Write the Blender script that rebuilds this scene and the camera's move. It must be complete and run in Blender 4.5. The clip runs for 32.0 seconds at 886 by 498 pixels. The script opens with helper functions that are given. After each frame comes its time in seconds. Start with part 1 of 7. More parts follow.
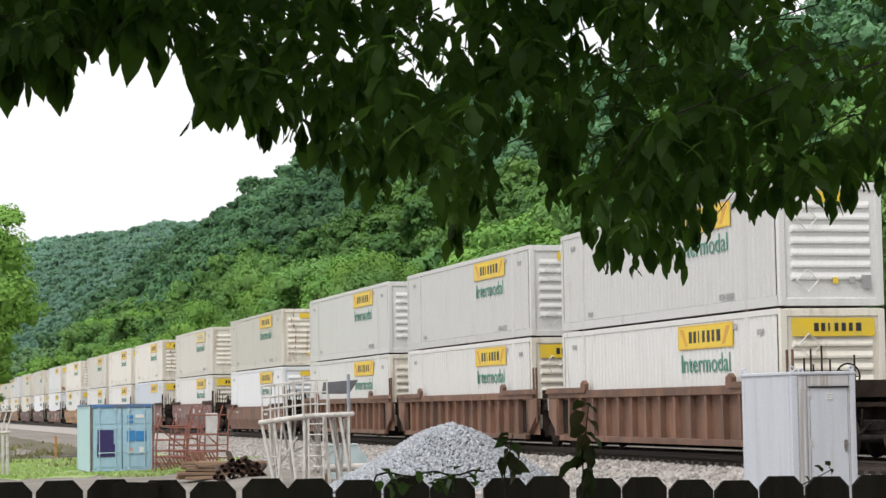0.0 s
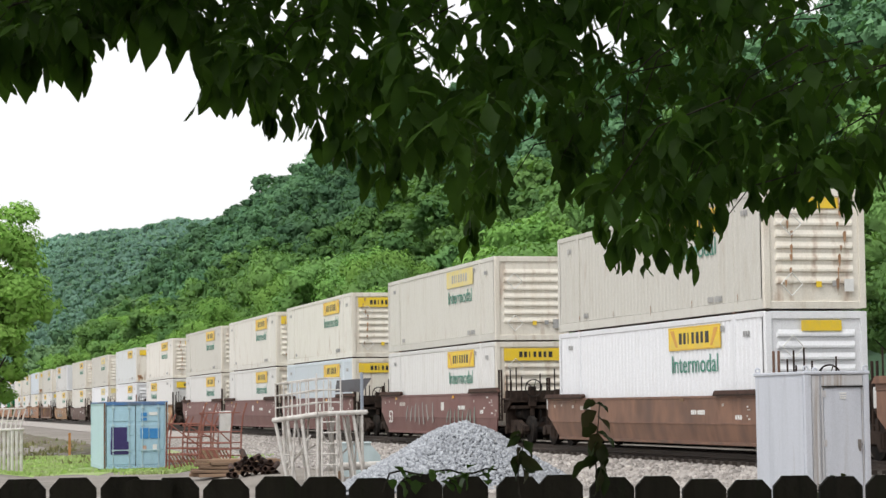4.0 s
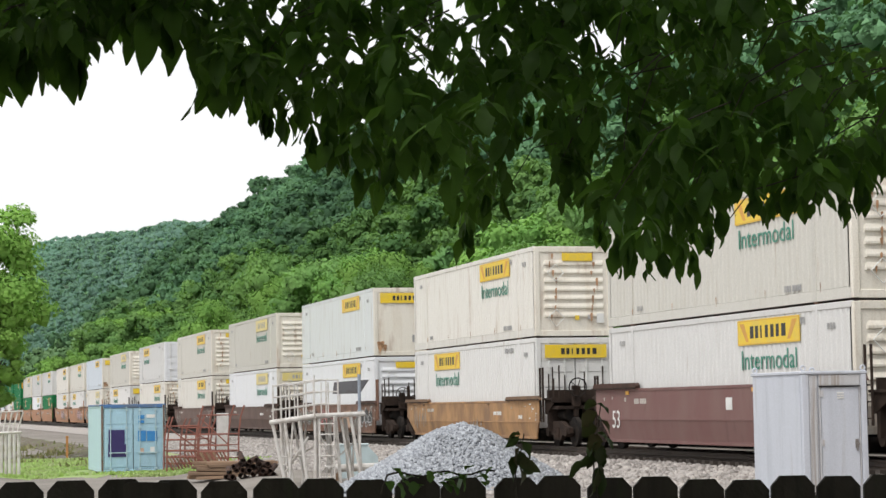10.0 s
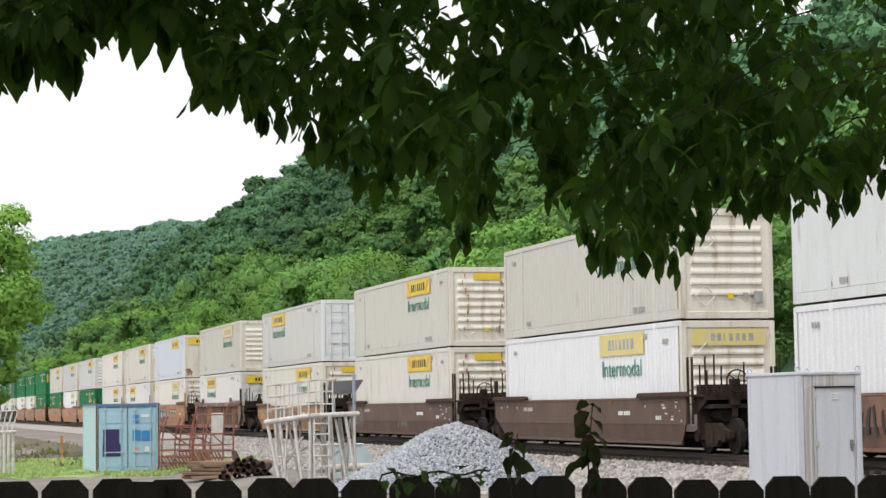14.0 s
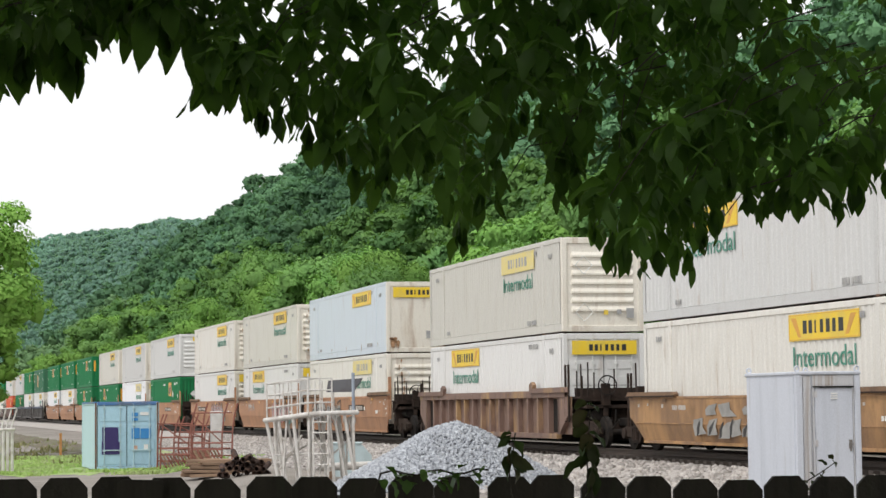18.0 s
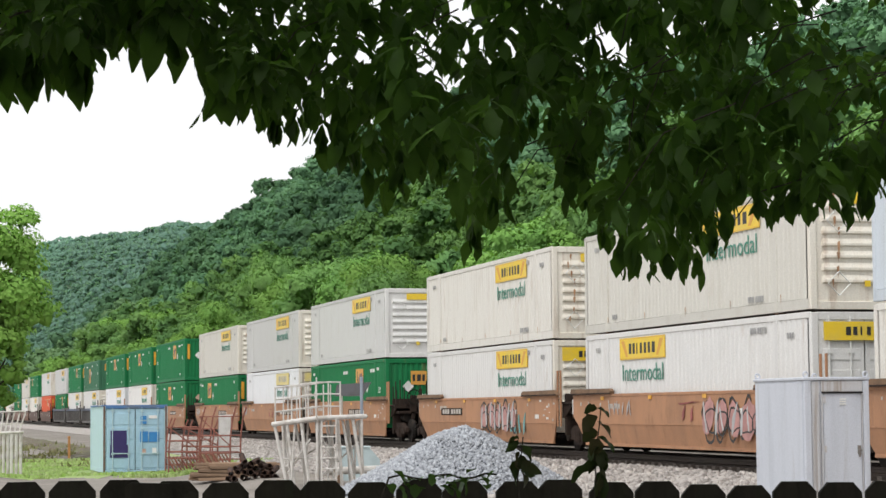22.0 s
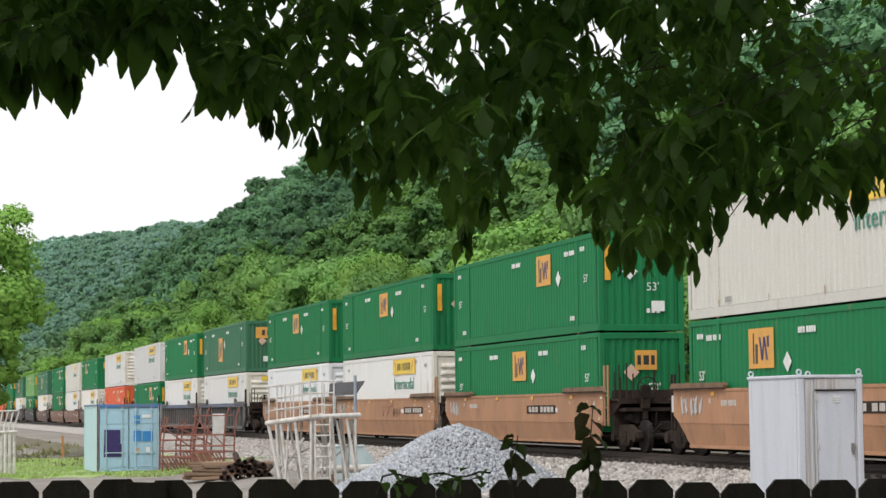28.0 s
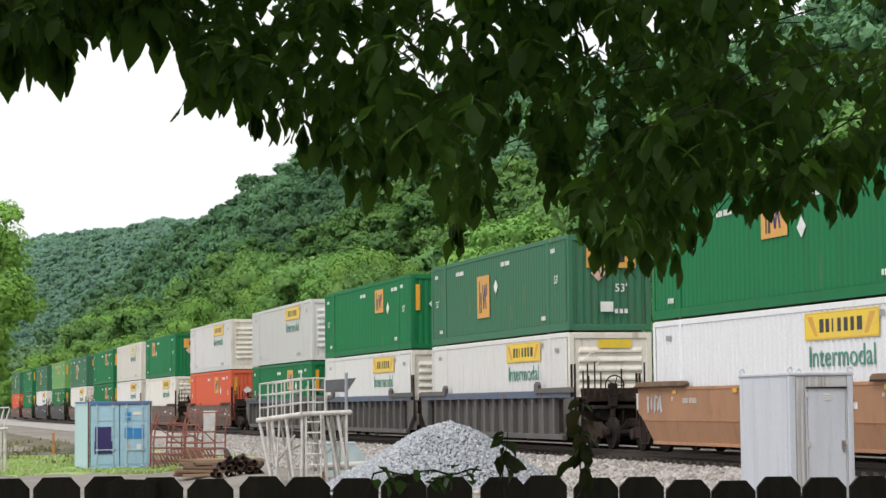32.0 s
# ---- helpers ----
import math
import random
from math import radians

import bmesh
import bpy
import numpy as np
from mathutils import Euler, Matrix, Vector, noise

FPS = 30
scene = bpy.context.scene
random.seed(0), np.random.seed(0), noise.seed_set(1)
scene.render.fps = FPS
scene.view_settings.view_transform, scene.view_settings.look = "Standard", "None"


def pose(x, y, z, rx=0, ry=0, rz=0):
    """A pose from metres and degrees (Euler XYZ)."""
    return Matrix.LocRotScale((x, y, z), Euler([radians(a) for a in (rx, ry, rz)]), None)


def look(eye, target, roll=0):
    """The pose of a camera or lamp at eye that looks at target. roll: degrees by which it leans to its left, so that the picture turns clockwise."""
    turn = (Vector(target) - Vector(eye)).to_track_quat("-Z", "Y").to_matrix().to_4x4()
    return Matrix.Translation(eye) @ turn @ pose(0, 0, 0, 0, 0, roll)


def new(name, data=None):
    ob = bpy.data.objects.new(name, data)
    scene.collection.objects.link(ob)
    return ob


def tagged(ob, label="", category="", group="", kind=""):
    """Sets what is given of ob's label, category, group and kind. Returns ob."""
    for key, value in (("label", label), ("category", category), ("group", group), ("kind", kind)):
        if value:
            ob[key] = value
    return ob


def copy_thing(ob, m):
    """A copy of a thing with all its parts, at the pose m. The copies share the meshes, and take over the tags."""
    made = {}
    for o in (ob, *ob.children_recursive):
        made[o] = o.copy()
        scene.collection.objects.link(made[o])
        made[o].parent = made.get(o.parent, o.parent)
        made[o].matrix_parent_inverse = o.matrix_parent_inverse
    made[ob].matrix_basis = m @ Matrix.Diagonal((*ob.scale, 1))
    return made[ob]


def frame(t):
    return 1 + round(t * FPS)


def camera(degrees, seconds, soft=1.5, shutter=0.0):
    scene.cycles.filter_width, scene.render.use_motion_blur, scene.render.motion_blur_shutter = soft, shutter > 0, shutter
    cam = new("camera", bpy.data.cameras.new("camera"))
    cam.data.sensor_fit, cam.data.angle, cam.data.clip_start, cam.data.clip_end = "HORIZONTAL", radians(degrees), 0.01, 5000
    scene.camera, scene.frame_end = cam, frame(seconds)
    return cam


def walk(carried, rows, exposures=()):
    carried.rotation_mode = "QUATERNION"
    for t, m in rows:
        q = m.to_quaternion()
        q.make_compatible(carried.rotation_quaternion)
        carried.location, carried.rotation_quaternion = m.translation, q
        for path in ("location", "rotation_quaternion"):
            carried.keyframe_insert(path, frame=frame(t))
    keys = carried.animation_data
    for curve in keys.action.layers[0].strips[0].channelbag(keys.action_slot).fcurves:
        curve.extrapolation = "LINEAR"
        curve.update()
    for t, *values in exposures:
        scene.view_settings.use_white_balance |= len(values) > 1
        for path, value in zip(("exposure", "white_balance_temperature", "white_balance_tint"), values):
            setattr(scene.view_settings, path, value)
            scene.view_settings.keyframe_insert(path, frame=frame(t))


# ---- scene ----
EYE = Vector((0.0, 0.0, 2.05))
cam = camera(23.03, 32.0, soft=1.5)


def aim(yaw, pitch, roll):
    """The camera's pose for a heading right of north, a rise and a lean, in degrees."""
    y, p = radians(yaw), radians(pitch)
    way = Vector((math.sin(y) * math.cos(p), math.cos(y) * math.cos(p), math.sin(p)))
    return look(EYE, EYE + way, roll)


walk(cam, [(t, aim(yaw, pitch, roll)) for t, yaw, pitch, roll in [
    (0, 0.303, 4.138, -0.883), (0.5, 0.277, 4.178, -0.816), (1, 0.238, 4.188, -0.814), (1.5, 0.135, 4.146, -0.762), (2, -0.008, 4.166, -0.727),
    (2.5, -0.032, 4.137, -0.625), (3, 0.024, 4.085, -0.651), (3.5, 0.011, 4.101, -0.661), (5.5, -0.317, 4.101, -0.827), (6, -0.229, 4.081, -0.819),
    (6.5, -0.150, 4.037, -0.777), (7, -0.119, 4.017, -0.790), (7.5, -0.124, 4.057, -0.771), (8, -0.100, 4.058, -0.788), (8.5, -0.016, 4.057, -0.794),
    (9, 0.000, 4.091, -0.876), (9.5, -0.019, 4.135, -0.876), (10, 0.022, 4.135, -0.930), (10.5, 0.099, 4.121, -0.898), (11, 0.129, 4.113, -0.881),
    (11.5, 0.117, 4.139, -0.910), (12, 0.097, 4.159, -0.911), (12.5, 0.120, 4.138, -0.859), (13, 0.107, 4.136, -0.881), (13.5, 0.123, 4.141, -0.833),
    (14, 0.153, 4.134, -0.834), (14.5, 0.149, 4.134, -0.798), (16.5, 0.175, 4.120, -0.731), (17, 0.351, 4.024, -0.692), (17.5, 0.343, 4.024, -0.676),
    (18, 0.165, 4.102, -0.684), (18.5, 0.129, 4.108, -0.625), (19, 0.133, 4.139, -0.624), (19.5, 0.243, 4.113, -0.619), (20, 0.233, 4.119, -0.588),
    (20.5, 0.254, 4.163, -0.593), (21, 0.351, 4.164, -0.655), (21.5, 0.127, 4.200, -0.524), (22, -0.067, 4.219, -0.492), (22.5, -0.031, 4.238, -0.498),
    (23, 0.047, 4.216, -0.533), (23.5, 0.047, 4.231, -0.525), (24, 0.105, 4.224, -0.592), (24.5, 0.193, 4.217, -0.591), (25, 0.195, 4.187, -0.591),
    (25.5, 0.083, 4.179, -0.569), (27.5, 0.130, 4.184, -0.592), (28, 0.107, 4.180, -0.618), (28.5, 0.090, 4.166, -0.568), (29, 0.090, 4.147, -0.555),
    (29.5, 0.059, 4.137, -0.571), (30, 0.094, 4.132, -0.557), (30.5, 0.178, 4.106, -0.525), (31, 0.202, 4.091, -0.525), (31.5, 0.291, 4.082, -0.521),
    (32, 0.340, 4.105, -0.581),
]], exposures=[(0, 0.0), (32, 0.0)])

# ---- light: a bright, thinly overcast sky ----
world = bpy.data.worlds.new("sky")
scene.world = world
world.use_nodes = True
wn = world.node_tree.nodes
wl = world.node_tree.links
sky = wn.new("ShaderNodeTexSky")
sky.sky_type = "NISHITA"
sky.sun_disc = False
sky.sun_elevation = radians(58)
sky.sun_rotation = radians(219)
sky.air_density, sky.dust_density, sky.ozone_density = 1.0, 6.0, 1.0
cloud = wn.new("ShaderNodeMix")
cloud.data_type = "RGBA"
cloud.inputs["Factor"].default_value = 0.86
cloud.inputs["B"].default_value = (10.2, 10.25, 10.3, 1)
wl.new(sky.outputs["Color"], cloud.inputs["A"])
wl.new(cloud.outputs["Result"], wn["Background"].inputs["Color"])
wn["Background"].inputs["Strength"].default_value = 0.112

sun = new("sun", bpy.data.lights.new("sun", "SUN"))
sun.data.energy, sun.data.angle, sun.data.color = 1.9, radians(25), (1.0, 0.985, 0.965)
# the sun stands behind the camera, to the left
sun.matrix_world = look((-29, -36, 66), (0, 0, 0))

# ---- materials ----


def tint(c, k):
    return (min(c[0] * k, 1), min(c[1] * k, 1), min(c[2] * k, 1), 1)


def mat(name, base, other=None, scale=3.0, stretch=(1, 1, 1), mix=(0.45, 0.65), rough=0.6, metal=0.0, bump=0.2, fine=40.0,
        coat=None, coat_scale=0.7, coat_mix=(0.55, 0.75), island=0.0, thing=0.0, translucent=0.0, depth=0.01, spec=0.4, mottle=0.25):
    """A surface of two colours mixed by noise, a second layer of stains, fine grain and relief."""
    m = bpy.data.materials.new(name)
    m.use_nodes = True
    n, l = m.node_tree.nodes, m.node_tree.links
    p = n["Principled BSDF"]
    other = other or tint(base, 0.75)[:3]
    tc = n.new("ShaderNodeTexCoord")
    mp = n.new("ShaderNodeMapping")
    mp.inputs["Scale"].default_value = stretch
    info = n.new("ShaderNodeObjectInfo")
    shift = n.new("ShaderNodeVectorMath")
    shift.operation = "MULTIPLY_ADD"
    shift.inputs[1].default_value = (37, 23, 11)
    l.new(info.outputs["Random"], shift.inputs[0])
    l.new(tc.outputs["Object"], shift.inputs[2])
    l.new(shift.outputs[0], mp.inputs["Vector"])

    def noise_node(sc, detail, vec):
        t = n.new("ShaderNodeTexNoise")
        t.inputs["Scale"].default_value, t.inputs["Detail"].default_value = sc, detail
        l.new(vec, t.inputs["Vector"])
        return t.outputs["Fac"]

    def ramp(fac, lo, hi):
        r = n.new("ShaderNodeMapRange")
        r.inputs["From Min"].default_value, r.inputs["From Max"].default_value = lo, hi
        l.new(fac, r.inputs["Value"])
        return r.outputs["Result"]

    def blend(fac, a, b, kind="MIX"):
        x = n.new("ShaderNodeMix")
        x.data_type, x.blend_type = "RGBA", kind
        for sock, v in ((x.inputs["Factor"], fac), (x.inputs["A"], a), (x.inputs["B"], b)):
            if isinstance(v, (tuple, float, int)):
                sock.default_value = v if not isinstance(v, tuple) else (*v[:3], 1)
            else:
                l.new(v, sock)
        return x.outputs["Result"]

    big = noise_node(scale, 6, mp.outputs[0])
    col = blend(ramp(big, *mix), base, other)
    if coat:
        st = noise_node(coat_scale, 8, mp.outputs[0])
        col = blend(ramp(st, *coat_mix), col, coat)
    grain = noise_node(fine, 3, tc.outputs["Object"])
    g = ramp(grain, 0.25, 0.75)
    col = blend(mottle, col, blend(g, tint(base, 0.6 if mottle < 0.4 else 0.3)[:3], tint(base, 1.25 if mottle < 0.4 else 1.5)[:3]))
    if island:
        geo = n.new("ShaderNodeNewGeometry")
        v = n.new("ShaderNodeMapRange")
        v.inputs["To Min"].default_value, v.inputs["To Max"].default_value = 1 - island, 1 + island
        l.new(geo.outputs["Random Per Island"], v.inputs["Value"])
        hs = n.new("ShaderNodeHueSaturation")
        l.new(v.outputs[0], hs.inputs["Value"])
        l.new(col, hs.inputs["Color"])
        col = hs.outputs[0]
    if thing:
        v = n.new("ShaderNodeMapRange")
        v.inputs["To Min"].default_value, v.inputs["To Max"].default_value = 1 - thing, 1 + thing
        l.new(info.outputs["Random"], v.inputs["Value"])
        hs = n.new("ShaderNodeHueSaturation")
        l.new(v.outputs[0], hs.inputs["Value"])
        l.new(col, hs.inputs["Color"])
        col = hs.outputs[0]
    l.new(col, p.inputs["Base Color"])
    p.inputs["Metallic"].default_value = metal
    p.inputs["Specular IOR Level"].default_value = spec
    rr = n.new("ShaderNodeMapRange")
    rr.inputs["To Min"].default_value, rr.inputs["To Max"].default_value = max(rough - 0.12, 0.05), min(rough + 0.12, 1)
    l.new(grain, rr.inputs["Value"])
    l.new(rr.outputs[0], p.inputs["Roughness"])
    if bump:
        b = n.new("ShaderNodeBump")
        b.inputs["Strength"].default_value, b.inputs["Distance"].default_value = bump, depth
        l.new(grain, b.inputs["Height"])
        l.new(b.outputs[0], p.inputs["Normal"])
    if translucent:
        tr = n.new("ShaderNodeBsdfTranslucent")
        l.new(blend(0.6, col, (base[0] * 2.0, base[1] * 2.2, base[2] * 0.8)), tr.inputs["Color"])
        mx = n.new("ShaderNodeMixShader")
        mx.inputs[0].default_value = translucent
        l.new(p.outputs[0], mx.inputs[1])
        l.new(tr.outputs[0], mx.inputs[2])
        l.new(mx.outputs[0], n["Material Output"].inputs["Surface"])
    return m


def paint(name, base, dirt=(0.36, 0.31, 0.25), amount=(0.53, 1.0), rust=(0.66, 0.86)):
    """Sprayed steel: streaks of grime that run down, and rust in spots."""
    return mat(name, base, dirt, scale=1.6, stretch=(2.2, 2.2, 0.35), mix=amount, rough=0.62, bump=0.08, fine=25,
               coat=(0.30, 0.17, 0.09), coat_scale=1.3, coat_mix=rust, thing=0.06, spec=0.18)


def car_paint(name, base, dirt, amount, rust):
    """Old rolling-stock paint: broad worn patches, runs and dark scuffs."""
    return mat(name, base, dirt, scale=0.9, stretch=(1.3, 1.3, 0.55), mix=(amount[0] - 0.04, amount[1]), rough=0.65, bump=0.15, fine=16,
               coat=tint(base, 0.38)[:3], coat_scale=2.4, coat_mix=(rust[0] - 0.05, rust[1] + 0.06), thing=0.1)


WHITE = paint("white_paint", (0.68, 0.675, 0.66), (0.52, 0.495, 0.46))
BRIGHT = paint("clean_white_paint", (0.75, 0.76, 0.785), (0.62, 0.61, 0.60), (0.56, 0.95), (0.72, 0.9))
CREAM = paint("cream_paint", (0.75, 0.71, 0.63), (0.58, 0.49, 0.38), (0.48, 0.92), (0.57, 0.78))
IVORY = paint("ivory_paint", (0.715, 0.695, 0.645), (0.53, 0.48, 0.41), (0.5, 0.98), (0.61, 0.82))
GREY = paint("pale_grey_paint", (0.585, 0.585, 0.575), (0.48, 0.46, 0.42))
BEIGE = paint("greyed_cream_paint", (0.60, 0.585, 0.535), (0.46, 0.42, 0.35))
COOL = paint("cool_white_paint", (0.66, 0.685, 0.69), (0.52, 0.50, 0.46), (0.5, 0.95), (0.62, 0.8))
BLUISH = paint("bluish_white_paint", (0.60, 0.66, 0.72), (0.50, 0.52, 0.53))
GREEN = paint("green_paint", (0.012, 0.17, 0.06), (0.025, 0.12, 0.05), (0.5, 0.9), (0.66, 0.85))
DULL_GREEN = paint("faded_green_paint", (0.05, 0.17, 0.095), (0.08, 0.14, 0.09), (0.45, 0.8), (0.64, 0.8))
LIGHT_GREEN = paint("sun_bleached_green_paint", (0.16, 0.34, 0.12), (0.12, 0.22, 0.1))
RED = paint("red_orange_paint", (0.62, 0.12, 0.06), (0.45, 0.10, 0.06))
YELLOW = mat("yellow_vinyl", (0.80, 0.56, 0.035), (0.70, 0.52, 0.09), scale=2, rough=0.45, bump=0)
PALE_YELLOW = mat("faded_yellow_vinyl", (0.72, 0.60, 0.22), (0.66, 0.58, 0.34), scale=2, rough=0.5, bump=0)
ORANGE = mat("orange_vinyl", (0.68, 0.34, 0.06), (0.55, 0.30, 0.08), scale=2, rough=0.5, bump=0)
INK = mat("black_vinyl", (0.03, 0.03, 0.03), rough=0.5, bump=0)
FADED_INK = mat("worn_lettering", (0.33, 0.33, 0.33), (0.48, 0.47, 0.45), rough=0.6, bump=0)
NAVY = mat("dark_blue_vinyl", (0.03, 0.03, 0.12), rough=0.5, bump=0)
INTER = mat("green_vinyl", (0.05, 0.235, 0.165), (0.12, 0.28, 0.22), rough=0.5, bump=0)
DECAL = mat("white_decal", (0.75, 0.75, 0.73), (0.6, 0.6, 0.57), rough=0.5, bump=0)
FADED_DECAL = mat("worn_stencil", (0.50, 0.46, 0.42), (0.36, 0.31, 0.27), scale=8, rough=0.6, bump=0)
AMBER = mat("reflective_tape", (0.75, 0.38, 0.04), rough=0.4, bump=0)
SALMON = mat("faded_placard", (0.62, 0.42, 0.32), rough=0.6, bump=0)
RUSTSTAIN = mat("orange_rust_stain", (0.43, 0.26, 0.15), (0.30, 0.16, 0.08), scale=9, rough=0.85, bump=0.2, thing=0.3)
SEAM = mat("rusty_steel_edge", (0.16, 0.09, 0.06), (0.07, 0.05, 0.04), scale=6, rough=0.8, bump=0.3)
DARK = mat("grimy_black_steel", (0.018, 0.016, 0.015), (0.04, 0.031, 0.025), scale=5, rough=0.85, bump=0.3, spec=0.12)
GRIMECAP = mat("grimy_tan_steel", (0.20, 0.12, 0.07), (0.11, 0.07, 0.045), scale=3, rough=0.75, bump=0.3)
CAPBROWN = mat("dull_brown_cap_steel", (0.085, 0.05, 0.04), (0.05, 0.033, 0.027), scale=3, rough=0.8, bump=0.3, spec=0.15)
GREASE = mat("brown_grimed_steel", (0.042, 0.029, 0.023), (0.022, 0.017, 0.015), scale=4, rough=0.85, bump=0.3, spec=0.12)
CAR_PAINT = dict(
    brown=car_paint("brown_car_paint", (0.235, 0.125, 0.082), (0.095, 0.06, 0.048), (0.40, 0.66), (0.54, 0.74)),
    worn=car_paint("worn_brown_car_paint", (0.19, 0.12, 0.095), (0.40, 0.25, 0.11), (0.58, 0.70), (0.56, 0.75)),
    plum=car_paint("plum_brown_car_paint", (0.175, 0.085, 0.078), (0.20, 0.125, 0.11), (0.45, 0.8), (0.66, 0.85)),
    dark=car_paint("dark_brown_car_paint", (0.105, 0.062, 0.05), (0.16, 0.10, 0.075), (0.45, 0.75), (0.62, 0.8)),
    tan=car_paint("tan_car_paint", (0.42, 0.215, 0.115), (0.29, 0.155, 0.09), (0.40, 0.72), (0.60, 0.8)),
    rust=car_paint("orange_brown_car_paint", (0.46, 0.26, 0.115), (0.17, 0.10, 0.065), (0.42, 0.62), (0.56, 0.75)),
    grey=car_paint("grey_car_paint", (0.11, 0.105, 0.10), (0.065, 0.055, 0.052), (0.45, 0.75), (0.62, 0.8)),
    black=car_paint("black_car_paint", (0.035, 0.035, 0.04), (0.07, 0.06, 0.055), (0.45, 0.8), (0.68, 0.85)),
)
CHORD = paint("blue_grey_chord_paint", (0.10, 0.13, 0.19), (0.11, 0.10, 0.10), (0.45, 0.75), (0.62, 0.8))
SPRAY = [mat("spray_" + k, c, tint(c, 0.55)[:3], scale=2.5, mix=(0.35, 0.7), rough=0.6, bump=0) for k, c in
         (("white", (0.50, 0.50, 0.50)), ("black", (0.04, 0.037, 0.036)), ("pink", (0.50, 0.26, 0.24)), ("teal", (0.14, 0.36, 0.36)),
          ("red", (0.36, 0.11, 0.10)), ("silver", (0.32, 0.31, 0.29)), ("pale_tan", (0.48, 0.33, 0.24)), ("pale_green", (0.24, 0.30, 0.26)))]

GROUND = mat("gravelly_soil", (0.26, 0.235, 0.21), (0.17, 0.15, 0.13), scale=0.35, rough=0.95, bump=0.8, fine=9, depth=0.06,
             coat=(0.16, 0.14, 0.11), coat_scale=0.16)
BALLAST = mat("crushed_stone", (0.41, 0.38, 0.355), (0.28, 0.255, 0.235), scale=6, rough=0.95, bump=0.6, fine=14, island=0.35, depth=0.05)
PILE = mat("grey_crushed_limestone", (0.39, 0.41, 0.44), (0.28, 0.295, 0.325), scale=5, rough=0.92, bump=0.5, fine=16, island=0.28, depth=0.03)
GRASS = mat("mown_grass", (0.33, 0.47, 0.16), (0.42, 0.46, 0.25), scale=0.5, rough=0.9, bump=0.5, fine=30, island=0.3, translucent=0.25,
            coat=(0.40, 0.36, 0.29), coat_scale=0.3, coat_mix=(0.52, 0.60))
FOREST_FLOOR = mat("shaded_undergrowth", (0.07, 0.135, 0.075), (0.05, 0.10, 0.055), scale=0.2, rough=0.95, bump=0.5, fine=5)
# rail and tie tones are lowered to hold the shadow under the cars
RAIL = mat("shadow_toned_rail_steel", (0.07, 0.05, 0.04), (0.045, 0.034, 0.028), scale=4, rough=0.6, metal=0.4, bump=0.2)
TIE = mat("shadow_toned_creosoted_timber", (0.045, 0.036, 0.03), (0.075, 0.062, 0.053), scale=4, stretch=(1, 6, 6), rough=0.9, bump=0.5)
SOIL = mat("dark_bank_soil", (0.14, 0.115, 0.085), (0.085, 0.07, 0.05), scale=0.8, rough=0.95, bump=0.8, fine=6, depth=0.08, coat=(0.13, 0.17, 0.06), coat_scale=0.7, coat_mix=(0.5, 0.65))
# the boughs' deep shade is worked into this near-black wood colour
FENCE = mat("shade_toned_weathered_cedar", (0.032, 0.028, 0.021), (0.018, 0.016, 0.012), scale=2.2, stretch=(14, 14, 0.8), rough=0.9, bump=0.5, fine=60,
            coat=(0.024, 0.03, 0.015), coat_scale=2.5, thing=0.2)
BARK = mat("furrowed_bark", (0.05, 0.042, 0.032), (0.03, 0.025, 0.02), scale=6, stretch=(3, 3, 0.6), rough=0.95, bump=0.8, depth=0.03)
LEAF = mat("broad_leaf", (0.050, 0.102, 0.021), (0.027, 0.055, 0.015), scale=5, rough=0.5, bump=0.35, fine=60, island=0.45, thing=0.3, translucent=0.55, spec=0.15, depth=0.004)
VINE = mat("vine_leaf", (0.036, 0.06, 0.018), (0.065, 0.04, 0.022), scale=1.5, rough=0.6, bump=0.1, thing=0.3, translucent=0.12, spec=0.2)


CREEPER = mat("creeper_leaf", (0.07, 0.14, 0.03), (0.035, 0.07, 0.02), scale=1.5, rough=0.5, bump=0.1, thing=0.4, translucent=0.2, spec=0.3)


def foliage(name, a, b, island=0.12, through_leaf=0.10):
    return mat(name, a, b, scale=0.09, mix=(0.38, 0.62), rough=0.8, bump=0.8, fine=1.6, depth=0.3, mottle=0.16, island=island, thing=0.22, translucent=through_leaf, spec=0.1)


SPRING = foliage("sunlit_maple_leaves", (0.205, 0.375, 0.085), (0.11, 0.24, 0.065))
MIDGREEN = foliage("oak_leaves", (0.18, 0.325, 0.10), (0.09, 0.195, 0.075), 0.12, 0.2)
HILLGREEN = foliage("hillside_leaves", (0.088, 0.185, 0.105), (0.145, 0.275, 0.138), 0.10, 0.25)
# aerial haze is put into this paler, bluer leaf colour
HAZEGREEN = foliage("haze_tinted_leaves", (0.205, 0.345, 0.30), (0.255, 0.41, 0.345), 0.03, 0.4)
VALLEYGREEN = foliage("valley_leaves", (0.12, 0.225, 0.105), (0.19, 0.31, 0.14))
# brighter copy of SPRING: light put into the colour of the yard maples
LITGREEN = foliage("lit_maple_leaves", (0.26, 0.44, 0.105), (0.15, 0.30, 0.075), 0.12, 0.2)
SCRUB = mat("dry_weeds", (0.19, 0.20, 0.09), (0.25, 0.20, 0.13), scale=0.8, rough=0.9, bump=0, island=0.4, translucent=0.15)

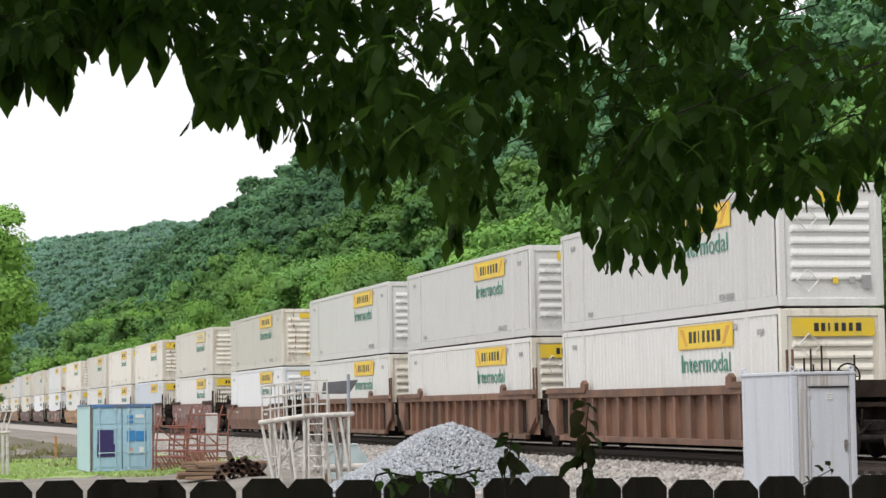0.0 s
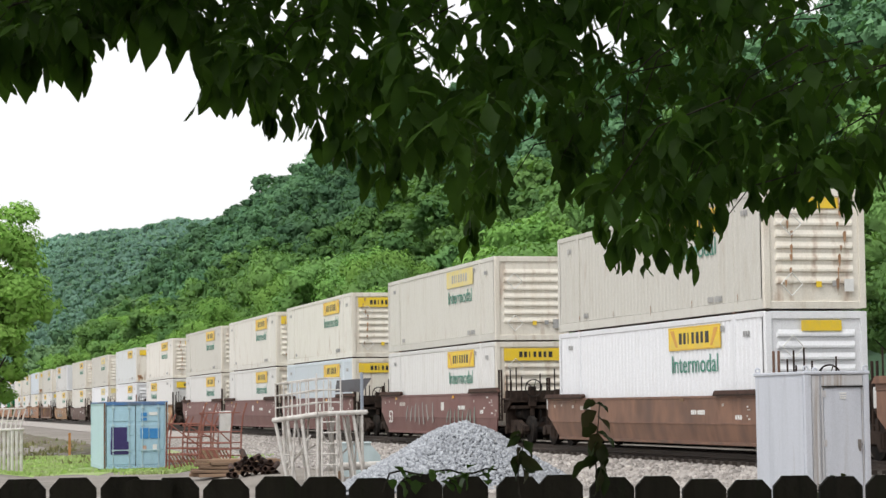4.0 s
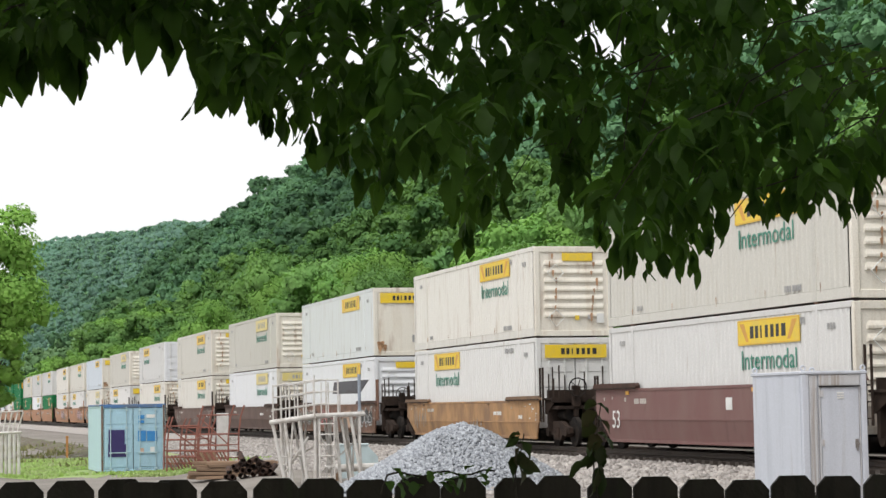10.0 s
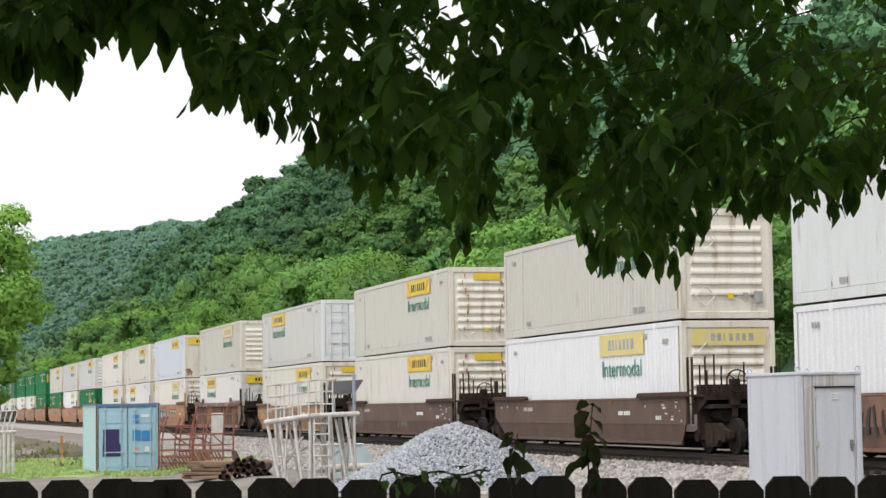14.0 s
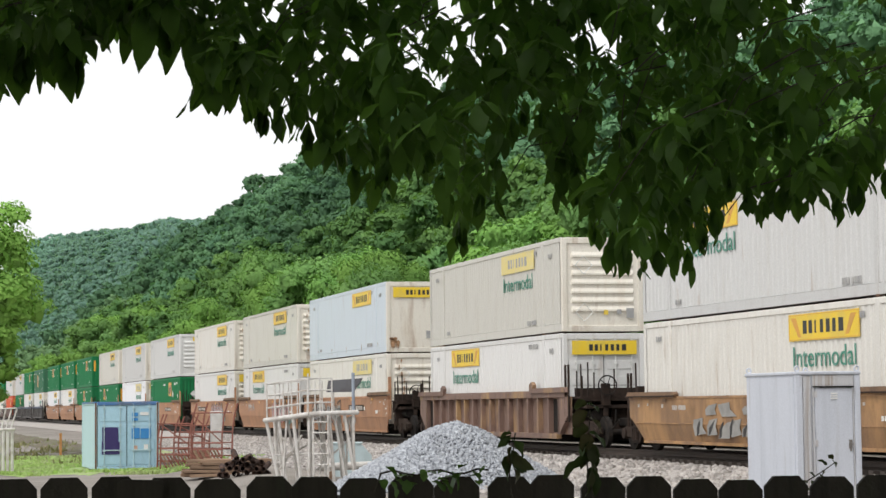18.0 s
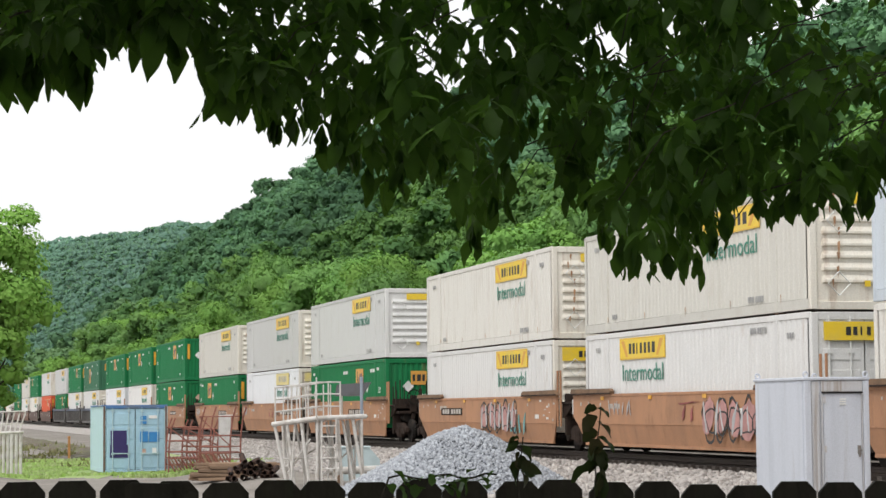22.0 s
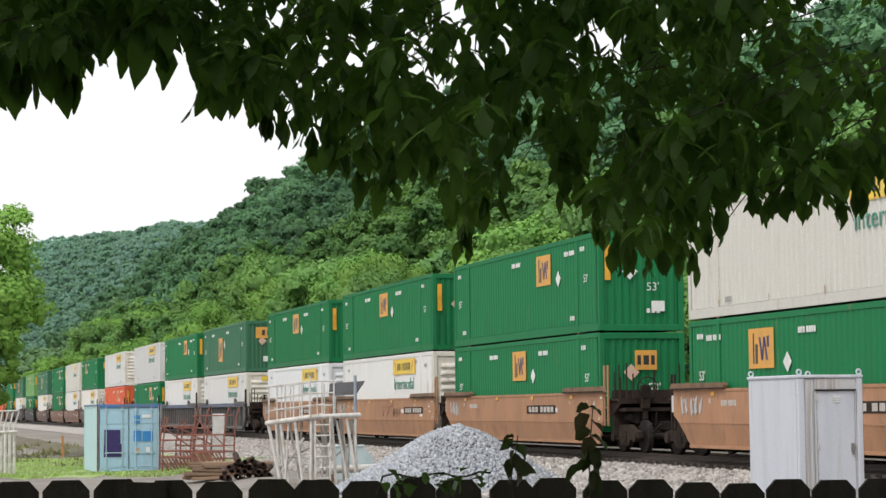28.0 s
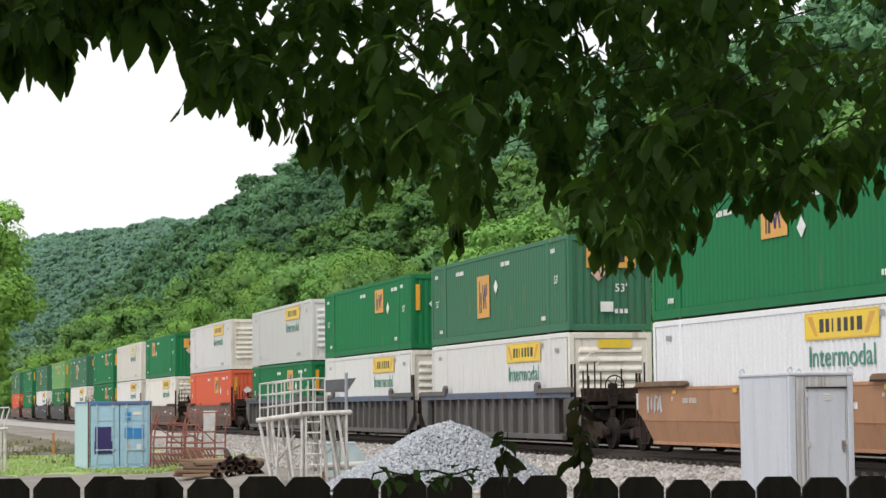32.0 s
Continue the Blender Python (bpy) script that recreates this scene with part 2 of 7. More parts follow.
# ---- small builders ----


def box(bm, x0, x1, y0, y1, z0, z1, bevel=0.0):
    v = [bm.verts.new((x, y, z)) for x in (x0, x1) for y in (y0, y1) for z in (z0, z1)]
    f = [bm.faces.new([v[i] for i in q]) for q in ((0, 1, 3, 2), (4, 6, 7, 5), (0, 4, 5, 1), (2, 3, 7, 6), (0, 2, 6, 4), (1, 5, 7, 3))]
    if bevel:
        bmesh.ops.bevel(bm, geom=list({e for q in f for e in q.edges}), offset=bevel, segments=1, affect="EDGES")


def rod(bm, p, q, r, n=8, r2=None):
    """A round bar from p to q."""
    p, q = Vector(p), Vector(q)
    w = (q - p).normalized()
    a = w.cross(Vector((0, 0, 1)) if abs(w.z) < 0.9 else Vector((1, 0, 0))).normalized()
    b = w.cross(a)
    ring = []
    for c, rad in ((p, r), (q, r if r2 is None else r2)):
        ring.append([bm.verts.new(c + (a * math.cos(i * math.tau / n) + b * math.sin(i * math.tau / n)) * rad) for i in range(n)])
    for i in range(n):
        j = (i + 1) % n
        bm.faces.new((ring[0][i], ring[0][j], ring[1][j], ring[1][i]))
    bm.faces.new(list(reversed(ring[0])))
    bm.faces.new(ring[1])


def hoop(bm, centre, axis, big, small, n=18, k=6):
    """A round bar bent into a closed ring about an axis."""
    w = Vector(axis).normalized()
    a = w.cross(Vector((0, 0, 1)) if abs(w.z) < 0.9 else Vector((1, 0, 0))).normalized()
    b = w.cross(a)
    rings = []
    for i in range(n):
        out = a * math.cos(i * math.tau / n) + b * math.sin(i * math.tau / n)
        rings.append([bm.verts.new(Vector(centre) + out * (big + small * math.cos(j * math.tau / k)) + w * (small * math.sin(j * math.tau / k))) for j in range(k)])
    for i in range(n):
        p, q = rings[i], rings[(i + 1) % n]
        for j in range(k):
            bm.faces.new((p[j], q[j], q[(j + 1) % k], p[(j + 1) % k]))


def prism(bm, outline, y0, y1):
    """An outline of (x, z) carried from y0 to y1."""
    a = [bm.verts.new((x, y0, z)) for x, z in outline]
    b = [bm.verts.new((x, y1, z)) for x, z in outline]
    n = len(a)
    for i in range(n):
        j = (i + 1) % n
        bm.faces.new((a[i], a[j], b[j], b[i]))
    bm.faces.new(list(reversed(a)))
    bm.faces.new(b)
    bmesh.ops.recalc_face_normals(bm, faces=bm.faces[:])


def shape(name, fill, smooth=False):
    """A mesh filled by fill(bm), with one empty slot for a material."""
    bm = bmesh.new()
    fill(bm)
    bmesh.ops.recalc_face_normals(bm, faces=bm.faces[:])
    me = bpy.data.meshes.new(name)
    bm.to_mesh(me)
    bm.free()
    me.materials.append(None)
    if smooth:
        me.polygons.foreach_set("use_smooth", [True] * len(me.polygons))
    return me


WRITING = ("code_marking", "name_marking", "emblem_mark")


def put(name, me, material, parent=None, at=(0, 0, 0), turn=0.0, label=""):
    """An object on a shared mesh, with its own material, under a thing."""
    ob = new(name, me)
    ob.material_slots[0].link = "OBJECT"
    ob.material_slots[0].material = material
    ob.parent = parent
    ob.location = at
    ob.rotation_euler = (0, 0, turn)
    if label:
        ob["label"] = label
    if name in WRITING:
        tagged(ob, kind="stuff")
    return ob


def part(name, fill, material, parent=None, label="", smooth=False):
    return put(name, shape(name, fill, smooth), material, parent, label=label)


def empty(name, m, label, category, group=""):
    ob = new(name)
    ob.matrix_basis = m
    return tagged(ob, label, category, group)


def boxes(*dims, bevel=0.0):
    def fill(bm):
        for q in dims:
            box(bm, *q, bevel=bevel)
    return fill


def soup(name, verts, faces, material, parent=None, smooth=False, normals=None):
    """A mesh object from arrays of corners and of three- or four-sided faces."""
    verts, faces = np.asarray(verts, np.float32), np.asarray(faces, np.int32)
    me = bpy.data.meshes.new(name)
    k = faces.shape[1]
    me.vertices.add(len(verts))
    me.vertices.foreach_set("co", verts.ravel())
    me.loops.add(faces.size)
    me.loops.foreach_set("vertex_index", faces.ravel())
    me.polygons.add(len(faces))
    me.polygons.foreach_set("loop_start", np.arange(0, faces.size, k, dtype=np.int32))
    me.update(calc_edges=True)
    me.materials.append(None if parent == "mesh" else material)
    if smooth:
        me.polygons.foreach_set("use_smooth", [True] * len(faces))
    if normals is not None:
        me.normals_split_custom_set_from_vertices(np.asarray(normals, np.float32))
    if parent == "mesh":
        return me
    ob = new(name, me)
    ob.parent = parent
    return ob


# ---- the plan: the track ----
TRACK = radians(75.505)
DIRX, DIRY = math.cos(TRACK), -math.sin(TRACK)
NEAR = 80.0
RAILTOP = 0.75
BASE = 1.265
HIGH = 2.90
LONG = 16.154
WIDE = 2.59


def place(s, side, z):
    """A point s metres along the track, side metres beyond the near face of the cars."""
    return Vector((s * DIRX - side * DIRY, NEAR + s * DIRY + side * DIRX, z))


TURN = math.degrees(math.atan2(DIRY, DIRX))


def on_track(s, z):
    p = place(s, WIDE / 2, z)
    return pose(p.x, p.y, p.z, 0, 0, TURN)


def step(x, a, b):
    x = np.clip((x - a) / (b - a), 0, 1)
    return x * x * (3 - 2 * x)


def lay(s, side):
    """The height of the land: the bed of the track, the yard before it, the hills behind."""
    s, side = np.asarray(s, float), np.asarray(side, float)
    p = -side
    z = np.interp(p, [-8, -4.6, -3.9, 0.6, 1.1, 1.9, 6.0, 8.6, 10.0, 15.0, 17.5, 22], [0.1, 0.2, 0.42, 0.42, 0.36, 0.16, 0.0, -0.03, -0.28, -0.32, -0.05, 0.0])
    back = -s
    top = np.interp(back, [-600, -100, 120, 250, 390, 620, 830, 950, 1150, 1400], [12, 22, 32, 46, 59, 59, 51, 34, 12, 4])
    z = z + top * step(side, 16, 108) * (1 - 0.45 * step(side, 115, 240))
    z = z + np.interp(back, [700, 1100, 1700, 2300, 3300], [0, 70, 140, 178, 245]) * step(side, 70, 215)
    return z


def land_at(x, y):
    d = Vector((x, y - NEAR))
    s, side = d.x * DIRX + d.y * DIRY, -d.x * DIRY + d.y * DIRX
    return float(lay(s, side))


def grid_sheet(name, ss, pp, material, lift=0.0, rough=0.0):
    s, q = np.meshgrid(ss, pp, indexing="ij")
    z = lay(s, q) + lift
    if rough:
        z = z + rough * np.random.default_rng(4).normal(size=z.shape)
    v = np.stack([s * DIRX - q * DIRY, NEAR + s * DIRY + q * DIRX, z], -1).reshape(-1, 3)
    a, b = len(ss), len(pp)
    i = (np.arange(a - 1)[:, None] * b + np.arange(b - 1)[None]).ravel()
    return soup(name, v, np.stack([i, i + b, i + b + 1, i + 1], 1), material, smooth=True)


ground = grid_sheet("ground", np.concatenate([[-5000, -4000], np.arange(-3400, -1000, 60), np.arange(-1000, 120, 14), np.arange(120, 900, 60), [2000, 4500]]),
                    np.concatenate([[-4500, -1500, -400, -120, -50, -30], np.arange(-22, 18, 0.7), np.arange(20, 320, 8), [400, 700, 1500, 4500]]), GROUND)
tagged(ground, "pale gravelly soil of the rail yard and valley floor", "ground", kind="structure")
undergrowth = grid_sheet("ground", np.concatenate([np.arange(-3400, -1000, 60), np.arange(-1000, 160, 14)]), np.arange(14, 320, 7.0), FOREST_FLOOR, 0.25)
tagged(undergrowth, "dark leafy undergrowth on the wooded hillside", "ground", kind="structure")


def stones(name, pts, sizes, material, seed):
    """Angular stones: boxes with shaken corners."""
    rng = np.random.default_rng(seed)
    n = len(pts)
    c = np.array([(x, y, z) for x in (-1, 1) for y in (-1, 1) for z in (-1, 1)], float) * 0.5
    v = c[None] * (0.65 + 0.7 * rng.random((n, 1, 3))) + rng.normal(0, 0.1, (n, 8, 3))
    ax = rng.normal(size=(n, 3))
    ax /= np.linalg.norm(ax, axis=1, keepdims=True)
    an = rng.random(n) * 6.28
    co, si = np.cos(an)[:, None, None], np.sin(an)[:, None, None]
    axb = np.broadcast_to(ax[:, None, :], v.shape)
    v = v * co + np.cross(axb, v) * si + axb * (axb * v).sum(-1, keepdims=True) * (1 - co)
    v = v * np.asarray(sizes)[:, None, None] + np.asarray(pts)[:, None, :]
    f = np.array(((0, 1, 3, 2), (4, 6, 7, 5), (0, 4, 5, 1), (2, 3, 7, 6), (0, 2, 6, 4), (1, 5, 7, 3)))
    return soup(name, v.reshape(-1, 3), (f[None] + 8 * np.arange(n)[:, None, None]).reshape(-1, 4), material)


def ballast():
    rng = np.random.default_rng(2)
    n = 20000
    s = -60 + 112 * rng.random(n)
    q = -(0.1 + 6.4 * rng.random(n) ** 1.2)
    z = lay(s, q) + 0.02
    v = np.stack([s * DIRX - q * DIRY, NEAR + s * DIRY + q * DIRX, z], -1)
    ob = stones("ballast", v, 0.055 + 0.075 * rng.random(n), BALLAST, 3)
    tagged(ob, "pale grey crushed stone ballast beside the track", "ballast", kind="stuff")
    bed = grid_sheet("track_bed", np.arange(-700, 420, 10.0), np.array([-3.2, -1.9, -1.1, -0.6, 0.6, 2.0, 3.9, 4.6, 6.5]), BALLAST, 0.03)
    tagged(bed, "shoulder and bed of pale crushed stone", "ballast", kind="structure")


ballast()


def track():
    line = empty("railway_track", on_track(0, 0), "rusty steel rails on timber ties, toned with shadow, in stone ballast", "railway track")
    line["kind"] = "structure"

    def rail(bm):
        prof = ((-0.07, 0.0), (0.07, 0.0), (0.07, 0.02), (0.012, 0.04), (0.012, 0.12), (0.036, 0.13), (0.036, 0.17), (-0.036, 0.17), (-0.036, 0.13), (-0.012, 0.12), (-0.012, 0.04), (-0.07, 0.02))
        a = [bm.verts.new((-700, y, RAILTOP - 0.17 + z)) for y, z in prof]
        b = [bm.verts.new((420, y, RAILTOP - 0.17 + z)) for y, z in prof]
        for i in range(12):
            j = (i + 1) % 12
            bm.faces.new((a[i], a[j], b[j], b[i]))
    me = shape("rail", rail)
    for y in (-0.755, 0.755):
        put("rail", me, RAIL, line, (0, y, 0))
    tie = shape("tie", boxes((-0.115, 0.115, -1.3, 1.3, 0.40, RAILTOP - 0.165)))
    for i in range(290):
        put("tie", tie, TIE, line, (60 - i * 0.55, 0, 0))


track()

bank = grid_sheet("bank", np.arange(-330, -14, 1.2), np.linspace(-10.4, -8.3, 7), SOIL, 0.03, 0.035)
tagged(bank, "low bank of dark weedy soil below the gravel", "bank", kind="structure")

# ---- the train: containers ----
HALF = LONG / 2


def corrugated(bm):
    """The side between bottom and top rail: upright corrugations, facing -y."""
    pitch, n = 0.28, int((LONG - 0.3) / 0.28)
    x = -n * pitch / 2
    xs = []
    for i in range(n):
        xs += [(x, 0.0), (x + 0.09, 0.0), (x + 0.14, 0.02), (x + 0.23, 0.02)]
        x += pitch
    xs.append((x, 0.0))
    lo = [bm.verts.new((a, b, 0.30)) for a, b in xs]
    hi = [bm.verts.new((a, b, HIGH - 0.13)) for a, b in xs]
    for i in range(len(xs) - 1):
        bm.faces.new((lo[i], lo[i + 1], hi[i + 1], hi[i]))


def flat_side(bm):
    """A smooth insulated side with faint panel joints."""
    n = 13
    w = (LONG - 0.3) / n
    xs = []
    for i in range(n):
        a = -LONG / 2 + 0.15 + i * w
        xs += [(a, 0.006), (a + 0.006, 0.0), (a + w - 0.006, 0.0)]
    xs.append((LONG / 2 - 0.15, 0.006))
    lo = [bm.verts.new((a, b, 0.30)) for a, b in xs]
    hi = [bm.verts.new((a, b, HIGH - 0.13)) for a, b in xs]
    for i in range(len(xs) - 1):
        bm.faces.new((lo[i], lo[i + 1], hi[i + 1], hi[i]))


def ribbed_end(bm):
    """The nose wall, at x = 0 facing +x, pressed into ribs that run across."""
    zs = [(0.22, -0.03)]
    for i in range(7):
        z = 0.62 + i * 0.275
        zs += [(z, -0.03), (z + 0.035, 0.025), (z + 0.085, 0.025), (z + 0.19, -0.03)]
    zs.append((HIGH - 0.12, -0.03))
    cols = []
    for y, k in ((-1.14, 0.0), (-1.0, 0.0), (-0.96, 1.0), (0.96, 1.0), (1.0, 0.0), (1.14, 0.0)):
        cols.append([bm.verts.new((-0.03 + (x + 0.03) * k, y, z)) for z, x in zs])
    for p, q in zip(cols, cols[1:]):
        for i in range(len(zs) - 1):
            bm.faces.new((p[i], q[i], q[i + 1], p[i + 1]))


def corrugated_end(bm):
    xs, y = [], -1.14
    while y < 1.13:
        xs += [(y, -0.03), (y + 0.09, -0.03), (y + 0.12, -0.065), (y + 0.2, -0.065)]
        y += 0.2285
    lo = [bm.verts.new((b, a, 0.22)) for a, b in xs]
    hi = [bm.verts.new((b, a, HIGH - 0.12)) for a, b in xs]
    for i in range(len(xs) - 1):
        bm.faces.new((lo[i], lo[i + 1], hi[i + 1], hi[i]))


def lock_rod(bm):
    rod(bm, (0.03, 0, 0.16), (0.03, 0, HIGH - 0.1), 0.02, 6)
    for z in (0.3, 0.95, 2.0, 2.65):
        box(bm, -0.02, 0.05, -0.05, 0.05, z - 0.04, z + 0.04)
    box(bm, 0.02, 0.045, -0.02, 0.3, 0.88, 0.92)


def door_leaf(bm):
    box(bm, -0.05, -0.015, -0.555, 0.555, 0.2, HIGH - 0.12, 0.008)
    for z in (0.5, 0.98, 1.46, 1.94, 2.42):
        box(bm, -0.015, 0.004, -0.45, 0.45, z - 0.13, z + 0.13, 0.008)


def casting(bm):
    box(bm, -0.09, 0.09, -0.09, 0.09, -0.06, 0.06, 0.015)


def letters(word, size, stretch=1.0):
    """A mesh of the built-in font's letters, standing in the xz plane and facing -y."""
    cu = bpy.data.curves.new("letters", "FONT")
    cu.body, cu.size, cu.align_x, cu.resolution_u, cu.offset, cu.extrude = word, size, "CENTER", 3, 0.0, 0.004
    ob = bpy.data.objects.new("letters", cu)
    scene.collection.objects.link(ob)
    dg = bpy.context.evaluated_depsgraph_get()
    me = bpy.data.meshes.new_from_object(ob.evaluated_get(dg))
    bpy.data.objects.remove(ob)
    me.transform(Matrix.Rotation(radians(90), 4, "X") @ Matrix.Diagonal((stretch, 1, 1, 1)))
    me.materials.clear()
    me.materials.append(None)
    return me


def bars(widths, h, w, slant=0.0):
    """Plain upright bars in the measure of a row of letters; the row is w wide, h high."""
    def fill(bm):
        total = sum(a + b for a, b in widths)
        x = -w / 2
        for a, b in widths:
            d = a / total * w
            prism(bm, ((x, -h / 2), (x + d, -h / 2), (x + d + slant, h / 2), (x + slant, h / 2)), -0.004, 0.004)
            x += (a + b) / total * w
    return fill


SIDE = shape("side_panel", corrugated)
PLAIN_SIDE = shape("side_panel", flat_side)
NOSE = shape("end_wall", ribbed_end)
FLAT_END = shape("end_wall", boxes((-0.06, -0.01, -1.15, 1.15, 0.2, HIGH - 0.12)))
CORR_END = shape("end_wall", corrugated_end)
DOOR = shape("door", door_leaf)
RODS = shape("lock_rod", lock_rod)
ROOF = shape("roof", boxes((-HALF + 0.02, HALF - 0.02, -WIDE / 2 + 0.03, WIDE / 2 - 0.03, HIGH - 0.05, HIGH - 0.02)))
FLOOR = shape("floor", boxes((-HALF + 0.05, HALF - 0.05, -WIDE / 2 + 0.06, WIDE / 2 - 0.06, 0.06, 0.2)))
BOTTOM_RAIL = shape("bottom_rail", boxes((-HALF + 0.1, HALF - 0.1, -0.03, 0.03, 0.05, 0.29), bevel=0.008))
TOP_RAIL = shape("top_rail", boxes((-HALF + 0.1, HALF - 0.1, -0.03, 0.03, HIGH - 0.14, HIGH), bevel=0.01))
END_RAIL = shape("end_rail", boxes((-0.06, 0.02, -1.17, 1.17, -0.09, 0.09), bevel=0.01))
POST = shape("corner_post", boxes((-0.08, 0.08, -0.08, 0.08, 0.05, HIGH - 0.02), bevel=0.012))
LIFT = shape("lifting_post", boxes((-0.09, 0.09, -0.03, 0.035, 0.05, HIGH - 0.02), bevel=0.012))
CAST = shape("corner_casting", casting)
LOGO = shape("logo_panel", boxes((-1.83, 1.83, -0.006, 0.004, -0.30, 0.30)))
LOGO_FRAME = shape("logo_panel_border", boxes((-1.8, 1.8, -0.009, -0.005, 0.268, 0.282), (-1.8, 1.8, -0.009, -0.005, -0.282, -0.268), (-1.8, -1.785, -0.009, -0.005, -0.268, 0.268), (1.785, 1.8, -0.009, -0.005, -0.268, 0.268)))

NAME_BARS = shape("name_marking", bars(((4, 2), (3.4, 2.6), (1.4, 4), (3.2, 2.8), (3.6, 2.6), (3.2, 2.8), (4.6, 0)), 0.29, 2.1))
LOGO_WEDGE = shape("panel_wedge", lambda bm: prism(bm, ((-0.28, 0.22), (0.0, 0.22), (0.28, -0.22), (0.12, -0.22)), -0.004, 0.004))
WORD = letters("Intermodal", 0.70, 1.0)
WORD_X, WORD_Z = [[v.co[k] for v in WORD.vertices] for k in (0, 2)]
WORD.transform(Matrix.Diagonal((3.25 / (max(WORD_X) - min(WORD_X)), 1, 0.45 / max(WORD_Z), 1)))
EMBLEM = shape("emblem_panel", boxes((-0.74, 0.74, -0.006, 0.004, -0.47, 0.47)))


def emblem_mark(bm):
    """Two dark strokes."""
    box(bm, -0.48, -0.40, -0.01, -0.004, -0.36, 0.36)
    box(bm, -0.33, -0.2, -0.01, -0.004, -0.36, 0.1)


def emblem_zig(bm):
    for k, (x0, x1) in enumerate(((-0.08, 0.06), (0.06, 0.20), (0.20, 0.34))):
        a, b = (0.26, -0.28) if k % 2 == 0 else (-0.28, 0.26)
        prism(bm, ((x0 - 0.04, a), (x0 + 0.06, a), (x1 + 0.06, b), (x1 - 0.04, b)), -0.01, -0.004)
    box(bm, 0.36, 0.48, -0.01, -0.004, 0.02, 0.28)


MARK = shape("emblem_mark", emblem_mark)
ENDMARK = shape("emblem_mark", bars(((2, 1.4), (3, 1.2), (2, 0)), 0.3, 0.85))
ZIG = shape("emblem_mark", emblem_zig)
CODE = shape("code_marking", bars(((3, 1), (3, 1), (3, 3), (3, 1), (3, 1), (3, 1), (3, 0)), 0.14, 0.95))
SMALL_CODE = shape("code_marking", bars(((4, 2), (4, 2), (4, 0)), 0.13, 0.4))
DIAMOND = shape("placard", lambda bm: prism(bm, ((-0.24, 0), (0, -0.24), (0.24, 0), (0, 0.24)), -0.006, 0.004))


def diamond_holder(bm):
    for a, b in (((-0.27, 0), (0, -0.27)), ((0, -0.27), (0.27, 0)), ((0.27, 0), (0, 0.27)), ((0, 0.27), (-0.27, 0))):
        rod(bm, (a[0], -0.01, a[1]), (b[0], -0.01, b[1]), 0.012, 4)


HOLDER = shape("placard_holder", diamond_holder)
FT53 = letters("53'", 0.34)
STRIPE = shape("reflective_stripe", boxes((-0.085, 0.085, -0.006, 0.004, -0.5, 0.5)))
TAG = shape("data_plate", boxes((-0.2, 0.2, -0.008, 0.004, -0.15, 0.15)))
SMALL_TAG = shape("sticker", boxes((-0.07, 0.07, -0.008, 0.004, -0.07, 0.07)))
RUSTRUN = shape("rust_streak", lambda bm: prism(bm, ((-0.045, 0.0), (-0.02, -0.13), (-0.008, -0.06), (0.004, -0.2), (0.014, -0.08), (0.028, -0.12), (0.05, 0.01), (0.02, 0.03), (-0.02, 0.02)), -0.003, 0.003))
FRONT = radians(90)


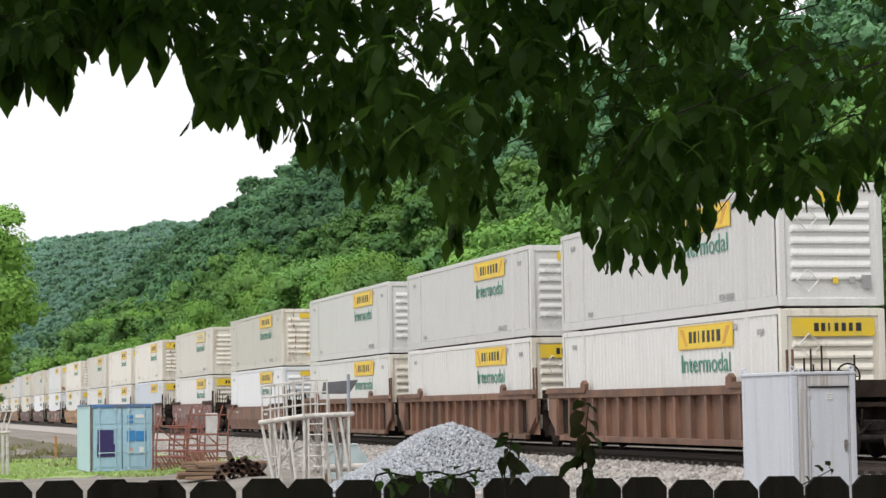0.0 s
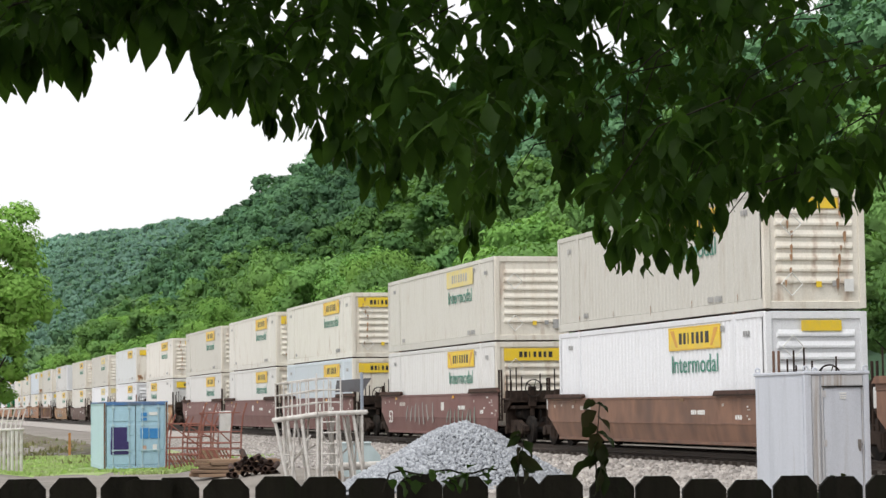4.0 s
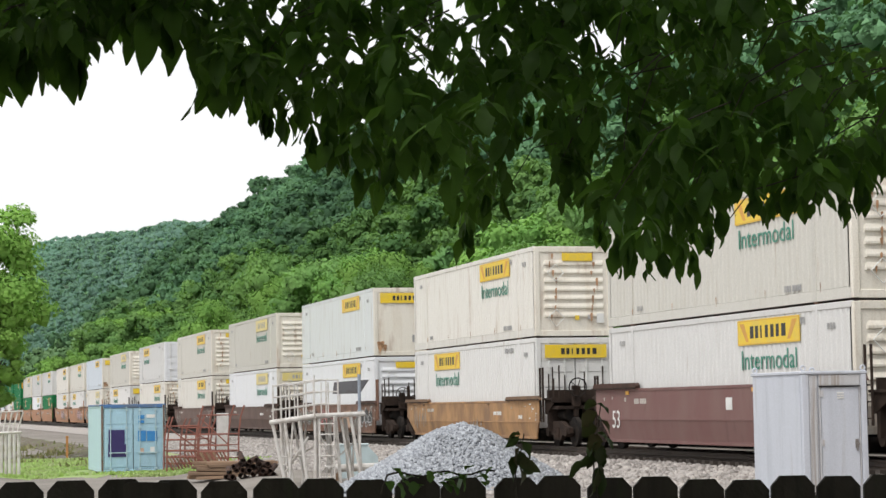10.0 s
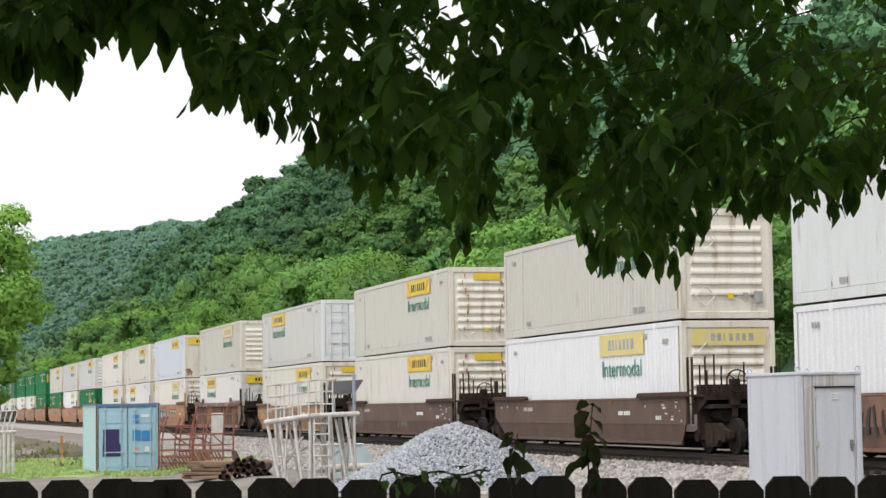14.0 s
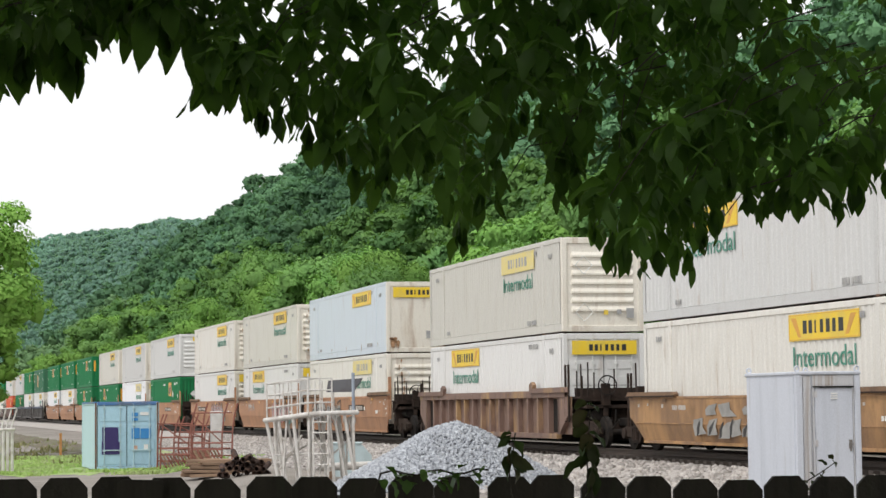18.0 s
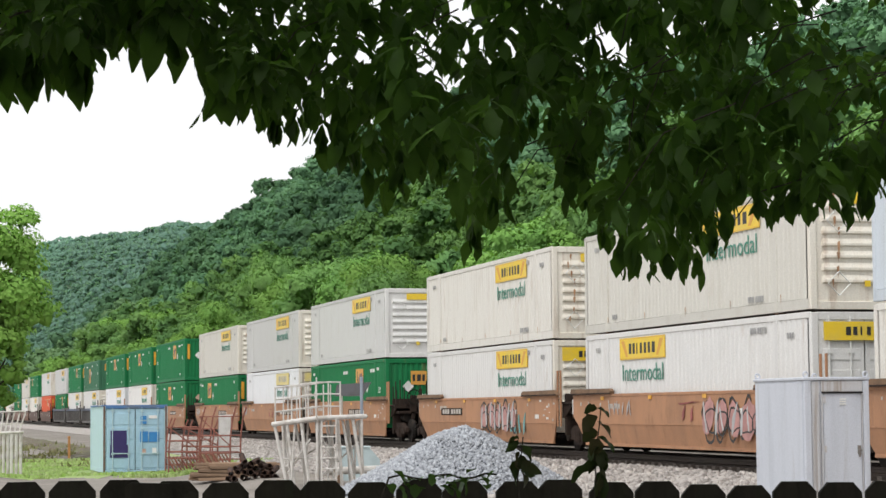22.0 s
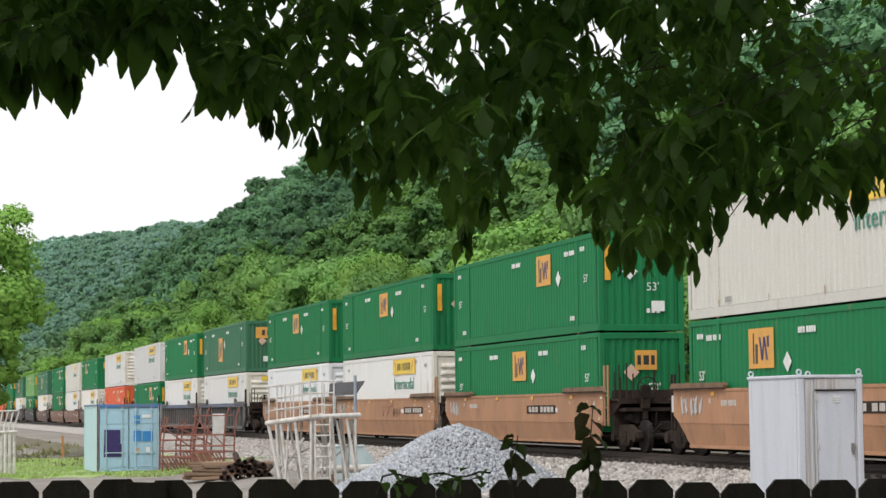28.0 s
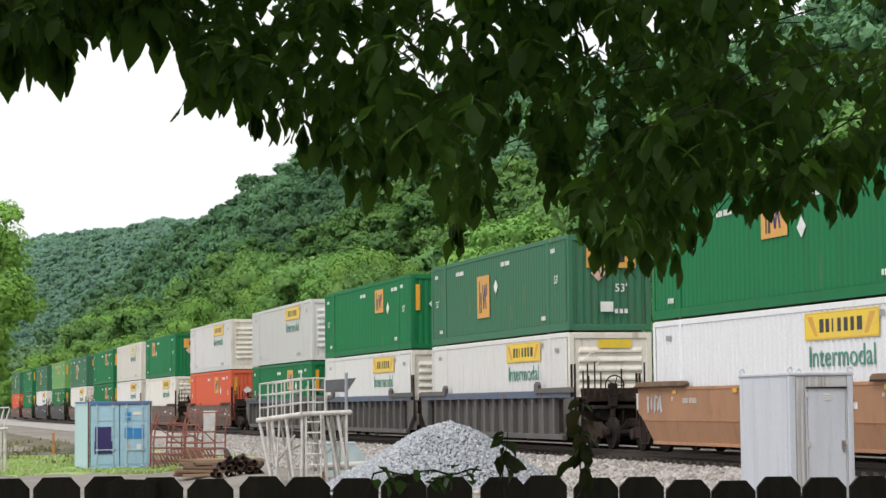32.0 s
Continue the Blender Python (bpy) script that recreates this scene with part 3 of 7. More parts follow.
def container(body, end="ribs", end_paint=None, logo="front", word=True, plate="small", faded=False, plain=False, green=False, rust=False, small_logo=False):
    """A 53-foot container; its leading end looks along +x. logo: front or rear part of the side, or none. plate: small, big or none on the end."""
    end_paint = end_paint or body
    kinds = {"ribs": "ribbed steel nose", "doors": "locked double doors", "flat": "plain insulated end"}
    ob = new("shipping_container")
    ye = WIDE / 2
    side = PLAIN_SIDE if plain else SIDE
    put("side_panel", side, body, ob, (0, -ye + 0.012, 0))
    put("side_panel", side, body, ob, (0, ye - 0.012, 0), math.pi)
    put("roof", ROOF, body, ob)
    put("floor", FLOOR, SEAM, ob)
    for y in (-ye + 0.03, ye - 0.03):
        put("bottom_rail", BOTTOM_RAIL, body, ob, (0, y, 0))
        put("top_rail", TOP_RAIL, body, ob, (0, y, 0))
        for x in (-6.096, 6.096):
            put("lifting_post", LIFT, body, ob, (x, y - 0.012 if y < 0 else y + 0.007, 0))
            put("corner_casting", CAST, SEAM, ob, (x, y + (0.055 if y < 0 else -0.055), 0.06))
        for x in (-HALF + 0.08, HALF - 0.08):
            put("corner_post", POST, end_paint if x > 0 else body, ob, (x, y + (0.05 if y < 0 else -0.05), 0))
    for x, z in ((HALF - 0.03, 0.13), (HALF - 0.03, HIGH - 0.1)):
        put("end_rail", END_RAIL, end_paint, ob, (x, 0, z))
    put("end_wall", FLAT_END, body, ob, (-HALF + 0.04, 0, 0), math.pi)
    ex = HALF - 0.02
    if green:
        put("end_wall", CORR_END, end_paint, ob, (ex + 0.01, 0, 0))
    elif end == "doors":
        for y in (-0.57, 0.57):
            put("door", DOOR, end_paint, ob, (ex, y, 0))
        for y in (-0.88, -0.36, 0.36, 0.88):
            put("lock_rod", RODS, DECAL, ob, (ex, y, 0))
    elif end == "flat":
        put("end_wall", FLAT_END, end_paint, ob, (ex, 0, 0))
        put("hatch", TAG, FADED_INK, ob, (ex, 0.55, 0.75), FRONT)
    else:
        put("end_wall", NOSE, end_paint, ob, (ex, 0, 0))
    gy = -ye - 0.004
    if green:
        lx = {"front": 2.76, "fore": 3.0, "mid": 0.0, "rear": -3.4, "tall": -1.1}.get(logo, 2.2)
        lz, lk = (1.5, 1.5) if logo == "tall" else (2.1, 1.0)
        put("emblem_panel", EMBLEM, ORANGE, ob, (lx, gy, lz), label="orange panel").scale.z = lk
        put("emblem_mark", MARK, INK, ob, (lx, gy, lz)).scale.z = lk
        put("emblem_mark", ZIG, NAVY, ob, (lx, gy, lz)).scale.z = lk
        put("placard", DIAMOND, DECAL, ob, (lx + 1.5, gy, 1.75))
        if plate not in ("big", "mini"):
            put("reflective_stripe", STRIPE, AMBER, ob, (HALF + 0.002, -1.02, 2.0), FRONT)
        put("placard", DIAMOND, SALMON if faded else DECAL, ob, (HALF + 0.002, -0.35, 1.75), FRONT)
        put("size_mark", FT53, DECAL, ob, (HALF + 0.004, 0.35, 1.2), FRONT)
        put("code_marking", SMALL_CODE, DECAL, ob, (HALF + 0.004, 0.35, 0.62), FRONT)
        put("data_plate", TAG, DECAL, ob, (HALF + 0.004, -0.1 if faded else 0.5, 0.75), FRONT)
        if plate == "big":
            put("emblem_panel", EMBLEM, ORANGE, ob, (HALF + 0.004, 0.05, 2.22), FRONT).scale = (1.04, 1, 0.66)
            put("emblem_mark", ENDMARK, INK, ob, (HALF + 0.011, 0.05, 2.22), FRONT)
        elif plate == "mini":
            put("emblem_panel", EMBLEM, ORANGE, ob, (HALF + 0.004, 0.1, 2.1), FRONT).scale = (0.45, 1, 0.6)
            put("emblem_mark", ENDMARK, INK, ob, (HALF + 0.011, 0.1, 2.1), FRONT).scale = (0.62, 1, 0.9)
        put("size_mark", FT53, DECAL, ob, (6.9, gy, 1.5))
        put("size_mark", FT53, DECAL, ob, (-7.2, gy, 1.4))
        put("code_marking", CODE, DECAL, ob, (lx + 2.6, gy, 2.45))
        put("code_marking", CODE, DECAL, ob, (lx - 3.0, gy, 2.45))
        for x, z in ((6.6, 2.5), (-7.3, 2.5), (5.6, 0.5), (-6.7, 0.5)):
            put("code_marking", SMALL_CODE, DECAL, ob, (x, gy, z))
    else:
        ink = FADED_INK if faded else INK
        panel = PALE_YELLOW if faded else YELLOW
        if logo != "none":
            lx = {"front": 3.4, "mid": 1.2, "rear": -3.15}[logo]
            put("logo_panel", LOGO, panel, ob, (lx, gy, 2.415), label="yellow panel with dark bars")
            put("logo_panel_border", LOGO_FRAME, panel if faded else ORANGE, ob, (lx, gy, 2.415))
            for sx, tw in () if faded else ((-1.42, 0.0), (1.42, math.pi)):
                w = put("panel_wedge", LOGO_WEDGE, ORANGE, ob, (lx + sx, gy - 0.005, 2.415))
                w.scale = (1 if tw == 0 else -1, 1, 1)
            put("name_marking", NAME_BARS, ink, ob, (lx, gy - 0.006, 2.415))
            if word:
                put("lettering", WORD, INTER, ob, (lx, gy, 1.535), label="green letters reading Intermodal")
        put("code_marking", CODE, FADED_INK, ob, (5.0, gy, 2.58))
        put("code_marking", SMALL_CODE, FADED_INK, ob, (6.9, gy, 2.4))
        put("code_marking", CODE, FADED_INK, ob, (4.9, gy, 0.42))
        put("code_marking", SMALL_CODE, FADED_INK, ob, (-5.4, gy, 0.45))
        put("code_marking", SMALL_CODE, FADED_INK, ob, (-6.9, gy, 2.45))
        fx = HALF + (0.035 if end == "doors" else 0.002)
        if plate == "big":
            p = put("logo_panel", LOGO, panel, ob, (fx + 0.012, 0, 2.46), FRONT, label="yellow panel with dark bars")
            p.scale = (0.56, 1, 0.70)
            b = put("name_marking", NAME_BARS, ink, ob, (fx + 0.02, 0.1, 2.46), FRONT)
            b.scale = (0.56, 1, 0.66)
        elif plate == "small":
            p = put("logo_panel", LOGO, panel, ob, (fx + 0.012, 0.12, 2.55), FRONT)
            p.scale = (0.28, 1, 0.42)
        if end == "ribs":
            put("placard_holder", HOLDER, DECAL, ob, (fx + 0.03, -0.62, 2.05), FRONT)
            put("placard_holder", HOLDER, DECAL, ob, (fx + 0.03, -0.62, 0.62), FRONT)
            put("sticker", SMALL_TAG, YELLOW, ob, (fx + 0.02, 0.08, 0.62), FRONT)
            put("data_plate", SMALL_TAG, FADED_INK, ob, (fx + 0.02, 0.5, 0.64), FRONT)
            put("data_plate", TAG, FADED_INK if not rust else DECAL, ob, (fx + 0.02, 0.85, 0.6), FRONT).scale = (0.6, 1, 1)
        if rust:
            rng = random.Random(4)
            for k in range(16):
                if end == "flat":
                    y, z, wide = rng.choice((-1, 1)) * (1.12 - rng.random() ** 2), rng.uniform(0.36, 0.62), rng.uniform(0.8, 2.2)
                else:
                    y, z, wide = (-0.7, 0.66)[k % 2] + rng.uniform(-0.12, 0.12), 0.72 + (k // 2) * 0.275 + rng.uniform(-0.03, 0.05), rng.uniform(0.25, 1.0)
                st = put("rust_streak", RUSTRUN, RUSTSTAIN, ob, (fx + (0.004 if end == "flat" else 0.0285), y, z), FRONT)
                st.scale = (wide, 1, rng.uniform(0.8, 2.2))
            for k in range(5):
                st = put("rust_streak", RUSTRUN, RUSTSTAIN, ob, (-6 + k * 3.1, gy + 0.001, 0.44), label="thin rust run")
                st.scale = (rng.uniform(0.25, 0.5), 1, rng.uniform(0.6, 1.5))
    return ob


def spec(code):
    """What a short word says of a container: paint and marks."""
    return dict(
        w=dict(body=WHITE, end_paint=CREAM, plate="big"),
        wn=dict(body=WHITE, end_paint=CREAM, plate="small"),
        wd=dict(body=BRIGHT, end="doors", plate="big", logo="front"),
        wr=dict(body=WHITE, end="doors", plate="big", logo="rear"),
        b=dict(body=BRIGHT, plate="small"),
        bb=dict(body=BRIGHT, end_paint=CREAM, plate="big", faded=True),
        c=dict(body=IVORY, end_paint=CREAM, plate="small", rust=True),
        cf=dict(body=IVORY, end_paint=CREAM, rust=True, plate="none", faded=True),
        cn=dict(body=BEIGE, end_paint=CREAM, plate="none", faded=True),
        cr=dict(body=BEIGE, end_paint=CREAM, plate="small", rust=True),
        cb=dict(body=IVORY, end_paint=CREAM, plate="big", rust=True),
        g=dict(body=GREY, end_paint=WHITE, plate="small"),
        gc=dict(body=GREY, end_paint=CREAM, plate="none"),
        gd=dict(body=GREY, end="doors", end_paint=BRIGHT, plate="none", logo="rear"),
        u=dict(body=BLUISH, end="flat", end_paint=CREAM, plate="big", word=False, plain=True, rust=True),
        uw=dict(body=COOL, end="flat", end_paint=CREAM, plate="big", word=False, plain=True, rust=True),
        ul=dict(body=BLUISH, end="flat", end_paint=CREAM, plate="big", word=False, plain=True),
        e=dict(body=GREEN, green=True),
        em=dict(body=GREEN, green=True, logo="mid", faded=True),
        ek=dict(body=GREEN, green=True, logo="rear", faded=True),
        ef=dict(body=GREEN, green=True, logo="fore", plate="mini"),
        eb=dict(body=GREEN, green=True, logo="mid", plate="mini", faded=True),
        er=dict(body=GREEN, green=True, logo="rear", plate="big", faded=True),
        en=dict(body=GREEN, green=True, logo="mid"),
        d=dict(body=DULL_GREEN, green=True, logo="tall", plate="big", faded=True),
        l=dict(body=LIGHT_GREEN, green=True, logo="mid"),
        r=dict(body=RED, green=True, logo="front"),
    )[code]


LOOKS = dict(
    w="white corrugated container, cream ribbed end, yellow logo panel", wn="white corrugated container with cream ribbed end",
    wd="clean white container with locked doors and yellow panel", wr="white container with doors, yellow panel near its tail",
    b="clean white corrugated container with ribbed nose", bb="bright white container, cream end with faded yellow panel",
    c="cream corrugated container with rust-streaked ribbed end", cf="cream-ended white container with a sun-faded logo panel", cn="greyed cream container with ribbed cream end",
    cr="greyed cream container, rust-stained ribbed end", cb="ivory container, cream end streaked with rust",
    g="pale grey corrugated container with white ribbed end", gc="pale grey corrugated container with cream ribbed end",
    gd="pale grey container with white locked double doors", u="bluish white smooth-sided container with plain cream end",
    ul="bluish white container with plain cream end", uw="cool white smooth-sided container, rust-stained plain end", ek="green container, orange emblem towards its tail", e="green corrugated container with orange emblem panel", eb="green container with orange panels on side and end",
    en="green corrugated container, orange emblem at mid side", em="green container, orange emblem at mid side, faded placard", ef="green container with orange emblem set far forward", er="green container with large orange emblem panels",
    d="faded green container with orange emblem panels", l="sun-bleached light green corrugated container", r="red-orange corrugated container with white marks")

# ---- the train: well cars ----


def car_side(bm):
    """One smooth side of a well, facing -y: a deep plate, cut away at its lower corners."""
    prism(bm, ((-8.95, 1.62), (-8.95, 1.05), (-8.6, 0.86), (8.6, 0.86), (8.65, 1.62)), 0.0, 0.04)
    prism(bm, ((-8.59, 0.858), (-8.1, 0.30), (8.0, 0.30), (8.59, 0.858)), 0.0, 0.04)
    for v in bm.verts:
        if v.co.z < 0.5:
            v.co.y += 0.11


SILL = shape("side_sill", boxes((-8.1, 8.0, 0.09, 0.16, 0.22, 0.30), bevel=0.008))
CHORDBAR = shape("top_chord", boxes((-8.95, 8.65, -0.015, 0.045, 1.62, 1.70), bevel=0.008))
SEAMBAR = shape("side_seam", boxes((-8.55, 8.6, -0.008, 0.001, 0.84, 0.87)))


def rib_frame(bm):
    box(bm, -9.0, 8.7, -0.02, 0.15, 1.48, 1.70, 0.01)


CARSIDE = shape("side_plate", car_side)
RIBCHORD = shape("side_frame", rib_frame)
RIBSILL = shape("side_sill", boxes((-7.9, 7.9, -0.02, 0.15, 0.24, 0.40), bevel=0.01))
RIBWEB = shape("side_plate", boxes((-8.9, 8.9, 0.155, 0.17, 0.38, 1.5)))
RIB = shape("side_rib", lambda bm: prism(bm, ((-0.10, 0.38), (0.10, 0.38), (0.06, 1.5), (-0.06, 1.5)), 0.0, 0.165))
GRIME_PANEL = shape("end_panel", boxes((-0.42, 0.42, 0.146, 0.154, 0.44, 1.44)))
RIBEND = shape("end_gusset", lambda bm: prism(bm, ((-0.5, 1.5), (-0.5, 0.95), (0.35, 0.4), (0.5, 0.4), (0.5, 1.5)), 0.0, 0.14))
WELLFLOOR = shape("well_floor", boxes((-8.1, 8.1, -1.2, 1.2, 0.40, 0.50), (-7.5, -7.1, -1.25, 1.25, 0.15, 0.4), (7.1, 7.5, -1.25, 1.25, 0.15, 0.4)))
CAP = shape("side_cap", lambda bm: prism(bm, ((-1.75, 1.70), (1.95, 1.70), (1.98, 1.78), (1.85, 1.85), (-1.6, 1.86)), -0.08, 0.05))
BULK = shape("end_bulkhead", boxes((-0.08, 0.08, -1.2, 1.2, 0.5, 1.75), (-0.05, 0.9, -1.15, 1.15, 1.15, 1.25), (0.0, 0.5, -0.25, 0.25, 0.75, 1.15)))
GUIDE = shape("container_guide", lambda bm: prism(bm, ((-0.22, 1.7), (0.16, 1.7), (0.2, 1.88), (0.02, 1.98), (-0.2, 1.9)), -0.07, 0.05))


def hand_rail(bm):
    for x in (0.0, 0.3):
        rod(bm, (x, 0, 0.75), (x, 0, 2.45), 0.035, 6)
    for z in (0.9, 1.25, 1.6):
        rod(bm, (0, 0, z), (0.3, 0, z), 0.016, 5)


HANDRAIL = shape("ladder", hand_rail)


def end_deck(bm):
    """A grated platform over the truck with its brackets."""
    box(bm, -0.45, 0.55, -1.3, 1.3, 1.44, 1.5, 0.006)
    for y in (-1.2, -0.45, 0.45, 1.2):
        prism(bm, ((-0.45, 1.44), (-0.45, 1.0), (-0.3, 1.0), (0.5, 1.36), (0.5, 1.44)), y - 0.02, y + 0.02)
    box(bm, 0.5, 0.56, -1.3, 1.3, 1.36, 1.52)


def hoses(bm):
    last = Vector((-0.2, 0, 1.3))
    for p in ((0.0, -0.05, 0.9), (0.15, -0.1, 0.55), (0.4, -0.05, 0.5), (0.6, 0, 0.8), (0.65, 0.0, 1.1)):
        rod(bm, last, Vector(p), 0.028, 6)
        last = Vector(p)


DECKEND = shape("end_platform", end_deck)
HOSE = shape("air_hose", hoses)
VALVE = shape("valve_plate", boxes((-0.2, 0.2, -0.02, 0.02, -0.24, 0.2), bevel=0.01))
TANK = shape("cylinder", lambda bm: rod(bm, (-0.35, 0, 0), (0.35, 0, 0), 0.17, 14))
GRAB = shape("grab_post", lambda bm: rod(bm, (0, 0, 0), (0, 0, 1), 0.024, 6))
FLANGE = shape("cap_flange", boxes((-1.77, 1.95, -0.10, -0.07, 1.69, 1.73)))


def brake_wheel(bm):
    hoop(bm, (0, 0, 0), (1, 0, 0), 0.28, 0.022, 20, 5)
    for i in range(5):
        a = i * math.tau / 5
        rod(bm, (0.02, 0, 0), (0, 0.28 * math.cos(a), 0.28 * math.sin(a)), 0.014, 4)


BRAKEWHEEL = shape("brake_wheel", brake_wheel)
BRAKEBOX = shape("brake_housing", boxes((-0.22, -0.04, -0.13, 0.13, 1.2, 1.88), (-0.2, -0.1, -0.08, 0.08, 0.9, 1.3), bevel=0.03))


def wheelset(bm):
    for y in (-0.755, 0.755):
        rod(bm, (0, y - 0.065, 0.455), (0, y + 0.065, 0.455), 0.455, 24)
        rod(bm, (0, y - 0.08, 0.455), (0, y + 0.08, 0.455), 0.33, 20)
    rod(bm, (0, -1.05, 0.455), (0, 1.05, 0.455), 0.09, 10)


def truck_frame(bm):
    for y in (-1.0, 1.0):
        prism(bm, ((-1.15, 0.42), (-0.95, 0.36), (-0.45, 0.36), (-0.3, 0.2), (0.3, 0.2), (0.45, 0.36), (0.95, 0.36), (1.15, 0.42), (1.15, 0.58),
                   (0.7, 0.66), (0.4, 0.78), (-0.4, 0.78), (-0.7, 0.66), (-1.15, 0.58)), y - 0.07, y + 0.07)
        for x in (-0.889, 0.889):
            rod(bm, (x, y - 0.12, 0.455), (x, y + 0.12, 0.455), 0.15, 10)
        for x in (-0.14, 0.0, 0.14):
            rod(bm, (x, y - 0.08, 0.28), (x, y - 0.08, 0.6), 0.06, 7)
    box(bm, -0.2, 0.2, -1.05, 1.05, 0.5, 0.7)


WHEELS = shape("wheelset", wheelset, False)
FRAME = shape("truck_frame", truck_frame)


def coupler(bm):
    box(bm, -0.5, 0.5, -0.1, 0.1, 0.62, 0.86, 0.02)
    for x in (-0.35, 0.3):
        rod(bm, (x, -0.7, 0.75), (x + 0.5, -0.72, 0.5), 0.03, 6)
        rod(bm, (x + 0.5, -0.72, 0.5), (x + 0.9, -0.6, 0.8), 0.03, 6)


COUPLER = shape("coupler", coupler)
TRIMBAR = shape("reflector", boxes((-0.13, 0.13, -0.006, 0.004, -0.05, 0.05)))
SLAB = shape("paint_patch", boxes((-0.5, 0.5, -0.005, 0.004, -0.3, 0.3)))


def scrawl(x0, x1, z0, z1, n, seed, wide=0.6):
    """Sprayed strokes: leaning shapes along the side plate."""
    rng = random.Random(seed)

    def fill(bm):
        w = (x1 - x0) / n
        for i in range(n):
            a = x0 + i * w + rng.uniform(-0.1, 0.1) * w
            lean, b, t = rng.uniform(-0.5, 0.6) * w, z0 + rng.uniform(0, 0.18) * (z1 - z0), z1 - rng.uniform(0, 0.2) * (z1 - z0)
            ww = w * abs(wide) * rng.uniform(0.6, 1.1)
            if wide < 0:
                cx, cz, rx, rz = a + w / 2, (b + t) / 2, ww / 2, (t - b) / 2
                prism(bm, [(cx + rx * math.cos(k * math.tau / 16) + lean * 0.35 * math.sin(k * math.tau / 16), cz + rz * math.sin(k * math.tau / 16) * (0.9 + 0.1 * math.cos(3 * k))) for k in range(16)], -0.005, 0.003)
                continue
            m = (b + t) / 2
            prism(bm, ((a, b), (a + ww, b + rng.uniform(0, 0.1)), (a + ww * 0.8 + lean * 0.5, m), (a + ww + lean, t), (a + lean + ww * 0.2, t - 0.06), (a + lean * 0.3 - 0.05, m)), -0.005, 0.003)
    return fill


def loops(x0, x1, z0, z1, n, seed, thick=0.07):
    """Rounded sprayed outlines that lean and overlap."""
    rng = random.Random(seed)

    def fill(bm):
        w = (x1 - x0) / n
        for i in range(n):
            cx, cz = x0 + (i + 0.5) * w, (z0 + z1) / 2 + rng.uniform(-0.04, 0.04)
            rx, rz, lean = w * rng.uniform(0.42, 0.6), (z1 - z0) / 2 * rng.uniform(0.85, 1.0), rng.uniform(-0.1, 0.25)
            pts = []
            for k in range(18):
                a = k * math.tau / 18
                q = 1 + 0.12 * math.sin(3 * a + i) + 0.07 * math.sin(5 * a + 2 * i)
                pts.append((math.cos(a) * q, math.sin(a) * q))
            ring = [[bm.verts.new((cx + (rx - e) * u + lean * (rz - e) * v, y, cz + (rz - e) * v)) for u, v in pts] for e, y in ((0, 0.0), (thick, 0.0), (thick, -0.003), (0, -0.003))]
            for a, b in ((0, 1), (1, 2), (2, 3), (3, 0)):
                for k in range(18):
                    j = (k + 1) % 18
                    bm.faces.new((ring[a][k], ring[a][j], ring[b][j], ring[b][k]))
    return fill


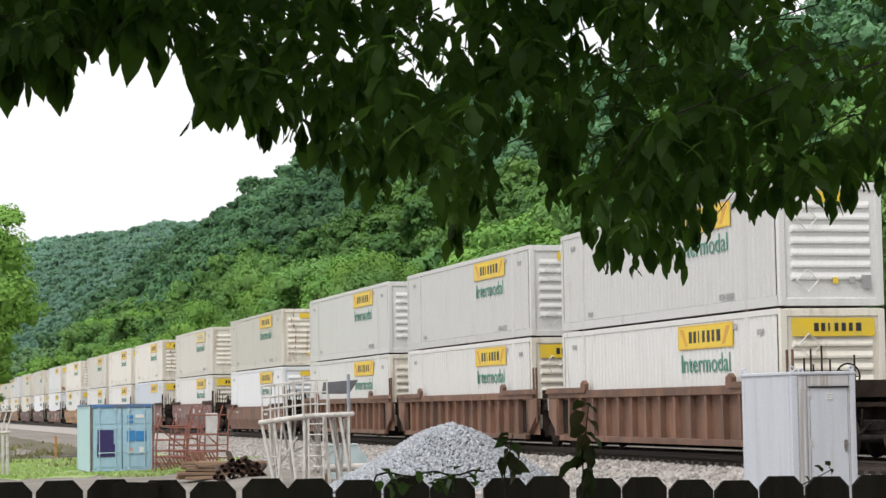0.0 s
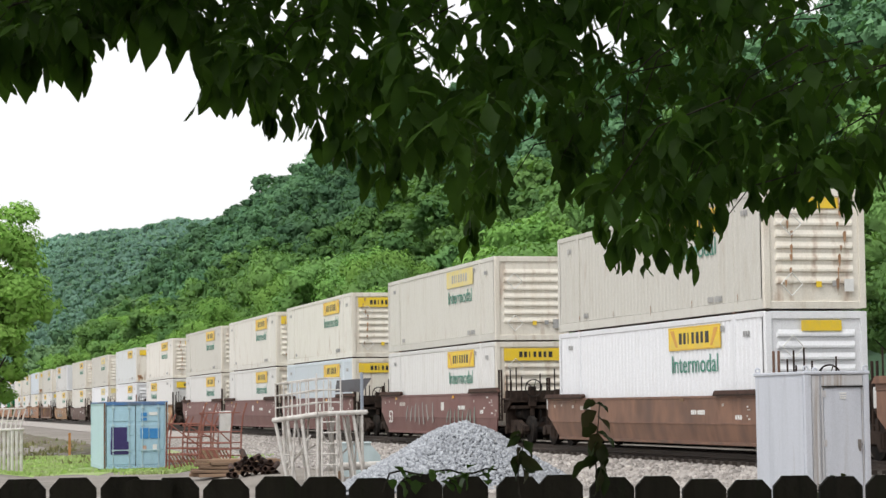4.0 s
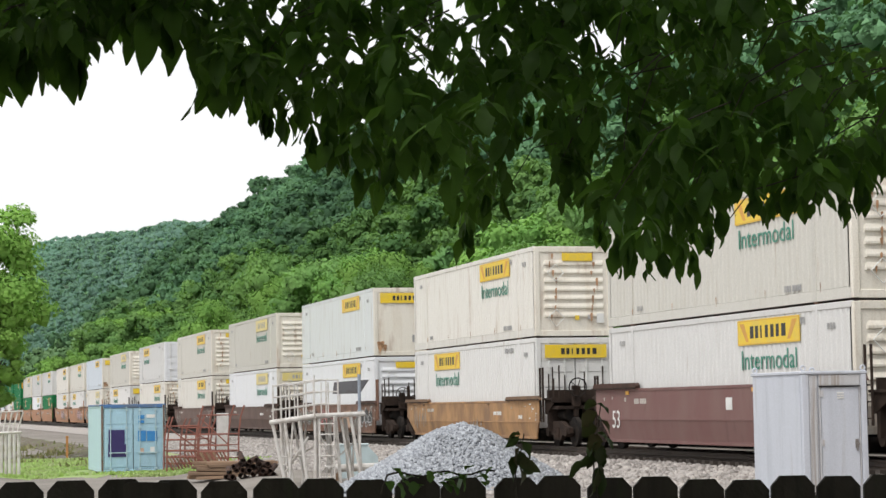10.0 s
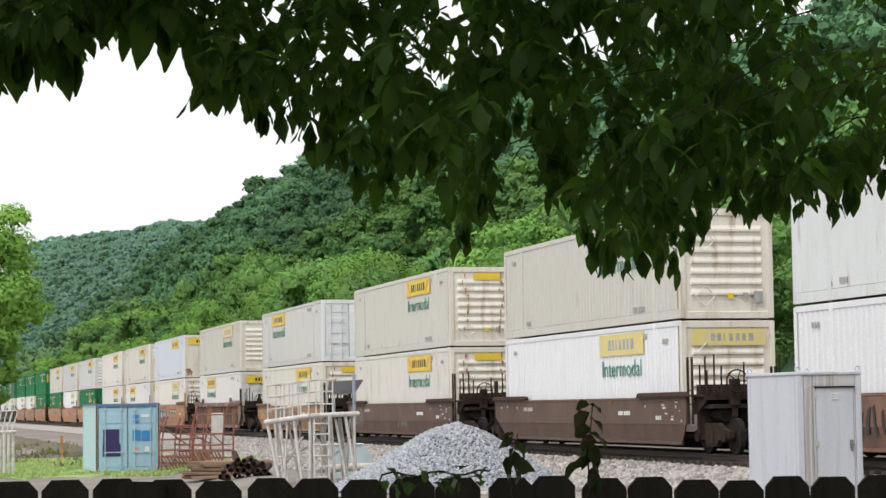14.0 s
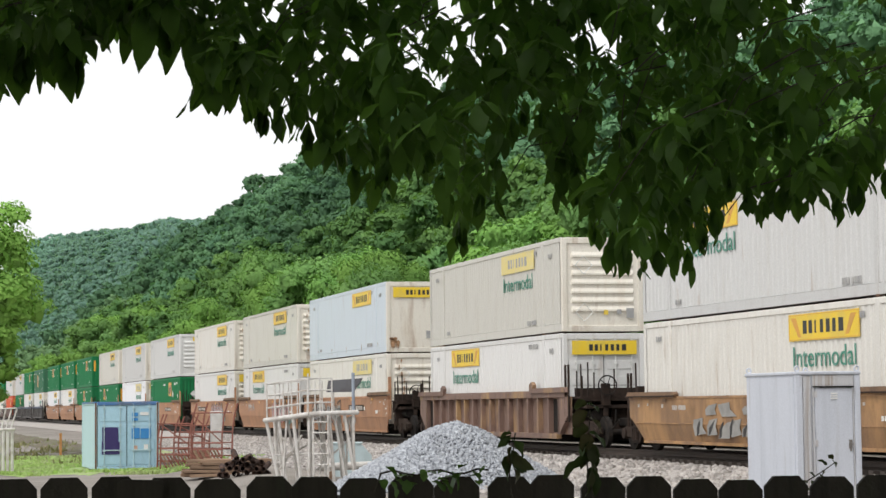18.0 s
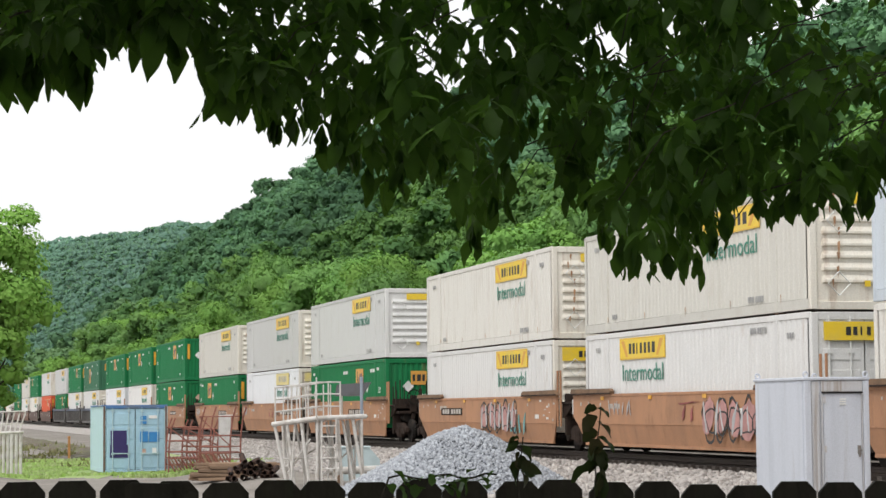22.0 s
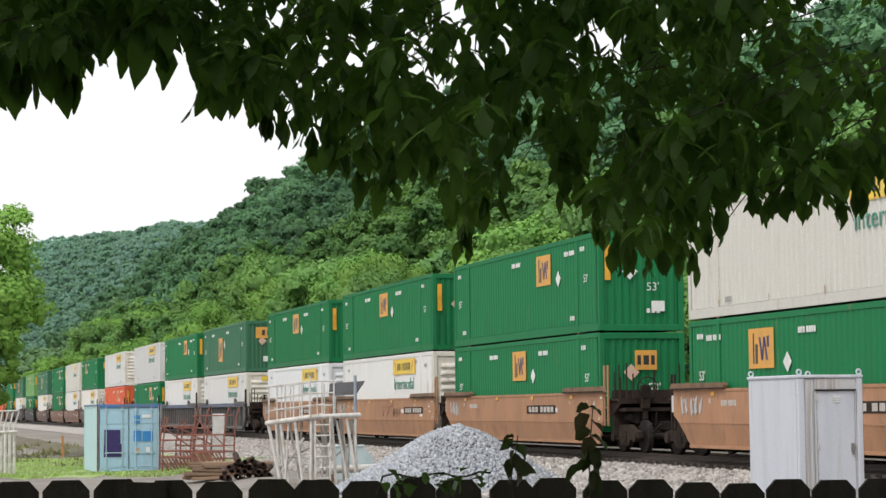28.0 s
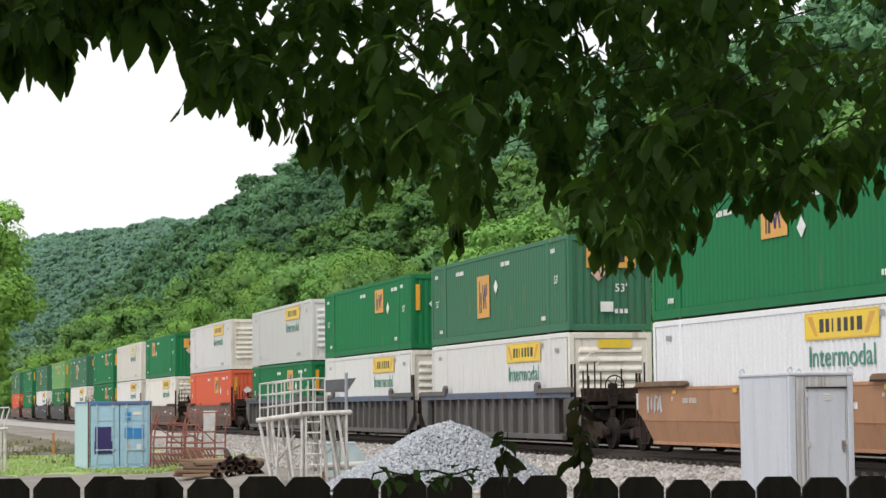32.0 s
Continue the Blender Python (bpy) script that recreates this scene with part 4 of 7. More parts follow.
def well_car(kind, colour, art=None, seed=0, lead=True, trail=True, shared=False, brake=False):
    """A well car unit, z from the rail top. lead, trail: a truck at that end; shared: the leading truck carries the next unit as well."""
    pt = CAR_PAINT[colour]
    ob = new("well_car")
    rng = random.Random(seed)
    ye = WIDE / 2 + (0.18 if kind == "rib" else 0.12)
    for y, t in ((-ye, 0.0), (ye, math.pi)):
        if kind == "rib":
            put("side_plate", RIBWEB, pt, ob, (0, y, 0), t)
            put("side_sill", RIBSILL, pt, ob, (0, y, 0), t)
            put("top_chord", RIBCHORD, CHORD if colour == "grey" else pt, ob, (0, y, 0), t)
            for i in range(16):
                put("side_rib", RIB, pt, ob, (-8.1 + i * 1.08, y, 0), t)
            for x in (-8.5, 8.5):
                g = put("end_gusset", RIBEND, pt, ob, (x, y, 0), t)
                g.scale = (-1 if (x > 0) == (t == 0) else 1, 1, 1)
            for x in (-8.1 + 0.54, 8.1 - 0.54):
                put("end_panel", GRIME_PANEL, DARK, ob, (x, y, 0), t, label="sooty black end panel")
            for x in (-7.3, 7.3):
                c = put("side_cap", CAP, pt, ob, (x, y, 0), t)
                c.scale = (1 if (x < 0) == (t == 0) else -1, 1, 0.96)
            for x in (-5.5, 5.5):
                put("container_guide", GUIDE, pt, ob, (x, y, 0), t)
        else:
            put("side_plate", CARSIDE, pt, ob, (0, y, 0), t)
            put("side_sill", SILL, pt, ob, (0, y, 0), t)
            put("top_chord", CHORDBAR, pt, ob, (0, y, 0), t)
            put("side_seam", SEAMBAR, pt, ob, (0, y, 0), t)
            for x in (-7.3, 7.1):
                c = put("side_cap", CAP, GRIMECAP if colour in ("tan", "rust") else CAPBROWN, ob, (x, y, 0), t)
                c.scale = (1 if (x < 0) == (t == 0) else -1, 1, 1)
                if y < 0:
                    put("cap_flange", FLANGE, GREASE, c)
    put("well_floor", WELLFLOOR, DARK, ob)
    for x, t in ((8.9, 0.0), (-8.9, math.pi)):
        put("end_bulkhead", BULK, GREASE, ob, (x, 0, 0), t)
    put("ladder", HANDRAIL, pt if colour in ("tan", "brown") else GREASE, ob, (8.72, -ye + 0.03, 0))
    put("end_platform", DECKEND, GREASE, ob, (9.1, 0, 0))
    put("end_platform", DECKEND, GREASE, ob, (-9.2, 0, 0))
    put("valve_plate", VALVE, GREASE if colour in ("plum", "dark", "rust") else GREY, ob, (-9.12, -ye + 0.1, 1.36), label="greasy steel plate")
    put("cylinder", TANK, DARK, ob, (9.3, -0.75, 0.98))
    put("air_hose", HOSE, DARK, ob, (9.75, -0.45, 0))
    if lead and not shared:
        for x, y, h in ((9.2, -1.25, 0.75), (9.45, -1.2, 0.95), (9.62, -1.22, 0.6), (9.8, -1.1, 1.0), (9.9, -0.95, 0.7), (9.55, -0.2, 0.8)):
            put("grab_post", GRAB, GREASE, ob, (x, y, 1.5)).scale = (1, 1, h)
    if trail:
        put("ladder", HANDRAIL, GREASE, ob, (-9.5, -ye + 0.16, 0)).scale = (0.8, 1, 0.86)
        put("grab_post", GRAB, GREASE, ob, (-9.85, -0.9, 1.4))
    if brake:
        put("brake_housing", BRAKEBOX, GREASE, ob, (9.9, -0.55, 0))
        put("brake_wheel", BRAKEWHEEL, DARK, ob, (9.95, -0.55, 1.82))
    put("coupler", COUPLER, DARK, ob, (9.9, 0, 0))
    for x, on in ((9.75 if shared else 9.45, lead), (-9.45, trail)):
        if on:
            put("truck_frame", FRAME, GREASE, ob, (x, 0, 0))
            for dx in (-0.889, 0.889):
                put("wheelset", WHEELS, DARK, ob, (x + dx, 0, 0))
    gy = -ye - 0.024
    low = 0.82 if kind != "rib" and colour in ("brown", "dark", "rust") else 1.0
    before = set(ob.children)
    for i in range(4 if colour in ("tan", "grey") else 2):
        put("reflector", TRIMBAR, AMBER if colour in ("tan", "plum") else GRIMECAP, ob, (-6.2 + i * (4 if colour in ("tan", "grey") else 9), gy + (0.002 if kind == "rib" else 0.004), 1.58))
    if kind != "rib":
        put("code_marking", CODE, DECAL, ob, (3.9, gy + 0.018, 1.2))
        put("code_marking", CODE, FADED_DECAL, ob, (-5.2, gy + 0.018, 1.35))
        put("code_marking", SMALL_CODE, DECAL, ob, (6.6, gy + 0.018, 1.05))
        for k in range(7):
            tag = put("stencil", SMALL_TAG, FADED_DECAL if k % 2 else DECAL, ob, (6.9 + rng.uniform(0, 1.6), gy + 0.018, 1.0 + 0.09 * k))
            tag.scale = (rng.uniform(0.5, 1.6), 1, rng.uniform(0.2, 0.45))
        for x, z, k in ((-8.2, 1.42, 0.7), (-7.5, 1.45, 0.5), (-6.4, 1.4, 0.8), (5.6, 1.42, 0.6), (7.9, 1.4, 0.8), (8.3, 0.95, 0.6)):
            put("stencil", SMALL_TAG, FADED_DECAL, ob, (x, gy + 0.018, z)).scale = (k * rng.uniform(0.7, 1.2), 1, k)
        if colour == "plum":
            put("size_mark", letters53(), DECAL, ob, (-7.2, gy + 0.016, 0.62))
            put("data_plate", TAG, DECAL, ob, (1.2, gy + 0.016, 1.25))
        if colour == "tan" and art is not PINK_TEAL:
            px = -4.0 if art is PINK_WHITE else 5.4 if art is TAN_MARK else 2.7
            pb = put("data_plate", SLAB, GREASE, ob, (px, gy + 0.016, 1.22))
            pb.scale = (3.0, 1, 0.42)
            cb = put("code_marking", CODE, FADED_DECAL, ob, (px, gy + 0.012, 1.22))
            cb.scale = (2.7, 1, 1.2)
    for k, (x0, x1, z0, z1, n, c, w) in enumerate(art or ()):
        if n < 0:
            for c2, fill, dy in ((c, scrawl(x0, x1, z0, z1, -n, seed * 7 + k, -1.05), 0.0), (w, loops(x0, x1, z0, z1, -n, seed * 7 + k), 0.0015), (w, loops(x0 + 0.2, x1 - 0.2, z0 + 0.2, z1 - 0.3, -n, seed * 9 + k, 0.05), 0.003)):
                tagged(put("sprayed_scrawl", shape("sprayed_scrawl", fill), SPRAY[c2], ob, (0, gy + 0.013 - 0.003 * k - dy, 0)), kind="stuff")
            continue
        tagged(put("sprayed_scrawl", shape("sprayed_scrawl", scrawl(x0, x1, z0, z1, n, seed * 7 + k, w)), SPRAY[c], ob, (0, gy + 0.013 - 0.003 * k, 0)), kind="stuff")
    if low < 1:
        # these cars have a lower side: plate, chord, caps and marks come down together
        for q in ob.children:
            if q not in before or q.name.split(".")[0] in ("side_plate", "top_chord", "side_seam", "side_cap"):
                q.location.z = 0.3 + (q.location.z - 0.3) * low
                q.scale.z *= low
    return ob


def letters53():
    global BIG53
    if BIG53 is None:
        BIG53 = letters("53", 0.7)
    return BIG53


BIG53 = None

BLACK_WHITE = [(-7.0, -0.4, 0.45, 1.55, -6, 5, 1), (-6.6, -0.8, 0.6, 1.45, 9, 0, 0.09), (0.0, 3.0, 0.52, 0.85, 6, 5, 0.3)]
PINK_TEAL = [(5.4, 7.4, 0.4, 0.95, 4, 3, 0.4), (1.7, 6.6, 0.42, 1.58, -6, 2, 1), (1.9, 6.3, 0.55, 1.5, 8, 0, 0.2), (0.0, 1.5, 1.36, 1.46, 1, 4, 0.95), (0.2, 1.5, 0.9, 1.36, 2, 4, 0.22), (-5.5, -3.4, 1.05, 1.55, 6, 0, 0.1)]
PINK_WHITE = [(3.6, 5.6, 0.42, 1.2, 4, 3, 0.45), (-0.1, 4.5, 0.45, 1.6, -5, 2, 1), (0.1, 4.3, 0.55, 1.55, 8, 0, 0.3)]
RED_TAN = [(-8.4, -5.1, 0.45, 1.5, 9, 7, 0.3), (-8.2, -5.3, 0.5, 1.45, 7, 0, 0.09), (-5.0, -3.0, 0.5, 1.4, 5, 1, 0.35), (-2.8, 0.25, 0.42, 1.52, 8, 4, 0.75), (-2.7, 0.2, 0.5, 1.5, 6, 0, 0.08), (2.1, 4.3, 0.4, 1.55, 1, 6, 0.85), (5.0, 8.2, 0.48, 1.5, -4, 1, 0)]
PALE = [(-4.6, 0.4, 0.55, 1.45, 7, 5, 0.22), (1.8, 6.2, 0.5, 1.3, 8, 7, 0.16)]
WHITE_TAG = [(-8.3, -6.8, 1.0, 1.6, 5, 0, 0.5)]
TAN_MARK = [(0.0, 1.9, 1.34, 1.44, 1, 4, 0.95), (0.2, 1.7, 0.9, 1.34, 2, 4, 0.2), (2.1, 3.4, 0.95, 1.35, 5, 1, 0.07), (-8.2, -7.1, 1.0, 1.6, 5, 0, 0.5)]
TAN_SCUFF = [(-8.2, -7.0, 1.0, 1.6, 5, 0, 0.5)]
GREY_PAIR = [(-4.0, 2.8, 0.4, 1.06, 9, 5, 0.95), (-3.9, 2.7, 0.42, 1.04, 9, 1, 0.2), (-3.4, 1.6, 1.06, 1.5, 4, 5, 0.85), (1.7, 3.0, 1.14, 1.4, 1, 4, 0.95)]
SCRIBBLE = [(-7.6, -5.6, 0.5, 1.5, 6, 5, 0.12), (0.5, 2.2, 0.5, 1.0, 5, 5, 0.12)]

# lead of each stack along the train at the start; lower and upper container; kind, colour and sprayed art of its car
TRAIN = [
    (54.86, "w", "g", "rib", "brown", None), (31.61, "w", "g", "rib", "brown", None), (12.31, "w", "g", "rib", "brown", None), (-6.99, "wn", "g", "rib", "brown", None),
    (-30.24, "b", "cr", "side", "brown", None), (-53.49, "w", "cn", "side", "plum", PALE), (-76.74, "ul", "cb", "side", "plum", None), (-96.04, "wn", "cb", "side", "plum", None),
    (-115.34, "wn", "cr", "side", "plum", None), (-138.59, "wr", "c", "side", "rust", SCRIBBLE), (-161.84, "b", "uw", "side", "brown", RED_TAN), (-185.09, "bb", "cn", "side", "dark", None),
    (-208.34, "c", "cr", "side", "dark", SCRIBBLE), (-231.59, "c", "gd", "side", "rust", GREY_PAIR), (-254.84, "wr", "cn", "rib", "worn", None), (-278.09, "cf", "u", "side", "tan", BLACK_WHITE),
    (-297.39, "wr", "cr", "side", "tan", PINK_TEAL), (-316.69, "w", "c", "side", "tan", PINK_WHITE), (-339.94, "ef", "g", "side", "tan", WHITE_TAG), (-359.24, "bb", "gc", "side", "tan", TAN_MARK),
    (-378.54, "ek", "cr", "side", "tan", WHITE_TAG), (-401.79, "eb", "e", "side", "tan", TAN_SCUFF), (-421.09, "wn", "em", "side", "tan", TAN_MARK), (-440.39, "b", "en", "side", "tan", TAN_SCUFF),
    (-463.64, "wn", "d", "rib", "grey", None), (-482.94, "wn", "e", "rib", "grey", None), (-502.24, "e", "g", "rib", "grey", None), (-525.49, "r", "gc", "side", "dark", None),
    (-548.74, "c", "er", "side", "dark", None), (-568.04, "wn", "cn", "side", "brown", None), (-587.34, "e", "e", "side", "brown", None), (-610.59, "c", "d", "side", "dark", None),
    (-633.84, "em", "l", "side", "black", None), (-657.09, "wn", "d", "side", "black", None), (-680.34, "e", "e", "side", "dark", None), (-703.59, "r", "d", "side", "dark", None)]


def load_of(code, made):
    if code in made:
        return copy_thing(made[code], Matrix.Identity(4))
    made[code] = container(**spec(code))
    return tagged(made[code], LOOKS[code] + ", on the train", "container", "containers on the train")


def train():
    """Cars and their two containers each, as (thing, lead, height of its base)."""
    moving, made = [], {}
    for i, (u, low, high, kind, colour, art) in enumerate(TRAIN):
        ahead = TRAIN[i - 1][0] - u if i else 23
        behind = u - TRAIN[i + 1][0] if i + 1 < len(TRAIN) else 23
        car = well_car(kind, colour, art, i, lead=True, trail=behind > 21.5, shared=ahead < 21.5, brake=ahead > 21.5 and True)
        names = dict(brown="brown", plum="plum-brown", dark="dark brown", tan="tan", rust="rusty orange-brown", grey="grey and blue", black="black", worn="worn brown")
        tagged(car, names[colour] + (" ribbed" if kind == "rib" else " smooth-sided") + " intermodal well car" + (" with sprayed graffiti" if art else ", weathered") + ", on the rails",
               "rail car", "well cars of the train")
        moving.append((car, u - HALF, RAILTOP))
        moving.append((load_of(low, made), u - HALF, BASE))
        moving.append((load_of(high, made), u - HALF, BASE + HIGH + 0.004))
    return moving


MOVING = train()

# ---- the yard ----
SHED_PAINT = mat("pale_blue_grey_enamel", (0.56, 0.585, 0.645), (0.49, 0.515, 0.57), scale=1.4, stretch=(3, 3, 0.25), rough=0.45, bump=0.05, coat=(0.36, 0.35, 0.34), coat_scale=1.8, coat_mix=(0.6, 0.8))
GALV = mat("stained_galvanised_steel", (0.55, 0.55, 0.565), (0.34, 0.275, 0.22), scale=2.2, stretch=(9, 9, 0.15), mix=(0.50, 0.66), rough=0.5, metal=0.1, bump=0.05)
BOXBLUE = paint("sky_blue_container_paint", (0.37, 0.56, 0.67), (0.31, 0.47, 0.54), (0.5, 0.9), (0.68, 0.88))
BOXSIDE = paint("pale_teal_container_paint", (0.46, 0.61, 0.66), (0.40, 0.52, 0.52))
BOXROOF = mat("blue_roof_paint", (0.07, 0.17, 0.36), (0.12, 0.14, 0.17), scale=1.5, rough=0.5)
PURPLE = mat("dark_purple_patch", (0.035, 0.025, 0.12), (0.05, 0.04, 0.14), rough=0.5, bump=0)
SIGNBLUE = mat("blue_patch", (0.04, 0.22, 0.52), (0.06, 0.28, 0.55), rough=0.5, bump=0)
REDSTEEL = mat("red_oxide_steel", (0.27, 0.105, 0.078), (0.16, 0.066, 0.05), scale=5, rough=0.75, bump=0.3)
WHITEPIPE = mat("white_painted_pipe", (0.62, 0.60, 0.57), (0.42, 0.38, 0.34), scale=4, rough=0.5, bump=0.1, coat=(0.30, 0.22, 0.16), coat_scale=3, coat_mix=(0.62, 0.8))
OLDTIMBER = mat("weathered_timber", (0.27, 0.18, 0.12), (0.17, 0.115, 0.08), scale=3, stretch=(0.5, 6, 6), rough=0.9, bump=0.4, thing=0.25)
RUSTPIPE = mat("rust_black_pipe", (0.04, 0.025, 0.02), (0.085, 0.042, 0.026), scale=5, rough=0.85, bump=0.3, thing=0.3)
PALEBLUE = mat("pale_blue_fibreglass", (0.48, 0.58, 0.60), (0.40, 0.48, 0.50), scale=2, rough=0.5, bump=0.05)
SIGNGREY = mat("grey_sheet_metal", (0.13, 0.13, 0.14), (0.10, 0.09, 0.09), rough=0.6, bump=0.05)
ORANGEPOST = mat("faded_orange_plastic", (0.50, 0.24, 0.08), rough=0.6, bump=0.05)
CHROME = mat("worn_lock_steel", (0.35, 0.33, 0.31), rough=0.35, metal=0.8, bump=0.05)


def signal_hut():
    """The sheet-steel equipment hut; its door looks along the track, towards the camera."""
    z0 = land_at(6.9, 41) - 0.05
    hut = empty("equipment_hut", pose(6.57, 40.0, z0, 0, 0, 14.0), "pale blue-grey sheet steel equipment hut with one door", "hut")
    h, w, d = 2.585 - z0, 1.25, 2.4
    part("wall", boxes((0, w, 0.03, d, 0.12, h - 0.06)), SHED_PAINT, hut)
    for a, b in ((0.10, 0.98), (0.985, 1.72), (1.725, d - 0.05)):
        part("side_panel", boxes((-0.012, 0.0, a, b, 0.15, h - 0.1)), SHED_PAINT, hut)
    part("base", boxes((-0.03, w + 0.03, 0, d + 0.03, -0.1, 0.12)), GALV, hut, "galvanised base frame")
    part("roof", boxes((-0.03, w + 0.03, -0.03, d + 0.03, h - 0.06, h), bevel=0.012), SHED_PAINT, hut)
    part("corner_post", boxes((-0.02, 0.12, -0.02, 0.05, 0.1, h - 0.06), bevel=0.015), SHED_PAINT, hut)
    part("corner_post", boxes((w - 0.1, w + 0.02, -0.02, 0.05, 0.1, h - 0.06), bevel=0.015), SHED_PAINT, hut)
    part("front_panel", boxes((0.13, 0.29, 0.0, 0.03, 0.12, h - 0.08), (0.15, 0.17, -0.02, 0.0, 0.12, h - 0.3), (0.24, 0.26, -0.02, 0.0, 0.12, h - 0.3), bevel=0.004), GALV, hut, "streaked galvanised panel")
    part("lintel", boxes((0.32, w - 0.11, -0.005, 0.03, h - 0.27, h - 0.07), bevel=0.004), GALV, hut, "stained galvanised panel over the door")
    part("drip_strip", boxes((0.33, w - 0.12, -0.05, 0.0, h - 0.295, h - 0.275)), DARK, hut)
    part("door_frame", boxes((0.315, 0.345, -0.012, 0.03, 0.12, h - 0.3), (w - 0.14, w - 0.115, -0.012, 0.03, 0.12, h - 0.3)), GALV, hut)
    door = part("door", boxes((0.36, w - 0.15, -0.02, 0.02, 0.14, h - 0.305), bevel=0.006), SHED_PAINT, hut)
    part("vent", boxes(*[(0.67, 0.80, -0.035, -0.018, h - 0.42 - 0.045 * i, h - 0.395 - 0.045 * i) for i in range(3)]), DECAL, door)
    part("handle", boxes((w - 0.22, w - 0.19, -0.06, -0.02, 1.05, 1.2), (w - 0.24, w - 0.17, -0.035, -0.02, 1.1, 1.26), (w - 0.22, w - 0.16, -0.07, -0.055, 1.16, 1.185), bevel=0.004), CHROME, door)
    for z in (1.2, 2.1):
        part("hinge", boxes((0.335, 0.40, -0.035, -0.015, z - 0.06, z + 0.06), bevel=0.004), GALV, door)
    for x, y in ((0.03, 0.03), (w - 0.03, 0.03), (0.03, d - 0.05), (w - 0.03, d - 0.05)):
        def lug(bm, x=x, y=y):
            hoop(bm, (x, y, h + 0.05), (0, 1, 0), 0.045, 0.018, 14, 5)
        part("lifting_eye", lug, SHED_PAINT, hut)


signal_hut()


def storage_box():
    """The twenty-foot steel container used as a store; doors towards the camera."""
    z0 = -0.26
    ob = empty("storage_container", pose(-12.95, 82.0, z0, 0, 0, 13.6), "sky-blue steel storage container with closed double doors", "container")
    w, d, h = 2.44, 6.06, 2.56
    part("floor", boxes((0.05, w - 0.05, 0.1, d - 0.05, 0.1, 0.2)), SEAM, ob)

    def corr(bm):
        ys, y = [], 0.12
        while y < d - 0.2:
            ys += [(y, 0.0), (y + 0.07, 0.0), (y + 0.11, 0.036), (y + 0.18, 0.036)]
            y += 0.27
        lo = [bm.verts.new((b, a, 0.16)) for a, b in ys]
        hi = [bm.verts.new((b, a, h - 0.08)) for a, b in ys]
        for i in range(len(ys) - 1):
            bm.faces.new((lo[i], hi[i], hi[i + 1], lo[i + 1]))
    me = shape("side_panel", corr)
    put("side_panel", me, BOXSIDE, ob, (0.03, 0, 0))
    put("side_panel", me, BOXSIDE, ob, (w - 0.07, 0, 0))
    part("end_wall", boxes((0.05, w - 0.05, d - 0.06, d, 0.12, h - 0.05)), BOXSIDE, ob)
    part("roof", boxes((0.0, w, 0.02, d, h - 0.05, h + 0.02), bevel=0.01), BOXROOF, ob, "dark blue roof")
    for x in (0.0, w - 0.12):
        part("corner_post", boxes((x, x + 0.12, 0.02, 0.12, 0, h), bevel=0.012), BOXSIDE, ob)
        part("edge_strip", boxes((x + 0.03, x + 0.09, 0.005, 0.02, 0.02, h - 0.02)), SEAM, ob, "rust-worn edge strip")
        part("corner_post", boxes((x, x + 0.12, d - 0.12, d, 0, h), bevel=0.012), BOXSIDE, ob)
        part("bottom_rail", boxes((x + 0.02, x + 0.1, 0.12, d - 0.12, 0.02, 0.16)), BOXSIDE, ob)
        part("top_rail", boxes((x + 0.02, x + 0.1, 0.12, d - 0.12, h - 0.1, h)), BOXSIDE, ob)
    part("end_rail", boxes((0.12, w - 0.12, 0.0, 0.1, h - 0.12, h - 0.01), bevel=0.01), BOXROOF, ob)
    part("sill", boxes((0.12, w - 0.12, 0.0, 0.1, 0.02, 0.14), bevel=0.01), BOXBLUE, ob)
    for k, x in enumerate((0.13, w / 2 + 0.01)):
        lw = w / 2 - 0.14
        door = part("door", boxes((x, x + lw, 0.03, 0.07, 0.15, h - 0.13), *[(x + 0.05, x + lw - 0.05, 0.015, 0.032, a, a + 0.42) for a in (0.22, 0.76, 1.30, 1.84)], bevel=0.006), BOXBLUE, ob)
        for xr in (x + 0.24, x + lw - 0.24):
            part("lock_rod", lambda bm, xr=xr: [rod(bm, (xr, -0.01, 0.08), (xr, -0.01, h - 0.08), 0.018, 6)] + [box(bm, xr - 0.05, xr + 0.05, -0.035, 0.02, z - 0.035, z + 0.035) for z in (0.16, 0.75, 1.7, h - 0.2)], BOXSIDE, door)
        part("latch", boxes((x + 0.2, x + lw - 0.2, -0.035, -0.015, 0.74, 0.775)), BOXSIDE, door)
        part("gasket", boxes((x - 0.012, x, 0.02, 0.06, 0.15, h - 0.13)), DARK, door)
    part("paint_patch", boxes((0.30, 0.90, -0.004, 0.012, 1.06, 1.62), (0.28, 0.98, -0.005, 0.011, 0.60, 1.08)), PURPLE, ob, "dark purple painted patch")
    part("paint_patch", boxes((1.40, 1.70, -0.004, 0.012, 1.18, 1.58), (1.74, 2.12, -0.004, 0.012, 1.18, 1.56)), SIGNBLUE, ob, "blue painted patch")
    part("sticker", boxes((1.42, 1.64, -0.004, 0.012, 1.86, 1.96), (1.42, 1.64, -0.004, 0.012, 2.02, 2.16)), SIGNBLUE, ob)
    part("sticker", boxes((1.86, 2.02, -0.004, 0.012, 0.76, 0.96), (1.72, 2.04, -0.004, 0.012, 2.06, 2.18)), DECAL, ob)
    part("sticker", boxes((1.48, 1.62, -0.004, 0.012, 0.74, 0.92)), SALMON, ob)


storage_box()


def pipes(points, r, n=8):
    def fill(bm):
        for a, b in points:
            rod(bm, a, b, r, n)
    return fill


